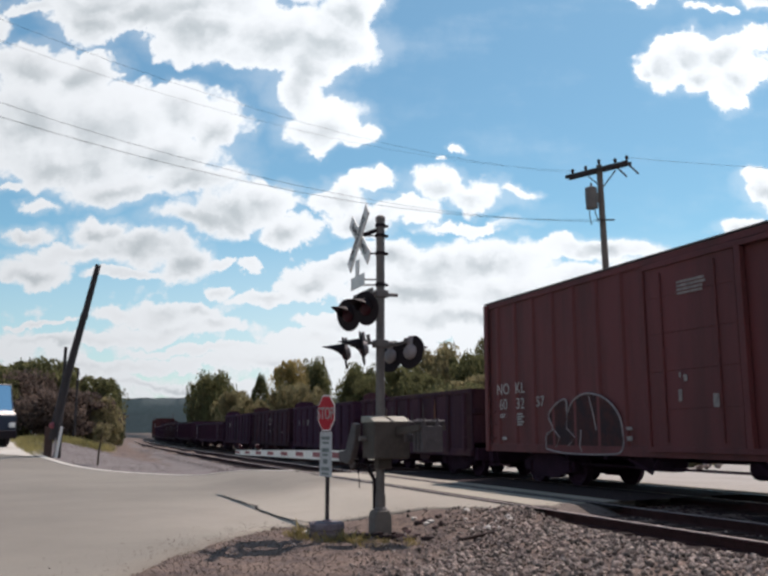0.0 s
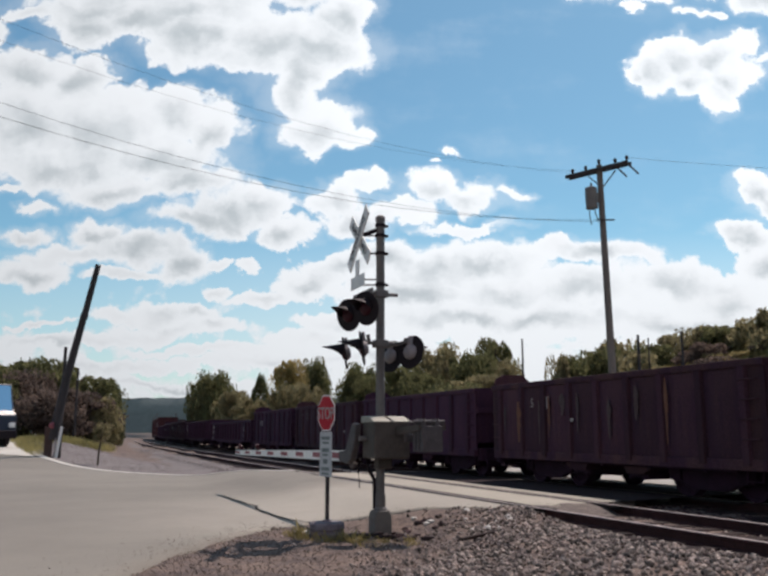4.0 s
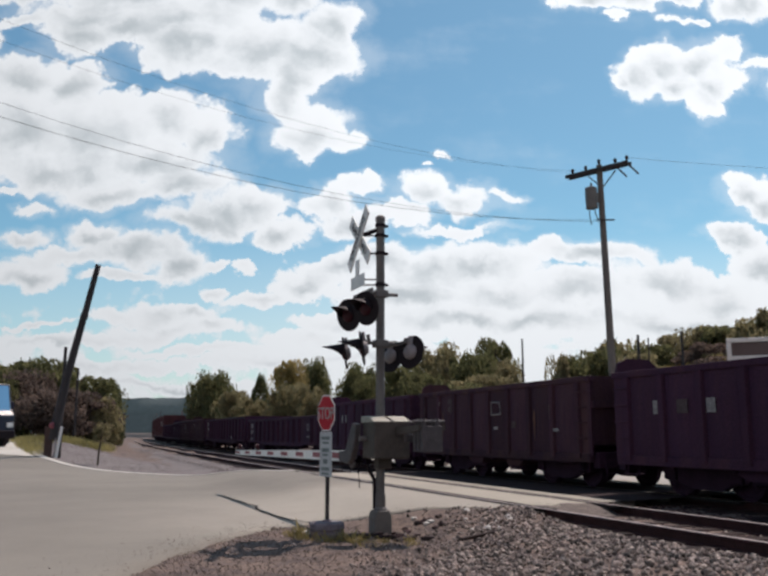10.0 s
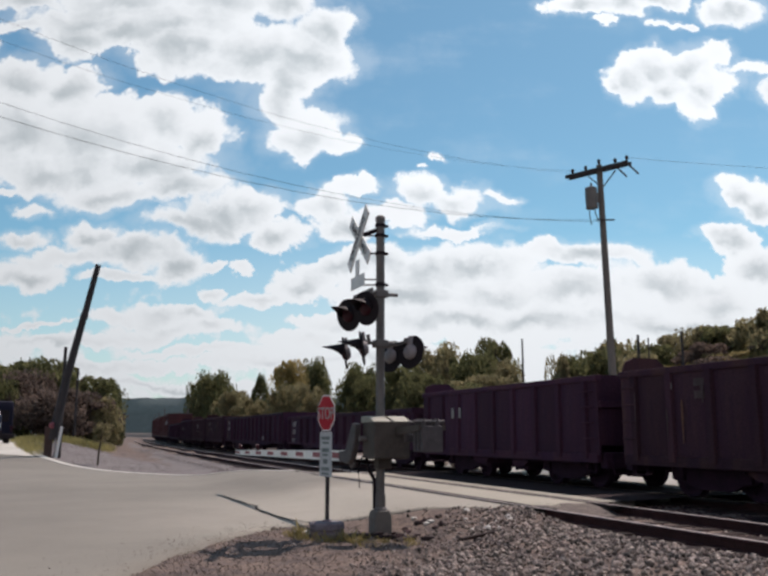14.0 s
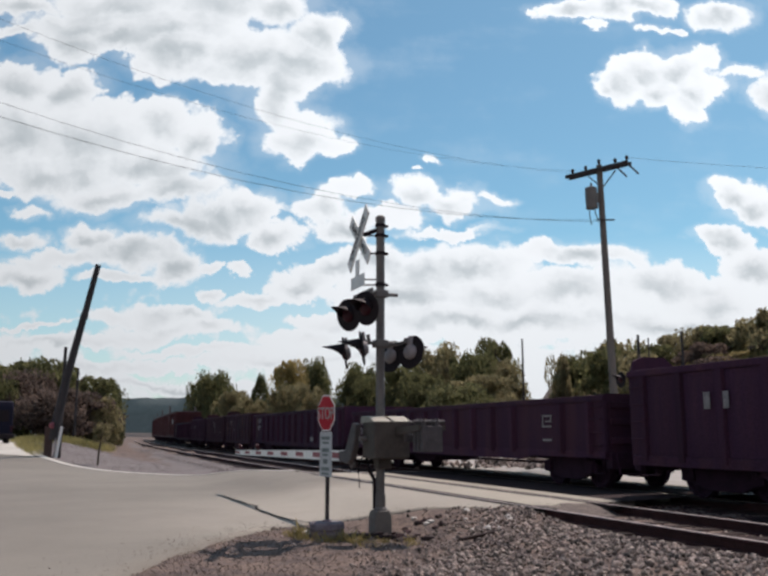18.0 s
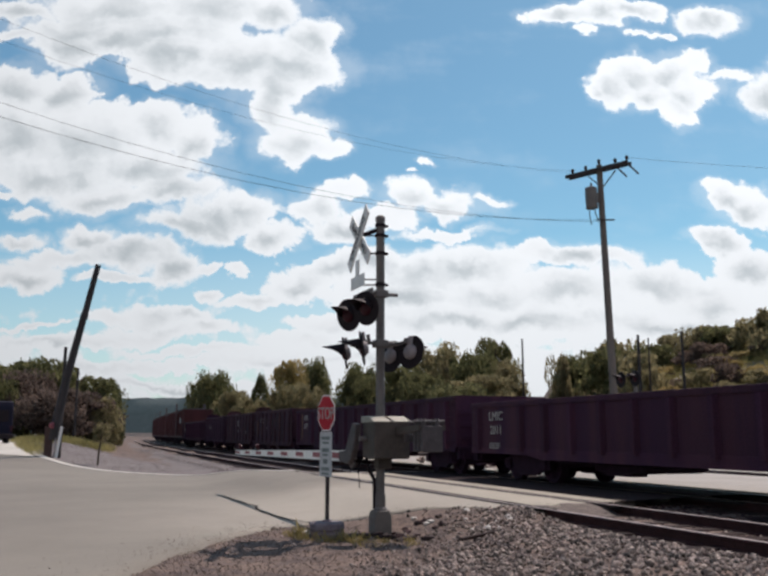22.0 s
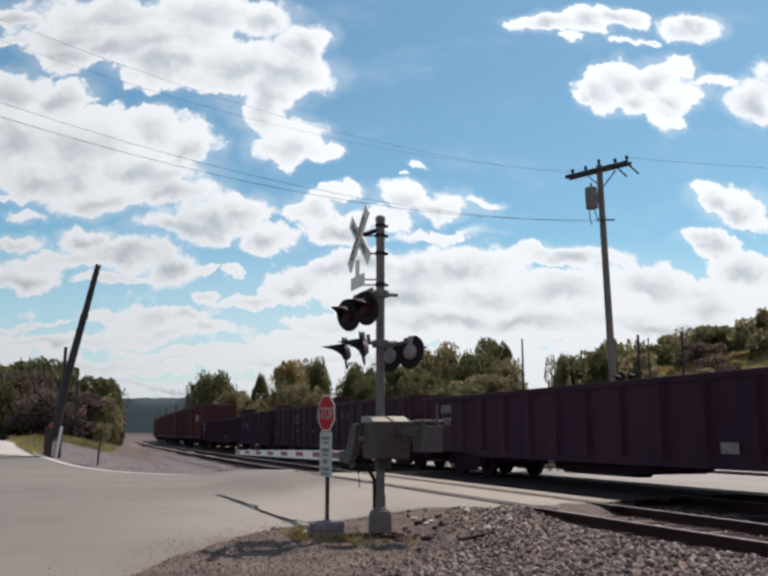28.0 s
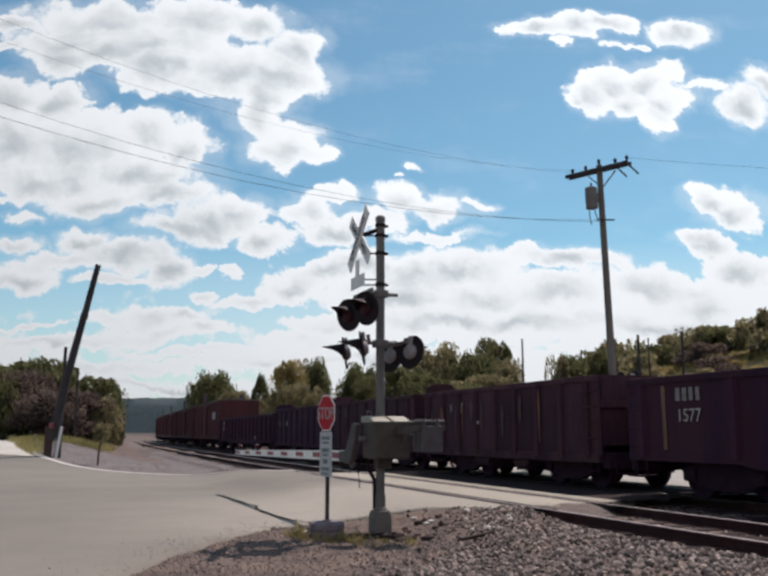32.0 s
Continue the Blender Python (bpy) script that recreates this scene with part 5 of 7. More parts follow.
def stop_sign():
    t = thing("stop_sign", pose(-0.857, 13.1, -0.375, 0, 0, -58), "red stop sign over a white notice on a portable base", "stop sign")
    bm = bmesh.new()
    lathe(bm, [(0.24, 0.0), (0.262, 0.02), (0.265, 0.10), (0.25, 0.12), (0.25, 0.15), (0.265, 0.17), (0.262, 0.24), (0.24, 0.265), (0.08, 0.27), (0.06, 0.30)], 28)
    part("base", bm, mat("chalky_grey_drum", (0.17, 0.145, 0.165), 0.85, vary=0.3, scale=7, second=(0.09, 0.07, 0.08), amount=0.7), t, "low round drum base, chalky grey")
    bm = bmesh.new()
    box(bm, -0.030, -0.022, 0.2, 0.030, 0.022, 2.10, 0.006)
    part("post", bm, mat("dark_post", (0.045, 0.032, 0.03), 0.8), t, "dark rusted steel post")
    octo = [(0.272 / math.cos(math.pi / 8) * math.cos(math.pi / 8 + k * math.pi / 4), 0.272 / math.cos(math.pi / 8) * math.sin(math.pi / 8 + k * math.pi / 4)) for k in range(8)]
    bm = bmesh.new()
    prism(bm, octo, 0.006, Matrix.Translation((0, -0.036, 1.885)))
    rim = part("sign_rim", bm, M_WHITE, t, "white border of the sign")
    bm = bmesh.new()
    prism(bm, [(x * 0.93, z * 0.93) for x, z in octo], 0.004, Matrix.Translation((0, -0.041, 1.885)))
    part("sign_face", bm, M_RED, rim, "red octagonal face")
    writing("lettering", "STOP", 0.262, M_FADED, rim, pose(0, -0.046, 1.87) @ SIDE, stretch=0.86)
    bm = bmesh.new()
    box(bm, -0.19, -0.038, 0.93, 0.19, -0.030, 1.60, 0.004)
    pl = part("notice", bm, mat("greyed_white_panel", (0.42, 0.43, 0.44), 0.75, vary=0.12, scale=5, bump=0.0), t, "white notice panel with grey lines")
    bm = bmesh.new()
    for z, w, h in ((1.63, 0.13, 0.05), (1.56, 0.10, 0.035), (1.45, 0.12, 0.06), (1.38, 0.09, 0.035), (1.28, 0.07, 0.07), (1.17, 0.13, 0.05), (1.10, 0.11, 0.03)):
        box(bm, -w, -0.043, z - 0.125 - h / 2, w, -0.039, z - 0.125 + h / 2)
    part("notice_lines", bm, mat("grey_print", (0.16, 0.19, 0.19), 0.8, bump=0.0), pl)
    return t


stop_sign()


# ---- poles and wires ----
def utility_pole():
    t = thing("utility_pole", pose(8.85, 32.5, -0.2, 0.0, -1.1, 0), "weathered wooden utility pole with transformer and crossarm", "utility pole")
    bm = bmesh.new()
    tube(bm, [(0, 0, -0.3), (0, 0, 6), (0, 0, 12.0)], 0.165, 14, 0.115)
    part("pole_shaft", bm, M_WOODPOLE, t)
    arm = Matrix.Rotation(radians(-43), 4, "Z")
    for dy in (-0.14, 0.14):
        bm = bmesh.new()
        box(bm, -1.45, dy - 0.06, 11.73, 1.3, dy + 0.05, 11.86, 0.01, arm)
        part("crossarm", bm, M_DARKPOLE, t, "dark wooden crossarm")
    bm = bmesh.new()
    for x in (-0.6, 0.6):
        v = arm @ Vector((x, 0.2, 11.7))
        tube(bm, [v, (arm @ Vector((0, 0.16, 11.1)))], 0.025, 6)
    part("brace", bm, M_DARKPOLE, t)
    for x in (-1.2, -0.6, 0.0, 0.7, 1.2):
        bm = bmesh.new()
        z = 11.85 if x else 11.98
        v = arm @ Vector((x, 0, z))
        lathe(bm, [(0.03, 0), (0.03, 0.1), (0.075, 0.12), (0.06, 0.17), (0.075, 0.2), (0.04, 0.26)], 12, Matrix.Translation(v))
        part("insulator", bm, M_DARKPOLE, t, "dark porcelain insulator")
    bm = bmesh.new()
    for x in (0.7, 1.2):
        v = arm @ Vector((x, 0, 11.8))
        tube(bm, [v, v + Vector((0.3, 0.15, -0.22)), v + Vector((0.5, 0.25, -0.36))], 0.035, 6)
    part("jumper", bm, M_DARKPOLE, t)
    bm = bmesh.new()
    lathe(bm, [(0.22, 10.2), (0.24, 10.25), (0.24, 10.98), (0.22, 11.05), (0.08, 11.1)], 18, Matrix.Translation((-0.40, -0.05, 0)))
    lathe(bm, [(0.03, 11.08), (0.05, 11.14), (0.03, 11.25)], 10, Matrix.Translation((-0.38, -0.05, 0)))
    box(bm, -0.2, -0.08, 10.45, -0.1, 0.08, 10.85, 0.01)
    part("transformer", bm, M_GALV, t, "grey pole transformer can")
    bm = bmesh.new()
    box(bm, -0.30, -0.25, 9.66, 0.42, -0.18, 9.71, 0.01)
    tube(bm, [(-0.52, -0.1, 10.25), (-0.55, -0.2, 9.9), (-0.5, -0.2, 9.5)], 0.02, 6)
    tube(bm, [(-0.3, -0.1, 10.25), (-0.32, -0.2, 9.95), (-0.2, -0.2, 9.66)], 0.02, 6)
    part("cable_bracket", bm, M_DARKPOLE, t)
    return t


utility_pole()


def wire(name, a, b, sag, r=0.012):
    a, b = Vector(a), Vector(b)
    bm = bmesh.new()
    tube(bm, [a.lerp(b, k / 24) - Vector((0, 0, 4 * sag * (k / 24) * (1 - k / 24))) for k in range(25)], r, 5)
    return tagged(part(name, bm, M_WIRE), "thin sagging overhead wire", "overhead wire", "overhead wires")


wire("overhead_wire", (8.45, 32.3, 9.50), (-30.0, 11.0, 16.8), 3.4, 0.0075)
wire("overhead_wire", (8.45, 32.3, 9.42), (-30.0, 11.0, 17.7), 3.4, 0.006)
wire("overhead_wire", (7.8, 33.4, 11.75), (-30.0, 8.0, 19.8), 3.4, 0.004)
wire("overhead_wire", (8.3, 33.0, 11.7), (-30.0, 11.0, 19.2), 3.4, 0.0035)
wire("overhead_wire", (9.6, 31.6, 11.8), (46, 20.0, 9.0), 1.2, 0.006)


def far_pole(x, y, h, r, arm=0.0):
    t = thing("utility_pole", pose(x, y, ground_z(x, y)), "thin distant wooden utility pole", "utility pole")
    bm = bmesh.new()
    tube(bm, [(0, 0, -0.3), (0, 0, h)], r, 8, r * 0.7)
    part("pole_shaft", bm, M_DARKPOLE, t)
    if arm:
        bm = bmesh.new()
        box(bm, -arm, -0.06, h - 0.5, arm, 0.06, h - 0.35)
        part("crossarm", bm, M_DARKPOLE, t)


# ---- raised gate at the side road ----
def raised_gate():
    gz = ground_z(-16.2, 43.0)
    t = thing("raised_gate", pose(-16.2, 43.0, gz), "dark raised barrier arm leaning beside a post", "barrier gate")
    bm = bmesh.new()
    tube(bm, [(-0.15, 0.25, -0.1), (-0.15, 0.25, 5.6)], 0.10, 10, 0.085)
    part("post", bm, M_DARKPOLE, t)
    bm = bmesh.new()
    tube(bm, [(-0.42, 0, 0.9), (0.07, 0, 3.9), (0.79, 0, 7.2)], 0.24, 10, 0.17)
    tube(bm, [(0.78, 0, 7.1), (1.36, 0, 9.85)], 0.165, 10, 0.14)
    lathe(bm, [(0.19, -0.16), (0.20, 0.0), (0.19, 0.16)], 10, Matrix.Translation((0.79, 0, 7.15)) @ Matrix.Rotation(radians(13), 4, "Y"))
    part("barrier_arm", bm, M_DARKPOLE, t, "long dark raised arm")
    bm = bmesh.new()
    box(bm, -0.78, -0.16, 0.02, -0.46, 0.16, 1.55, 0.03)
    part("drive_post", bm, mat("brown_rusted_steel", (0.06, 0.032, 0.028), 0.85), t, "rusty brown drive housing")
    bm = bmesh.new()
    tube(bm, [(-0.17, -0.1, -0.05), (0.04, -0.1, 1.56)], 0.075, 8)
    part("stay", bm, M_WHITE, t, "white leaning stay")
    bm = bmesh.new()
    tube(bm, [(-0.26, -0.1, 0.0), (-0.24, -0.1, 1.0)], 0.05, 8)
    part("conduit", bm, M_ALU, t)
    bm = bmesh.new()
    lathe(bm, [(0.16, 0), (0.17, 0.05), (0.10, 0.2)], 14, Matrix.Translation((-0.3, -0.3, 1.62)) @ Matrix.Rotation(-math.pi / 2, 4, "Y"))
    part("side_light", bm, M_DULLRED, t, "small dull red lamp")
    return t


raised_gate()


# ---- the opposite signal, seen over the open cars ----
def far_signal():
    t = thing("crossing_signal", pose(8.6, 29.0, -0.15, 0, 0, 201), "distant crossing signal mast with black flashing lights", "crossing signal")
    bm = bmesh.new()
    tube(bm, [(0, 0, 0), (0, 0, 3.4)], 0.07, 12)
    part("mast", bm, M_GALV, t)
    for y in (-0.39, 0.39):
        lamp_unit(t, pose(0.3, y, 3.18, 0, 0, 180), "round black light background")
    bm = bmesh.new()
    tube(bm, [(0.2, -0.42, 3.3), (0.2, 0.42, 3.3)], 0.03, 8)
    tube(bm, [(0, 0, 3.3), (0.2, 0, 3.3)], 0.03, 8)
    part("cross_arm", bm, M_GALV, t)


far_signal()


# ---- truck at the side road ----
def truck_thing():
    t = thing("delivery_truck", pose(-22.3, 47.0, 0.42, 0, 0, -38), "dark blue truck waiting with sky mirrored in its windscreen", "truck")
    paint = mat("dark_blue_paint", (0.012, 0.016, 0.035), 0.35, vary=0.15)
    bm = bmesh.new()
    prism(bm, [(-1.2, 0.75), (-1.2, 3.3), (-0.9, 3.5), (0.75, 3.5), (1.15, 2.1), (1.55, 1.75), (1.6, 0.75)], 2.5, Matrix.Translation((0, -1.25, 0)), 0.06)
    part("cab", bm, paint, t)
    bm = bmesh.new()
    prism(bm, [(0.80, 3.40), (0.84, 3.40), (1.24, 1.95), (1.20, 1.95)], 2.2, Matrix.Translation((0.02, -1.1, 0)))
    part("windscreen", bm, mat("sky_mirroring_glass", (0.75, 0.8, 0.85), 0.06, 1.0, vary=0.02, bump=0.0), t, "sloped windscreen mirroring the sky")
    bm = bmesh.new()
    box(bm, 1.45, -1.2, 0.5, 1.75, 1.2, 0.95, 0.05)
    part("bumper", bm, M_BLACK, t)
    for y in (-0.95, 0.95):
        bm = bmesh.new()
        box(bm, 1.56, y - 0.18, 1.1, 1.66, y + 0.18, 1.36, 0.03)
        part("headlight", bm, M_WHITE, t)
    bm = bmesh.new()
    box(bm, -6.6, -1.25, 1.0, -1.3, 1.25, 3.6, 0.05)
    part("cargo_box", bm, paint, t)
    for x in (0.7, -4.6):
        for y in (-1.0, 1.0):
            bm = bmesh.new()
            lathe(bm, [(0.2, -0.14), (0.46, -0.14), (0.5, -0.08), (0.5, 0.08), (0.46, 0.14), (0.2, 0.14)], 22, Matrix.Rotation(math.pi / 2, 4, "X"))
            w = part("wheel", bm, M_BLACK, t, "black truck tyre")
            w.matrix_basis = pose(x, y, 0.5)
    return t


truck = truck_thing()
# backs out so the sky's reflection in the windscreen goes from view
TRUCK_ROWS = [(t, pose(-22.2 - d * 0.79, 47.0 + d * 0.62, 0.42, 0, 0, -38)) for t, d in ((0, 0), (5, 0.0), (8, 0.03), (9, 0.10), (10, 0.22), (11, 0.40), (12, 0.70), (13, 1.1), (14, 1.6), (17, 2.8), (25, 5.0), (32, 6.5))]


def truck_stand_in():
    """Added tall stand-in, rear corner showing: the truck without its windscreen reflection."""
    t = thing("van", pose(-24.85, 53.5, 0.46, 0, 0, 128), "tall dark blue stand-in body for the truck on the side road", "van")
    paint = mat("blue_black_paint", (0.012, 0.012, 0.026), 0.8, vary=0.15, spec=0.15)
    bm = bmesh.new()
    prism(bm, [(-2.4, 0.5), (-2.4, 2.3), (-2.3, 2.7), (2.2, 2.7), (2.6, 2.2), (2.75, 0.5)], 1.9, Matrix.Translation((0, -0.95, 0)), 0.08)
    part("body", bm, paint, t)
    bm = bmesh.new()
    box(bm, -2.65, -1.0, 0.42, -2.3, 1.0, 0.72, 0.05)
    part("bumper", bm, M_BLACK, t)
    for y in (-0.86, 0.86):
        bm = bmesh.new()
        box(bm, -2.46, y - 0.07, 0.85, -2.36, y + 0.07, 1.2, 0.02)
        part("tail_light", bm, M_LENS, t, "dark red tail light")
    bm = bmesh.new()
    box(bm, -2.43, -0.7, 1.45, -2.36, 0.7, 2.15, 0.03)
    part("rear_window", bm, M_BLACK, t)
    for x in (-1.5, 1.7):
        for y in (-0.82, 0.82):
            bm = bmesh.new()
            lathe(bm, [(0.16, -0.11), (0.32, -0.11), (0.36, -0.06), (0.36, 0.06), (0.32, 0.11), (0.16, 0.11)], 20, Matrix.Rotation(math.pi / 2, 4, "X"))
            part("wheel", bm, M_BLACK, t).matrix_basis = pose(x, y, 0.36)
    return t


van = truck_stand_in()


def lorry():
    """A tall lorry that noses up beyond the crossing and backs off again."""
    t = thing("lorry", pose(12.6, 31.0, -0.1, 0, 0, -22), "dark brown box lorry with a pale roof edge beyond the train", "lorry")
    paint = mat("dull_brown_lorry_paint", (0.10, 0.065, 0.06), 0.7, vary=0.2, scale=1.5, streak=True)
    pale = mat("pale_roof_paint", (0.62, 0.58, 0.55), 0.6, vary=0.12)
    bm = bmesh.new()
    box(bm, 0.10, 0.05, 0.95, 6.5, 2.45, 3.84, 0.04)
    part("cargo_box", bm, paint, t)
    for x0, y0, z0, x1, y1, z1, name in ((0.0, 0.0, 3.78, 6.6, 2.5, 3.90, "roof_edge"), (0.0, 0.0, 0.9, 0.12, 0.14, 3.78, "corner_post"), (0.06, 0.02, 3.30, 6.5, 0.06, 3.42, "side_band")):
        bm = bmesh.new()
        box(bm, x0, y0, z0, x1, y1, z1, 0.02)
        part(name, bm, pale, t)
    bm = bmesh.new()
    box(bm, 0.4, 0.5, 0.55, 8.6, 2.0, 0.95, 0.03)
    part("chassis", bm, M_UNDER, t)
    bm = bmesh.new()
    prism(bm, [(6.75, 0.6), (6.75, 3.0), (8.0, 3.0), (8.45, 1.9), (8.8, 1.7), (8.8, 0.6)], 2.3, Matrix.Translation((0, 0.1, 0)), 0.05)
    part("cab", bm, paint, t)
    for x in (1.4, 2.6, 7.8):
        for y in (0.3, 2.2):
            bm = bmesh.new()
            lathe(bm, [(0.2, -0.14), (0.46, -0.14), (0.5, -0.08), (0.5, 0.08), (0.46, 0.14), (0.2, 0.14)], 20, Matrix.Rotation(math.pi / 2, 4, "X"))
            part("wheel", bm, M_BLACK, t, "black lorry tyre").matrix_basis = pose(x, y, 0.5)
    return t


haul = lorry()
HAUL_ROWS = [(t, pose(0.407 * d, d, -0.14, 0, 0, -22)) for t, d in ((6.8, 33), (7.6, 28.5), (8.2, 26.9), (8.8, 25.3), (9.4, 23.8), (10.2, 22.9), (11.2, 24.4), (11.8, 27.6), (12.3, 31.6))]
HAUL_ROWS = [(0, pose(44, 48, -0.14, 0, 0, -22)), (4, pose(36, 45, -0.14, 0, 0, -22)), (6, pose(20, 38, -0.14, 0, 0, -22)), *HAUL_ROWS, (13.2, pose(21, 39, -0.14, 0, 0, -22)), (15, pose(36, 45, -0.14, 0, 0, -22)), (18, pose(44, 48, -0.14, 0, 0, -22)), (32, pose(44, 48, -0.14, 0, 0, -22))]
VAN_ROWS = [(t, pose(-24.85 - d * 0.62, 53.5 + d * 0.79, 0.46, 0, 0, 128)) for t, d in ((0, 0), (12, 0.05), (22, 0.10), (24.5, 0.2), (25.5, 0.5), (26.3, 1.4), (27, 2.6), (28, 4.6), (30, 9), (32, 14))]


# ---- cloud layer ----
CLOUD_H = 170.0
# centre and half-width, half-height of each billow, as sight lines from the ground
CLOUDS_A = [(190, 35, 95, 55), (300, 30, 140, 50), (430, 55, 150, 75), (560, 70, 140, 85), (680, 75, 112, 66), (612, 170, 62, 80), (655, 248, 92, 56), (728, 276, 48, 28), (640, 130, 72, 60), (80, 15, 60, 18), (715, 12, 78, 62)]
CLOUDS_OVER = [(210, -5, 150, 50), (420, 0, 200, 50), (300, -50, 260, 60), (500, -50, 190, 66), (640, -36, 95, 60), (90, -40, 130, 30), (-60, 60, 90, 60), (-80, 250, 120, 120)]
CLOUDS_B = [(60, 130, 110, 55), (170, 150, 90, 50), (60, 230, 130, 105), (220, 240, 140, 92), (370, 220, 72, 62), (440, 250, 72, 58), (330, 310, 160, 58), (120, 330, 160, 52), (250, 378, 115, 40), (390, 360, 115, 42), (480, 410, 125, 52), (590, 462, 72, 36), (420, 440, 120, 36), (200, 325, 90, 50), (540, 400, 80, 45)]
CLOUDS_C = [(20, 370, 25, 10), (80, 408, 52, 16), (60, 472, 68, 26), (210, 466, 60, 30), (280, 500, 135, 38), (380, 525, 64, 34), (150, 512, 140, 24), (60, 545, 82, 28), (450, 525, 26, 11), (505, 535, 20, 20), (250, 552, 80, 12), (455, 588, 26, 14)]
CLOUDS_D = [(700, 395, 66, 40), (760, 368, 56, 22), (900, 380, 70, 40), (970, 390, 86, 36), (1050, 385, 42, 15), (820, 425, 95, 24), (740, 435, 85, 34), (935, 296, 18, 11), (895, 326, 14, 5), (960, 455, 110, 12)]
CLOUDS_E = [(545, 604, 56, 15), (640, 572, 68, 28), (720, 545, 76, 32), (800, 520, 84, 42), (900, 540, 115, 52), (1000, 520, 105, 52), (860, 592, 160, 34), (1040, 590, 140, 40), (960, 640, 190, 36), (1120, 650, 170, 30)]
CLOUDS_F = [(1150, 502, 56, 24), (1230, 510, 76, 30), (1310, 512, 56, 24), (1380, 560, 112, 48), (1500, 600, 115, 52), (1200, 590, 130, 40), (1520, 470, 58, 22), (1590, 530, 80, 40), (1555, 388, 58, 40), (1600, 410, 80, 45), (1535, 478, 52, 34), (1400, 660, 190, 34)]
CLOUDS_G = [(1360, 128, 56, 56), (1330, 142, 34, 30), (1420, 105, 66, 50), (1480, 110, 56, 50), (1545, 70, 36, 30), (1540, 130, 46, 36), (1492, 190, 44, 42), (1435, 160, 66, 34), (1270, -36, 80, 32), (1350, -32, 56, 36), (1420, -46, 84, 26), (1300, 8, 26, 10), (1440, 9, 48, 9), (1490, 12, 22, 12), (1690, 150, 66, 56), (1740, 108, 56, 46), (1590, -20, 70, 30), (1600, 106, 56, 20), (1512, 150, 52, 40), (1500, 96, 66, 44)]
CLOUDS_H = [(240, 645, 56, 17), (330, 638, 76, 24), (410, 645, 46, 20), (450, 670, 46, 13), (330, 676, 120, 15), (150, 692, 140, 11), (90, 655, 60, 7), (250, 742, 210, 11), (420, 716, 120, 10), (560, 735, 110, 12), (120, 762, 110, 9), (330, 780, 150, 8), (640, 700, 74, 18), (700, 660, 90, 22), (760, 740, 160, 14)]


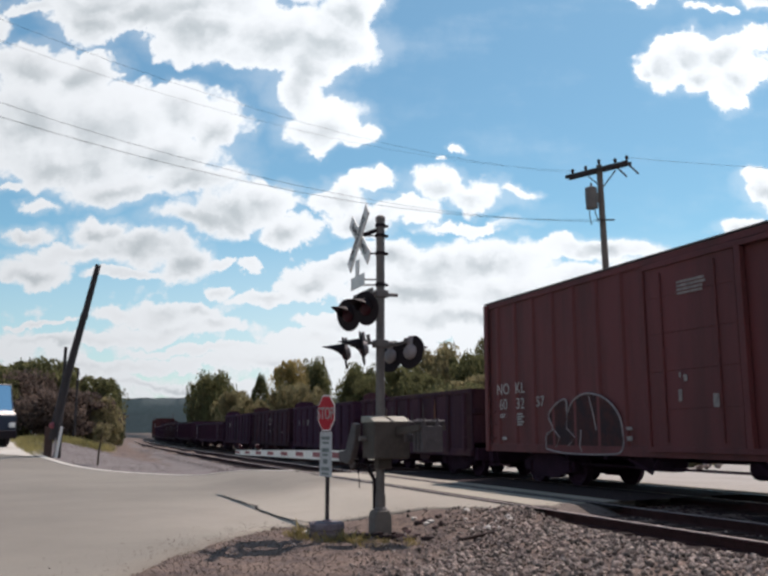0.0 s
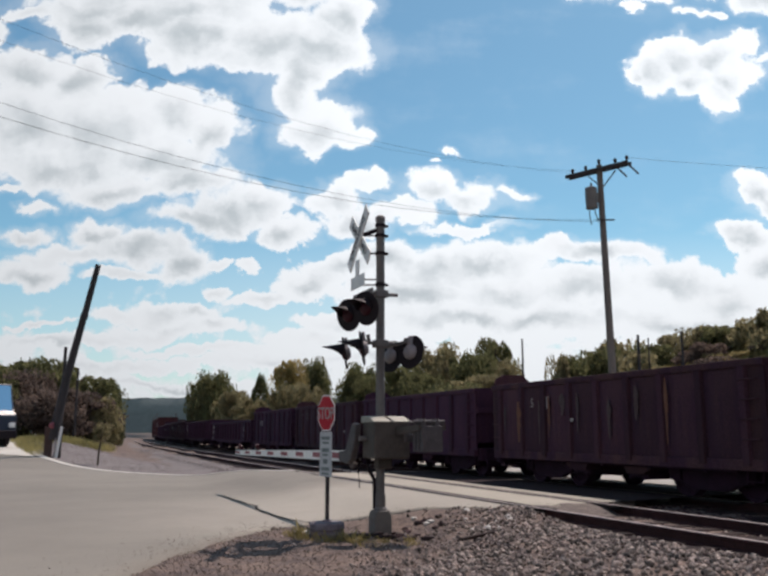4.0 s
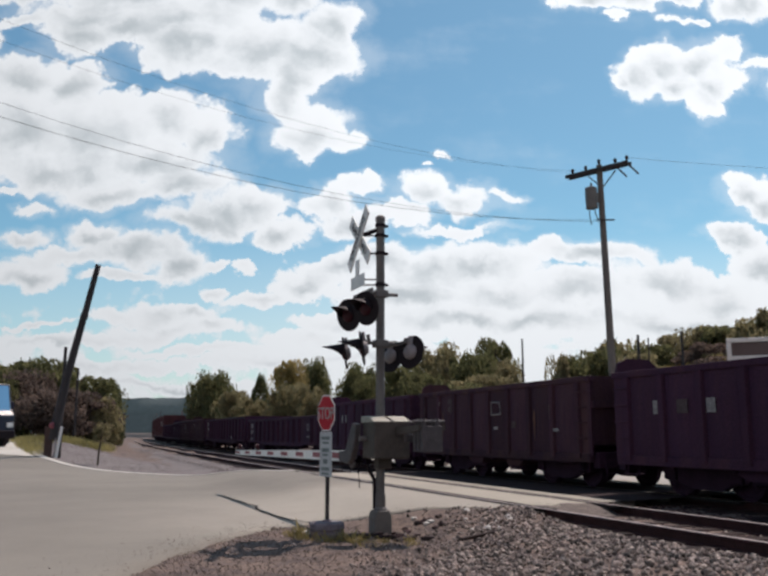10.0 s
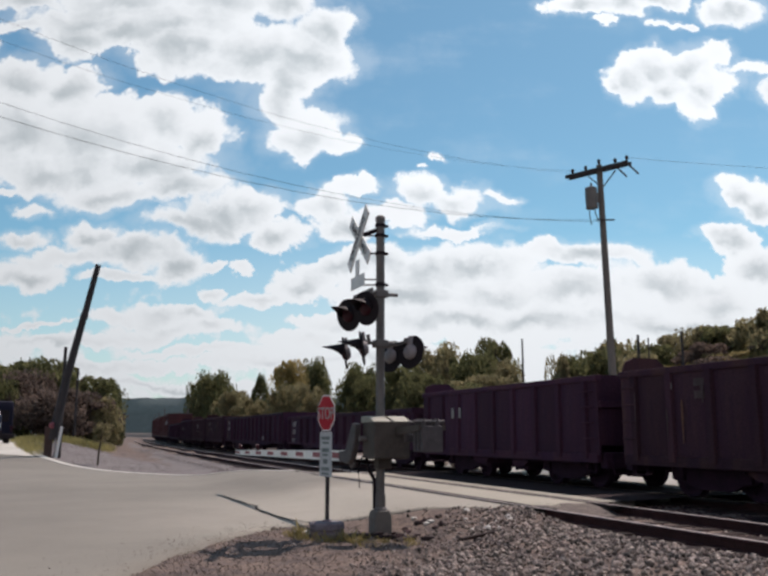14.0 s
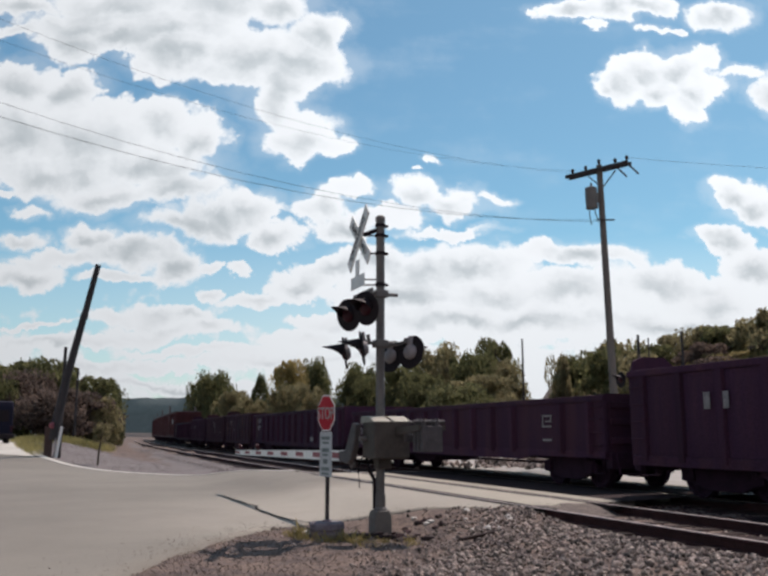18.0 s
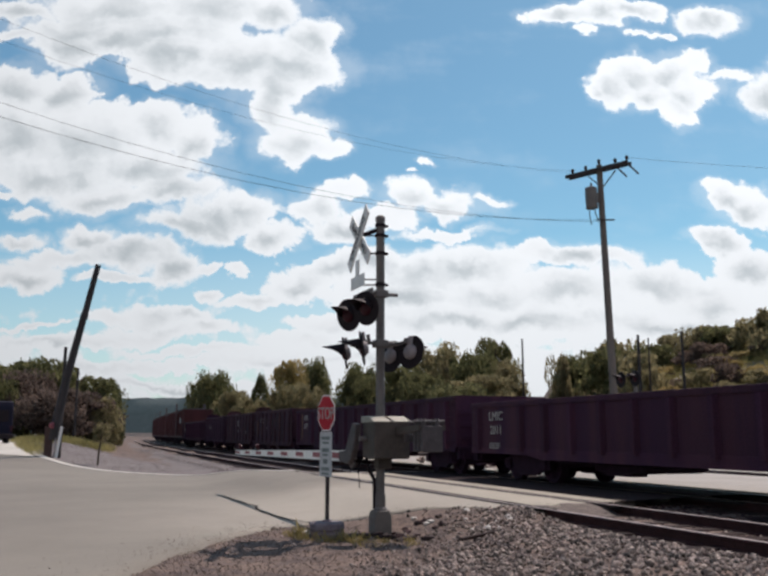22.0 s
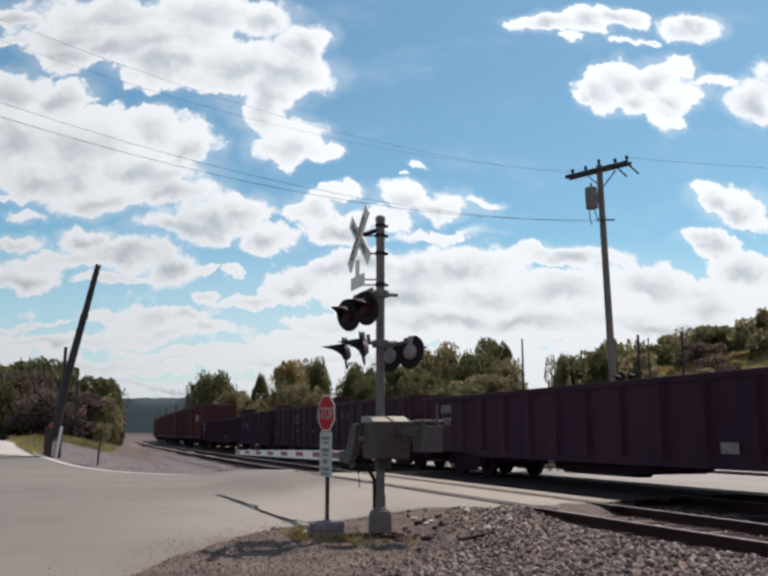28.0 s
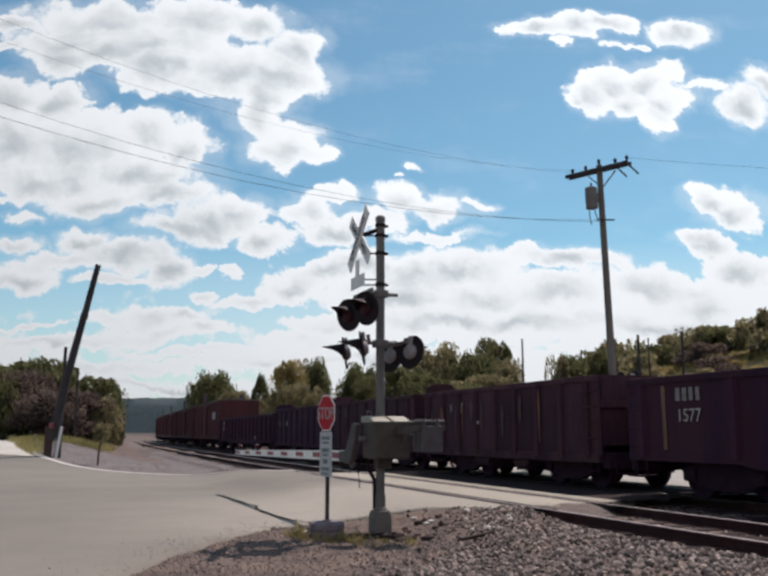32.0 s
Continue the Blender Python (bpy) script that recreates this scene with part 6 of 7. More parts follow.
def cloud_material():
    m = bpy.data.materials.new("drifting_cumulus")
    m.use_nodes = True
    nt = m.node_tree
    n, l = nt.nodes, nt.links
    n.remove(n["Principled BSDF"])

    def math_node(op, a, b=None, clamp=False):
        x = n.new("ShaderNodeMath")
        x.operation, x.use_clamp = op, clamp
        for i, v in enumerate((a, b)):
            if v is None:
                continue
            if isinstance(v, (int, float)):
                x.inputs[i].default_value = v
            else:
                l.new(v, x.inputs[i])
        return x.outputs[0]

    tc = n.new("ShaderNodeTexCoord")
    sep = n.new("ShaderNodeSeparateXYZ")
    l.new(tc.outputs["Object"], sep.inputs[0])
    u = math_node("DIVIDE", sep.outputs[0], sep.outputs[1])
    w = math_node("DIVIDE", CLOUD_H, sep.outputs[1])
    com = n.new("ShaderNodeCombineXYZ")
    l.new(u, com.inputs[0])
    l.new(w, com.inputs[1])
    # ragged outlines: the place is shaken before the shapes are read
    wob = n.new("ShaderNodeTexNoise")
    wob.inputs["Scale"].default_value, wob.inputs["Detail"].default_value, wob.inputs["Roughness"].default_value = 12.0, 6, 0.62
    l.new(com.outputs[0], wob.inputs["Vector"])
    sub = n.new("ShaderNodeVectorMath")
    sub.operation = "SUBTRACT"
    l.new(wob.outputs["Color"], sub.inputs[0])
    sub.inputs[1].default_value = (0.5, 0.5, 0.5)
    scl = n.new("ShaderNodeVectorMath")
    scl.operation = "SCALE"
    l.new(sub.outputs[0], scl.inputs[0])
    scl.inputs["Scale"].default_value = 0.075
    shaken = n.new("ShaderNodeVectorMath")
    shaken.operation = "ADD"
    l.new(com.outputs[0], shaken.inputs[0])
    l.new(scl.outputs[0], shaken.inputs[1])
    tilt, f = radians(9.78), 1723.0
    total, over = None, None
    for cx, cy, rx, ry in (*CLOUDS_OVER, *CLOUDS_A, *CLOUDS_B, *CLOUDS_C, *CLOUDS_D, *CLOUDS_E, *CLOUDS_F, *CLOUDS_G, *CLOUDS_H):
        a, b = (cx - 784) / f, (588 - cy) / f
        depth = math.cos(tilt) - b * math.sin(tilt)
        mp = n.new("ShaderNodeMapping")
        mp.vector_type = "TEXTURE"
        mp.inputs["Location"].default_value = (a / depth, (math.sin(tilt) + b * math.cos(tilt)) / depth, 0)
        mp.inputs["Scale"].default_value = (1.45 * rx / f / depth, 1.45 * ry / f / depth, 1)
        l.new(shaken.outputs[0], mp.inputs["Vector"])
        g = n.new("ShaderNodeTexGradient")
        g.gradient_type = "SPHERICAL"
        l.new(mp.outputs[0], g.inputs[0])
        total = g.outputs["Fac"] if total is None else math_node("MAXIMUM", total, g.outputs["Fac"])
        if rx < 50 or ry < 26:
            continue
        # the same billow lower down: what lies under its thick middle is in its shade
        mp = n.new("ShaderNodeMapping")
        mp.vector_type = "TEXTURE"
        mp.inputs["Location"].default_value = (a / depth - 0.006, (math.sin(tilt) + b * math.cos(tilt)) / depth - 0.30 * ry / f, 0)
        mp.inputs["Scale"].default_value = (1.15 * rx / f / depth, 1.1 * ry / f / depth, 1)
        l.new(shaken.outputs[0], mp.inputs["Vector"])
        g = n.new("ShaderNodeTexGradient")
        g.gradient_type = "SPHERICAL"
        l.new(mp.outputs[0], g.inputs[0])
        over = g.outputs["Fac"] if over is None else math_node("MAXIMUM", over, g.outputs["Fac"])
    fine = n.new("ShaderNodeTexNoise")
    fine.inputs["Scale"].default_value, fine.inputs["Detail"].default_value, fine.inputs["Roughness"].default_value = 17.0, 9, 0.66
    l.new(com.outputs[0], fine.inputs["Vector"])
    wisps = n.new("ShaderNodeTexNoise")
    wisps.inputs["Scale"].default_value, wisps.inputs["Detail"].default_value = 5.0, 7
    st = n.new("ShaderNodeMapping")
    st.inputs["Scale"].default_value = (1, 3.2, 1)
    l.new(com.outputs[0], st.inputs["Vector"])
    l.new(st.outputs[0], wisps.inputs["Vector"])
    puff = n.new("ShaderNodeTexVoronoi")
    puff.feature = "SMOOTH_F1"
    puff.inputs["Scale"].default_value, puff.inputs["Smoothness"].default_value, puff.inputs["Detail"].default_value = 24.0, 0.6, 2.0
    l.new(shaken.outputs[0], puff.inputs["Vector"])
    billow = math_node("MULTIPLY", math_node("SUBTRACT", 0.40, puff.outputs["Distance"]), 0.38)
    edge = math_node("ADD", math_node("MULTIPLY", math_node("SUBTRACT", fine.outputs[0], 0.5), 0.60), billow)
    haze = n.new("ShaderNodeMapRange")
    haze.inputs["From Min"].default_value, haze.inputs["From Max"].default_value = 0.25, 0.085
    haze.inputs["To Min"].default_value, haze.inputs["To Max"].default_value = 0.0, 0.62
    l.new(w, haze.inputs["Value"])
    side = n.new("ShaderNodeMapRange")
    side.inputs["From Min"].default_value, side.inputs["From Max"].default_value = -0.35, 0.05
    side.inputs["To Min"].default_value, side.inputs["To Max"].default_value = 0.66, 1.0
    l.new(u, side.inputs["Value"])
    hazy = math_node("MULTIPLY", haze.outputs[0], side.outputs[0])
    thin = math_node("MULTIPLY", math_node("SUBTRACT", wisps.outputs[0], 0.5), 0.8)
    low = math_node("ADD", hazy, math_node("MULTIPLY", thin, math_node("ADD", math_node("MULTIPLY", hazy, 2.2), 0.12)))
    field = math_node("ADD", math_node("ADD", total, edge), low)
    ramp = n.new("ShaderNodeMapRange")
    ramp.interpolation_type = "SMOOTHSTEP"
    ramp.inputs["From Min"].default_value, ramp.inputs["From Max"].default_value = 0.0, 0.20
    # crisp in places, fraying out in others
    fray = n.new("ShaderNodeTexNoise")
    fray.inputs["Scale"].default_value, fray.inputs["Detail"].default_value = 3.3, 1
    l.new(com.outputs[0], fray.inputs["Vector"])
    soft = n.new("ShaderNodeMapRange")
    soft.inputs["From Min"].default_value, soft.inputs["From Max"].default_value = 0.42, 0.62
    soft.inputs["To Min"].default_value, soft.inputs["To Max"].default_value = 0.8, 1.75
    l.new(fray.outputs[0], soft.inputs["Value"])
    l.new(math_node("DIVIDE", math_node("SUBTRACT", field, 0.07), soft.outputs[0]), ramp.inputs["Value"])
    # grey bellies
    belly = n.new("ShaderNodeTexNoise")
    belly.inputs["Scale"].default_value, belly.inputs["Detail"].default_value = 5.0, 3
    mp2 = n.new("ShaderNodeMapping")
    mp2.inputs["Scale"].default_value, mp2.inputs["Location"].default_value = (1, 2.2, 1), (3.1, 0.4, 0)
    l.new(shaken.outputs[0], mp2.inputs["Vector"])
    l.new(mp2.outputs[0], belly.inputs["Vector"])
    cr = n.new("ShaderNodeValToRGB")
    cr.color_ramp.elements[0].position, cr.color_ramp.elements[0].color = 0.0, (0.94, 1.045, 1.02, 1)
    cr.color_ramp.elements[1].position, cr.color_ramp.elements[1].color = 1.0, (0.56, 0.665, 0.665, 1)
    shade = n.new("ShaderNodeMapRange")
    shade.interpolation_type = "SMOOTHSTEP"
    shade.inputs["From Min"].default_value, shade.inputs["From Max"].default_value = 0.08, 1.05
    l.new(math_node("ADD", over, math_node("ADD", math_node("MULTIPLY", math_node("SUBTRACT", belly.outputs[0], 0.50), 1.6), math_node("MULTIPLY", math_node("SUBTRACT", fine.outputs[0], 0.5), 0.35))), shade.inputs["Value"])
    streaks = n.new("ShaderNodeMapRange")
    streaks.interpolation_type = "SMOOTHSTEP"
    streaks.inputs["From Min"].default_value, streaks.inputs["From Max"].default_value = 0.44, 0.66
    l.new(wisps.outputs[0], streaks.inputs["Value"])
    l.new(math_node("MAXIMUM", shade.outputs[0], math_node("MULTIPLY", streaks.outputs[0], math_node("MULTIPLY", hazy, 2.2))), cr.inputs[0])
    em, tr, mx = n.new("ShaderNodeEmission"), n.new("ShaderNodeBsdfTransparent"), n.new("ShaderNodeMixShader")
    em.inputs["Strength"].default_value = 0.90
    core = n.new("ShaderNodeMapRange")
    core.interpolation_type = "SMOOTHSTEP"
    core.inputs["From Min"].default_value, core.inputs["From Max"].default_value = 0.10, 0.85
    l.new(math_node("ADD", total, edge), core.inputs["Value"])
    white = n.new("ShaderNodeMix")
    white.data_type = "RGBA"
    white.inputs["A"].default_value = (0.975, 1.09, 1.065, 1)
    l.new(core.outputs[0], white.inputs["Factor"])
    l.new(cr.outputs[0], white.inputs["B"])
    l.new(white.outputs["Result"], em.inputs["Color"])
    dim = n.new("ShaderNodeMapRange")
    dim.inputs["From Min"].default_value, dim.inputs["From Max"].default_value = 0.04, 0.34
    dim.inputs["To Min"].default_value, dim.inputs["To Max"].default_value = 0.80, 1.02
    l.new(w, dim.inputs["Value"])
    # brighter towards the sun
    sunward = n.new("ShaderNodeMapRange")
    sunward.inputs["From Min"].default_value, sunward.inputs["From Max"].default_value = -0.5, 0.05
    sunward.inputs["To Min"].default_value, sunward.inputs["To Max"].default_value = 0.79, 1.03
    l.new(u, sunward.inputs["Value"])
    l.new(math_node("MULTIPLY", dim.outputs[0], sunward.outputs[0]), em.inputs["Strength"])
    veil = n.new("ShaderNodeMapRange")
    veil.interpolation_type = "SMOOTHSTEP"
    veil.inputs["From Min"].default_value, veil.inputs["From Max"].default_value = -0.02, 0.42
    veil.inputs["To Max"].default_value = 0.24
    l.new(math_node("ADD", total, math_node("ADD", thin, math_node("MULTIPLY", math_node("SUBTRACT", fine.outputs[0], 0.5), 0.4))), veil.inputs["Value"])
    l.new(math_node("MAXIMUM", math_node("MAXIMUM", ramp.outputs[0], veil.outputs[0]), math_node("MULTIPLY", hazy, 1.0, True)), mx.inputs[0])
    l.new(tr.outputs[0], mx.inputs[1])
    l.new(em.outputs[0], mx.inputs[2])
    l.new(mx.outputs[0], n["Material Output"].inputs["Surface"])
    return m


clouds = soup("backdrop_clouds", [(-3600, 240, 0), (3600, 240, 0), (3600, 4700, 0), (-3600, 4700, 0)], [(0, 1, 2, 3)], cloud_material())
tagged(clouds, "white cumulus clouds drifting over a blue sky", "clouds", kind="structure")


def fill_cloud_material():
    """Broken white cloud, unseen behind the camera, added to brighten shaded sides."""
    m = bpy.data.materials.new("broken_cloud_cover")
    m.use_nodes = True
    n, l = m.node_tree.nodes, m.node_tree.links
    n.remove(n["Principled BSDF"])
    tc, big, cover = n.new("ShaderNodeTexCoord"), n.new("ShaderNodeTexNoise"), n.new("ShaderNodeMapRange")
    big.inputs["Scale"].default_value, big.inputs["Detail"].default_value, big.inputs["Roughness"].default_value = 0.006, 6, 0.6
    l.new(tc.outputs["Object"], big.inputs["Vector"])
    cover.interpolation_type = "SMOOTHSTEP"
    cover.inputs["From Min"].default_value, cover.inputs["From Max"].default_value = 0.42, 0.54
    l.new(big.outputs[0], cover.inputs["Value"])
    em, tr, mx = n.new("ShaderNodeEmission"), n.new("ShaderNodeBsdfTransparent"), n.new("ShaderNodeMixShader")
    em.inputs["Color"].default_value, em.inputs["Strength"].default_value = (1.0, 0.965, 0.97, 1), 0.80
    l.new(cover.outputs[0], mx.inputs[0])
    l.new(tr.outputs[0], mx.inputs[1])
    l.new(em.outputs[0], mx.inputs[2])
    l.new(mx.outputs[0], n["Material Output"].inputs["Surface"])
    return m


cover = soup("backdrop_cloud_cover", [(-3600, -3600, CLOUD_H), (3600, -3600, CLOUD_H), (3600, -90, CLOUD_H), (-3600, -90, CLOUD_H)], [(0, 1, 2, 3)], fill_cloud_material())
tagged(cover, "unseen glowing broken cloud added behind the camera as fill light", "clouds", kind="structure")


# ---- trees and scrub ----
def leaf_cloud(seed, n, lobes, size, flat, small, large):
    """Leaf quads in ragged clumps filling a unit crown (radius 1 at the base height 0 to 1)."""
    g = np.random.default_rng(seed)
    ang, out = g.uniform(0, 6.283, lobes), g.uniform(0.05, 0.72, lobes) ** 0.6
    cen = np.column_stack([np.cos(ang) * out, np.sin(ang) * out, g.uniform(0.10, 0.86, lobes)])
    wide = np.sqrt(np.clip(1.0 - ((cen[:, 2] - 0.38) / 0.60) ** 2, 0.05, 1))
    cen[:, :2] *= wide[:, None]
    rad = g.uniform(small, large, lobes) * (0.6 + 0.5 * wide)
    k = g.integers(0, lobes, n)
    d = g.normal(size=(n, 3))
    d /= np.linalg.norm(d, axis=1)[:, None]
    r = rad[k] * g.uniform(0.35, 1.12, n) ** 0.5
    p = cen[k] + d * r[:, None] * np.array([1, 1, flat])
    p[:, 2] = np.clip(p[:, 2], 0.0, 1.08)
    a = g.normal(size=(n, 3))
    a /= np.linalg.norm(a, axis=1)[:, None]
    b = np.cross(a, g.normal(size=(n, 3)))
    b /= np.linalg.norm(b, axis=1)[:, None]
    s = size * g.uniform(0.5, 1.3, (n, 1))
    v = np.stack([p - a * s, p + b * s * 0.6, p + a * s, p - b * s * 0.6], axis=1).reshape(-1, 3)
    f = np.arange(n * 4).reshape(-1, 4)
    return v.tolist(), f.tolist()


CROWNS = {}


def crown_mesh(kind, material, seed):
    key = (kind, material.name, seed)
    if key not in CROWNS:
        n, lobes, size, small, large = {"tree": (13000, 70, 0.034, 0.12, 0.36), "bush": (2800, 20, 0.070, 0.20, 0.46), "pine": (4200, 40, 0.038, 0.13, 0.31)}[kind]
        v, f = leaf_cloud(seed, n, lobes, size, 0.50, small, large)
        if kind == "pine":
            v = [(x * (1.12 - z), y * (1.12 - z), z) for x, y, z in v]
        me = bpy.data.meshes.new("crown")
        me.from_pydata(v, [], f)
        me.materials.append(material)
        CROWNS[key] = me
    return CROWNS[key]


LOOKS = {M_LEAF_DARK.name: "dark green", M_LEAF_OLIVE.name: "olive green", M_LEAF_GOLD.name: "yellowing", M_LEAF_BROWN.name: "brownish"}


def tree(x, y, h, r, material, seed, kind="tree"):
    z = ground_top(x, y) - 0.05
    pine = kind == "pine"
    look_ = LOOKS[material.name]
    t = thing("tree", pose(x, y, z, 0, 0, seed * 77 % 360), (look_ + " conifer with ragged boughs behind the railway") if pine else (look_ + " broadleaf tree with an uneven crown"), "tree", "trees behind the railway")
    bm = bmesh.new()
    rr = random.Random(seed)
    tube(bm, [(0, 0, -0.3), (0.05 * h * rr.uniform(-0.5, 0.5), 0, h * 0.4), (0.04 * h * rr.uniform(-1, 1), 0.03 * h, h * 0.85)], 0.022 * h, 8, 0.006 * h)
    part("trunk", bm, M_BARK, t)
    for k in range(5):
        a, z0 = rr.uniform(0, 6.28), rr.uniform(0.22, 0.6) * h
        bm = bmesh.new()
        tube(bm, [(0, 0, z0), (math.cos(a) * r * 0.4, math.sin(a) * r * 0.4, z0 + 0.13 * h), (math.cos(a) * r * 0.75, math.sin(a) * r * 0.75, z0 + 0.24 * h)], 0.010 * h, 5, 0.003 * h)
        part("limb", bm, M_BARK, t)
    c = new("crown", crown_mesh(kind, material, seed % 3))
    c.parent = t
    base = 0.06 * h
    c.matrix_basis = Matrix.LocRotScale((0, 0, base), Euler((0, 0, rr.uniform(0, 6.28))), (r, r, h - base))


def bush(x, y, h, r, material, seed):
    t = thing("bush", pose(x, y, ground_top(x, y) - 0.1, 0, 0, seed * 53 % 360), LOOKS[material.name] + " scrubby bush on the slope", "bush", "bushes on the slope")
    c = new("foliage", crown_mesh("bush", material, seed % 3))
    c.parent = t
    c.matrix_basis = Matrix.LocRotScale((0, 0, 0), None, (r, r, h))


def sapling():
    x, y = -13.3, 40.0
    t = thing("sapling", pose(x, y, ground_top(x, y) - 0.03), "thin young sapling with a small leafy top in gravel", "sapling")
    bm = bmesh.new()
    tube(bm, [(0, 0, -0.1), (0.03, 0, 0.7), (0.12, 0, 1.45)], 0.06, 8, 0.035)
    part("trunk", bm, M_BARK, t)
    c = new("crown", crown_mesh("bush", M_LEAF_OLIVE, 1))
    c.parent = t
    c.matrix_basis = Matrix.LocRotScale((0.1, 0, 1.1), None, (0.42, 0.42, 0.9))


sapling()


def from_view(px, py, y):
    """x and z of what stands y metres out along a sight line."""
    tilt, f = radians(9.78), 1723.0
    a, b = (px - 784) / f, (588 - py) / f
    depth = math.cos(tilt) - b * math.sin(tilt)
    return a / depth * y, 1.2 + (math.sin(tilt) + b * math.cos(tilt)) / depth * y


TREES_LEFT = [(20, 738, 60, 86), (92, 733, 62, 84), (60, 760, 50, 80), (146, 768, 36, 90), (197, 764, 42, 84), (240, 780, 22, 86), (120, 790, 60, 76), (175, 800, 50, 78), (212, 815, 26, 78), (236, 838, 16, 92), (5, 770, 40, 78)]
TREES_MID = [(440, 762, 48, 92), (403, 782, 30, 88), (480, 795, 35, 84), (534, 762, 40, 100), (515, 810, 30, 84), (594, 731, 30, 84), (645, 738, 28, 90), (630, 782, 32, 78), (586, 782, 30, 80), (733, 748, 36, 84), (765, 765, 40, 80)]
TREES_NEAR = [(830, 742, 48, 78), (900, 710, 48, 80), (955, 722, 50, 72), (1003, 688, 38, 78), (1034, 740, 32, 74), (870, 760, 45, 70), (985, 760, 60, 66), (940, 790, 60, 60)]
MATS_LEFT = (M_LEAF_DARK, M_LEAF_DARK, M_LEAF_BROWN, M_LEAF_BROWN, M_LEAF_DARK, M_LEAF_DARK, M_LEAF_BROWN, M_LEAF_BROWN, M_LEAF_OLIVE, M_LEAF_OLIVE, M_LEAF_DARK)
MATS_MID = (M_LEAF_DARK, M_LEAF_DARK, M_LEAF_OLIVE, M_LEAF_DARK, M_LEAF_OLIVE, M_LEAF_GOLD, M_LEAF_DARK, M_LEAF_OLIVE, M_LEAF_OLIVE, M_LEAF_DARK, M_LEAF_DARK)
MATS_NEAR = (M_LEAF_DARK, M_LEAF_OLIVE, M_LEAF_DARK, M_LEAF_DARK, M_LEAF_OLIVE, M_LEAF_DARK, M_LEAF_OLIVE, M_LEAF_DARK)
k = 0
for rows, mats in ((TREES_LEFT, MATS_LEFT), (TREES_MID, MATS_MID), (TREES_NEAR, MATS_NEAR)):
    for i, (px, py, half, y) in enumerate(rows):
        r = half / 1723 * y * 1.5
        x, z = from_view(px, py, y)
        while rows is not TREES_LEFT and beyond(x, y)[0] < GAP + 2.6 + r:
            y += 1.0
            x, z = from_view(px, py, y)
        k += 1
        tree(x, y, 1.05 * (z - ground_z(x, y)), r, mats[i % len(mats)], k, "pine" if (px, half) in ((534, 40), (240, 22)) else "tree")
rr = random.Random(4)
SKYLINE = [(1140, 742, 22, 58), (1172, 740, 28, 60), (1205, 738, 36, 62), (1262, 703, 44, 60), (1325, 712, 40, 58), (1385, 690, 36, 60), (1430, 672, 40, 58), (1480, 672, 42, 56), (1530, 660, 36, 54), (1562, 640, 30, 50), (1230, 730, 40, 56), (1300, 735, 40, 52)]
for i, (px, py, half, y) in enumerate(SKYLINE):
    x, z = from_view(px, py, y)
    bush(x, y, max(1.2, 1.25 * (z - ground_z(x, y))), half / 1723 * y * 1.3, (M_LEAF_OLIVE, M_LEAF_DARK, M_LEAF_OLIVE)[i % 3], i)
for i in range(64):
    y = rr.uniform(34, 60)
    x = y * rr.uniform(0.20, 0.52)
    bush(x, y, rr.uniform(0.7, 1.7), rr.uniform(0.7, 1.5), rr.choice((M_LEAF_OLIVE, M_LEAF_OLIVE, M_LEAF_GOLD, M_LEAF_BROWN, M_LEAF_GOLD)), i)
for i in range(190):
    # low scrub in loose rows up the slope
    y = rr.uniform(36, 60)
    x = y * rr.uniform(0.19, 0.50)
    bush(x, y, rr.uniform(0.35, 0.9), rr.uniform(0.4, 0.95), rr.choice((M_LEAF_OLIVE, M_LEAF_GOLD, M_LEAF_BROWN, M_LEAF_DARK, M_LEAF_GOLD)), i)
for i in range(60):
    y = rr.uniform(66, 84)
    x = y * rr.uniform(-0.50, -0.27)
    if not in_road(x, y) and beyond(x, y)[0] < -13:
        bush(x, y, rr.uniform(0.5, 1.3), rr.uniform(0.8, 1.7), rr.choice((M_LEAF_OLIVE, M_LEAF_OLIVE, M_LEAF_GOLD)), i)
for px, py, y, r in ((1066, 692, 70, 0.10), (1302, 684, 50, 0.12), (1323, 690, 50, 0.06), (1391, 677, 47, 0.10), (160, 752, 70, 0.12)):
    x, z = from_view(px, py, y)
    far_pole(x, y, z - ground_z(x, y), r)


def tufts(name, spots, label, material, blades=14):
    """Joined grass blades; spots of x, y, height, radius."""
    g = random.Random(8)
    v, f = [], []
    for x, y, h, r in spots:
        z = ground_top(x, y)
        for _ in range(blades):
            a, d = g.uniform(0, 6.28), g.uniform(0, r)
            bx, by, lean = x + math.cos(a) * d, y + math.sin(a) * d, g.uniform(0.1, 0.7) * h
            hh, w = h * g.uniform(0.5, 1.1), 0.004 + 0.010 * h
            tx, ty = bx + math.cos(a) * lean, by + math.sin(a) * lean
            i = len(v)
            v += [(bx - w * math.sin(a), by + w * math.cos(a), z - 0.02), (bx + w * math.sin(a), by - w * math.cos(a), z - 0.02), ((bx + tx) / 2 + w * 0.7, (by + ty) / 2, z + hh * 0.65), (tx, ty, z + hh)]
            f += [(i, i + 1, i + 2), (i, i + 2, i + 3)]
    return tagged(soup(name, v, f, material), label, "grass", kind="stuff")


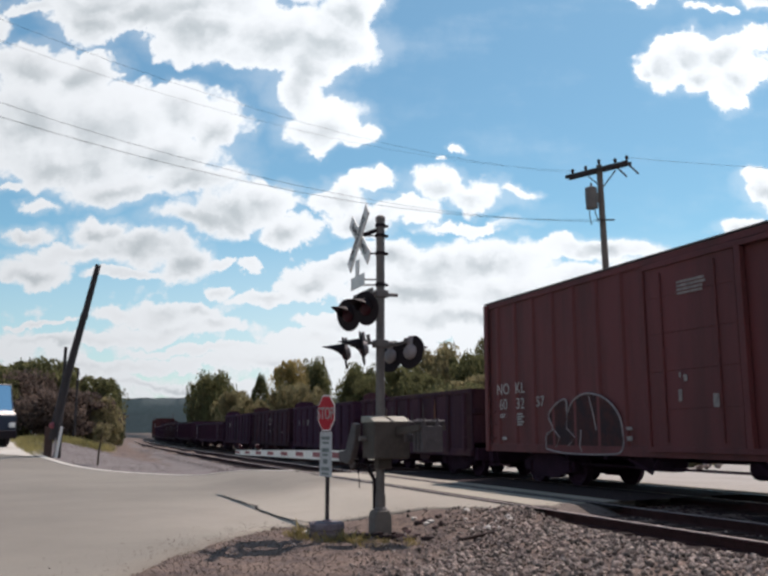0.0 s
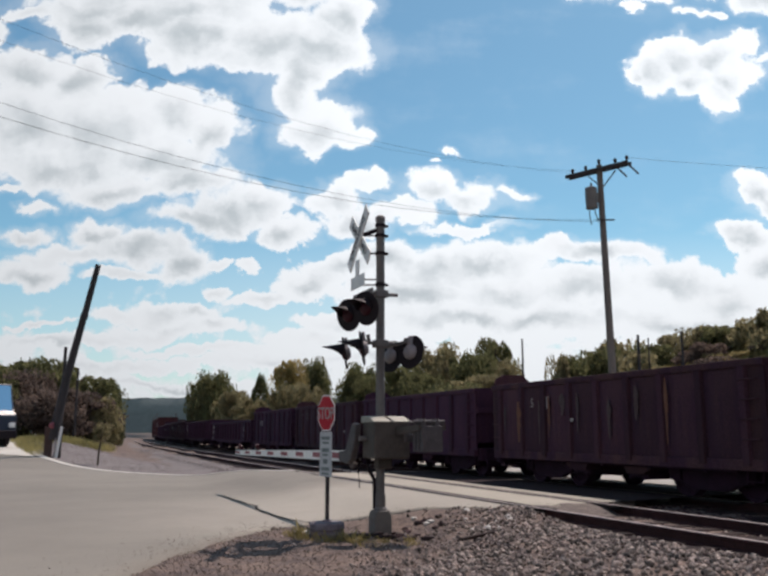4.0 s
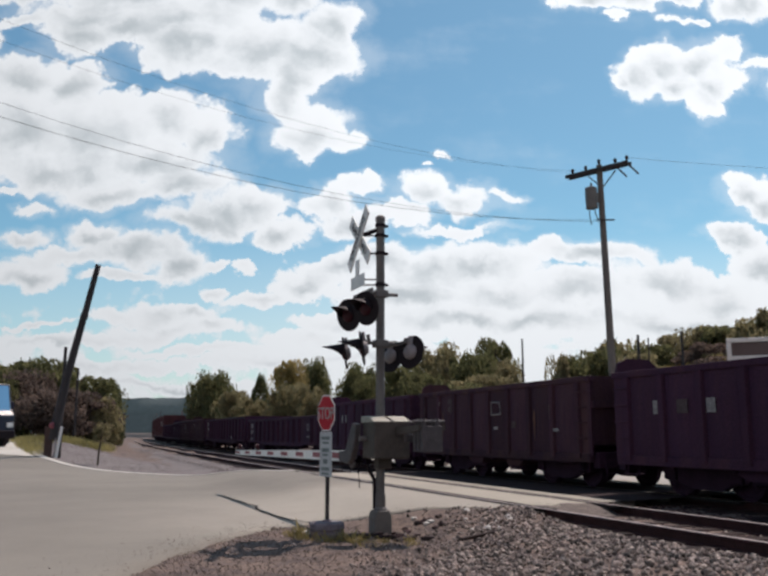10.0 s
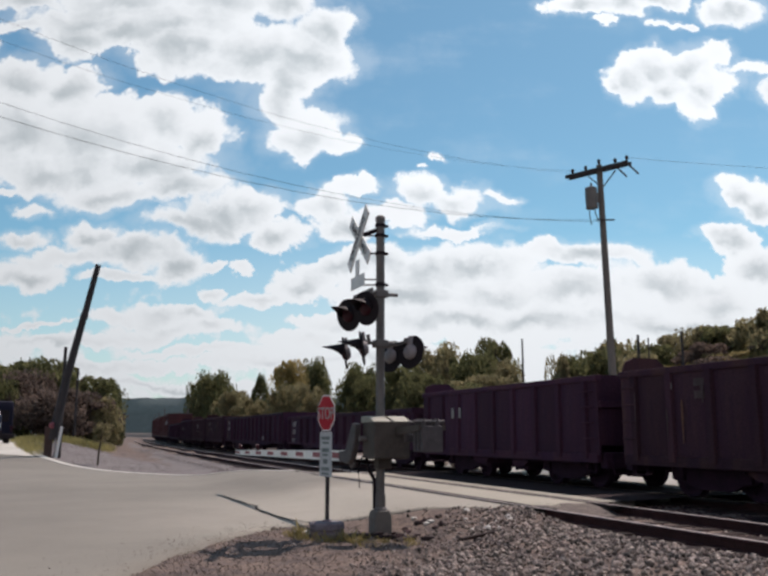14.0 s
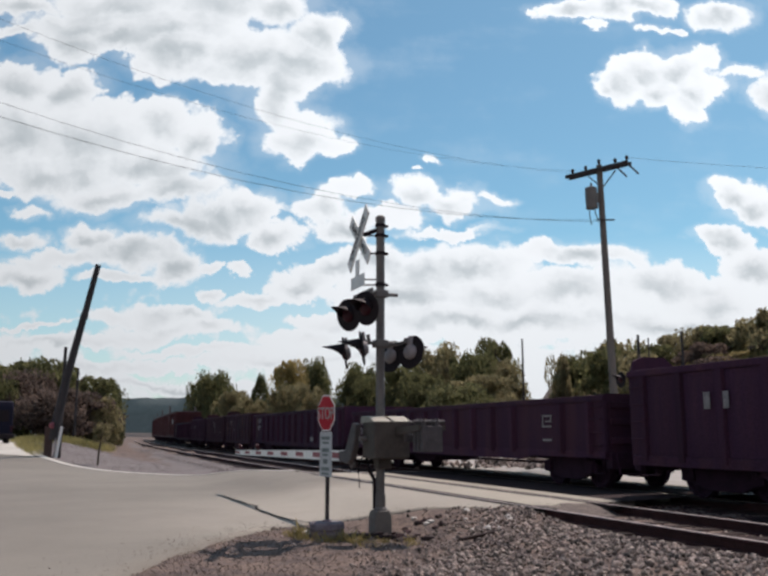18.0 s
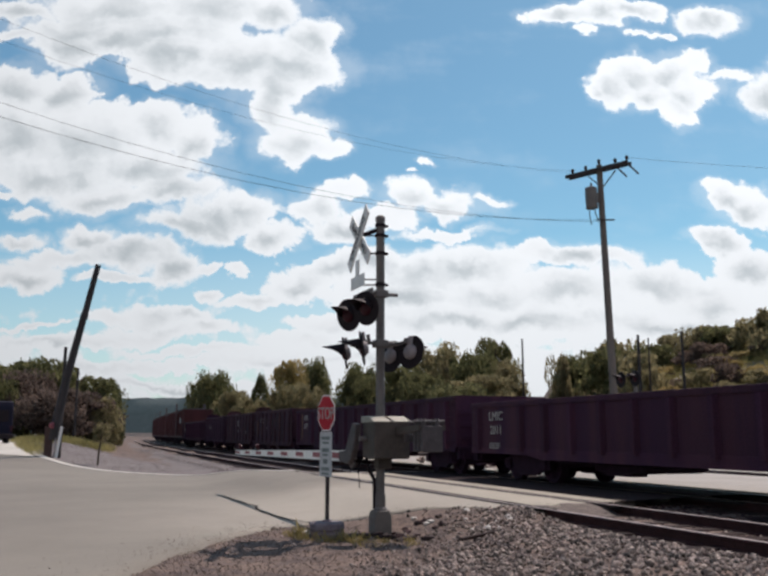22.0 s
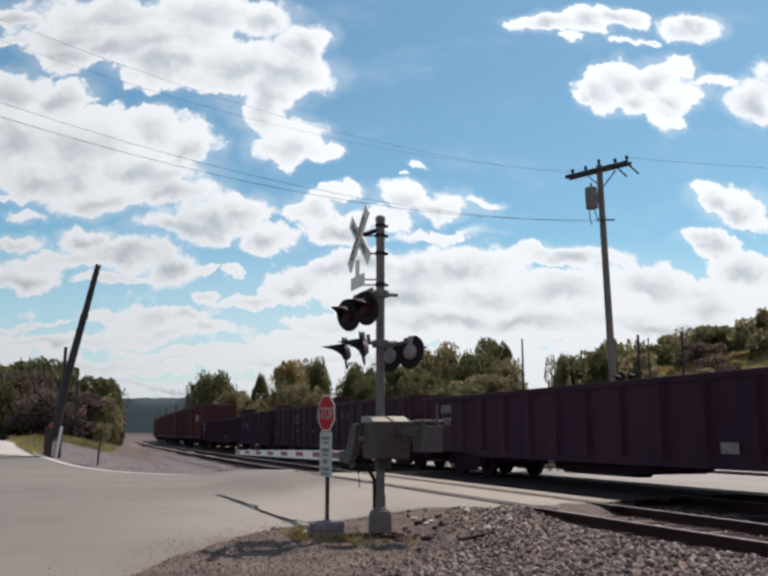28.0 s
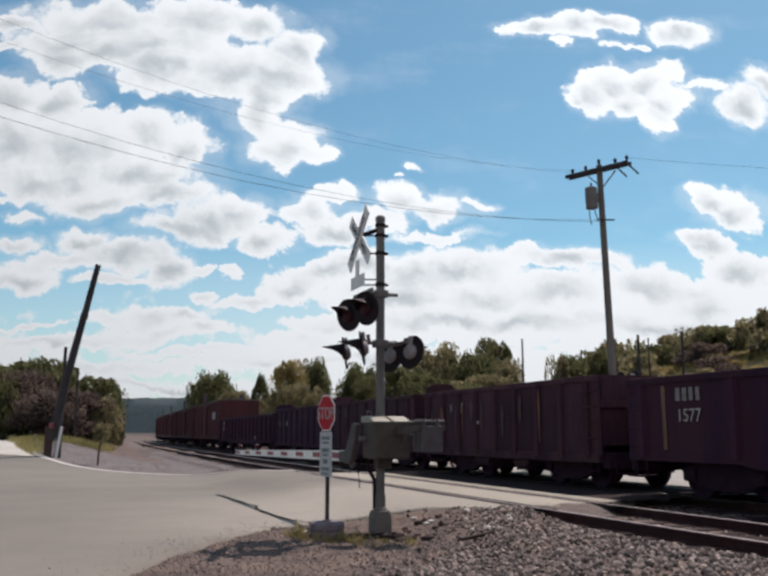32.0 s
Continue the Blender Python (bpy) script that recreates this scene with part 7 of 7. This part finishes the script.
spots = []
while len(spots) < 300:
    px, y = rr.uniform(30, 140) if rr.random() < 0.6 else rr.uniform(140, 270), rr.uniform(36, 70)
    x = (px - 784) / 1723 * y
    q, s = beyond(x, y)
    if (px < 100 and y < 50 or y > 60) and q < -5 and not in_road(x, y):
        spots.append((x, y, rr.uniform(0.15, 0.6), 0.5))
for _ in range(220):
    # a strip of lawn under the trees
    y = rr.uniform(56, 70)
    x = y * rr.uniform(-0.47, -0.385)
    if not in_road(x, y):
        spots.append((x, y, rr.uniform(0.2, 0.5), 0.7))
tufts("roadside_grass", spots, "dry yellow-green grass along the road edge", M_GRASS, 26)
spots = [(-0.85 + rr.uniform(-0.35, 0.55), 12.9 + rr.uniform(-0.6, 0.1), rr.uniform(0.06, 0.17), 0.10) for _ in range(16)]
spots += [(-1.15 + rr.uniform(-0.25, 0.3), 13.1 + rr.uniform(-0.4, 0.3), rr.uniform(0.10, 0.28), 0.08) for _ in range(9)]
spots += [(rr.uniform(-0.7, 0.5), rr.uniform(11.9, 12.9), rr.uniform(0.04, 0.13), 0.10) for _ in range(22)]
tufts("weeds", spots, "dry yellow weeds round the sign base", M_STEMS, 12)
spots = []
while len(spots) < 3600:
    y = rr.uniform(30, 60)
    x = y * rr.uniform(0.16, 0.52)
    q, s = beyond(x, y)
    if not in_road(x, y) and (q > 19 or s > 38):
        spots.append((x, y, rr.uniform(0.15, 0.45), 0.6))
tufts("slope_grass", spots, "olive and straw coloured rough grass on the slope", M_GRASS, 20)

# wooded ridge far away, distance haze mixed into its colour
ridge_v, ridge_f = [], []
g = np.linspace(-1400, 900, 300)
for i, x in enumerate(g):
    h = 62 + 9 * noise.noise((x * 0.004, 0, 1)) + 2.5 * noise.noise((x * 0.05, 3, 1)) + 1.2 * noise.noise((x * 0.2, 3, 1))
    ridge_v += [(x, 1500, -3), (x, 1510, h * 0.55), (x, 1519, h), (x, 1900, h - 10)]
ridge_f = [(i * 4 + j, i * 4 + 4 + j, i * 4 + 5 + j, i * 4 + 1 + j) for i in range(299) for j in range(3)]
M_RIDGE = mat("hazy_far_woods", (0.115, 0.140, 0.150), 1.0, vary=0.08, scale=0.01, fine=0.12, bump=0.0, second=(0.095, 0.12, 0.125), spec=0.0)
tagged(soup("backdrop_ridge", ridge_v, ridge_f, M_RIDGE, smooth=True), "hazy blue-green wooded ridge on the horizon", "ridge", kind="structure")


def motions():
    for car, mid in CONSIST:
        walk(car, [(t, on_rails(mid - run(t))) for t in (0, 0.5, 1, 1.5, 2, 3, *range(4, 33, 2))])
        if mid > 105:
            continue
        for o in car.children:
            if o.name.startswith("wheel_set"):
                x = o.location.x
                walk(o, [(0.2 * k, pose(x, 0, WHEEL_R, 0, math.degrees(run(0.2 * k) / WHEEL_R), 0)) for k in range(161)])
    walk(clouds, [(t, pose(-0.15 * CLOUD_H * t / 32, 0.20 * CLOUD_H * t / 32, CLOUD_H)) for t in range(0, 33, 4)])
    walk(cover, [(t, pose(-0.15 * CLOUD_H * t / 32, 0.20 * CLOUD_H * t / 32, 0)) for t in range(0, 33, 8)])
    walk(truck, TRUCK_ROWS)
    walk(van, VAN_ROWS)
    walk(haul, HAUL_ROWS)


motions()
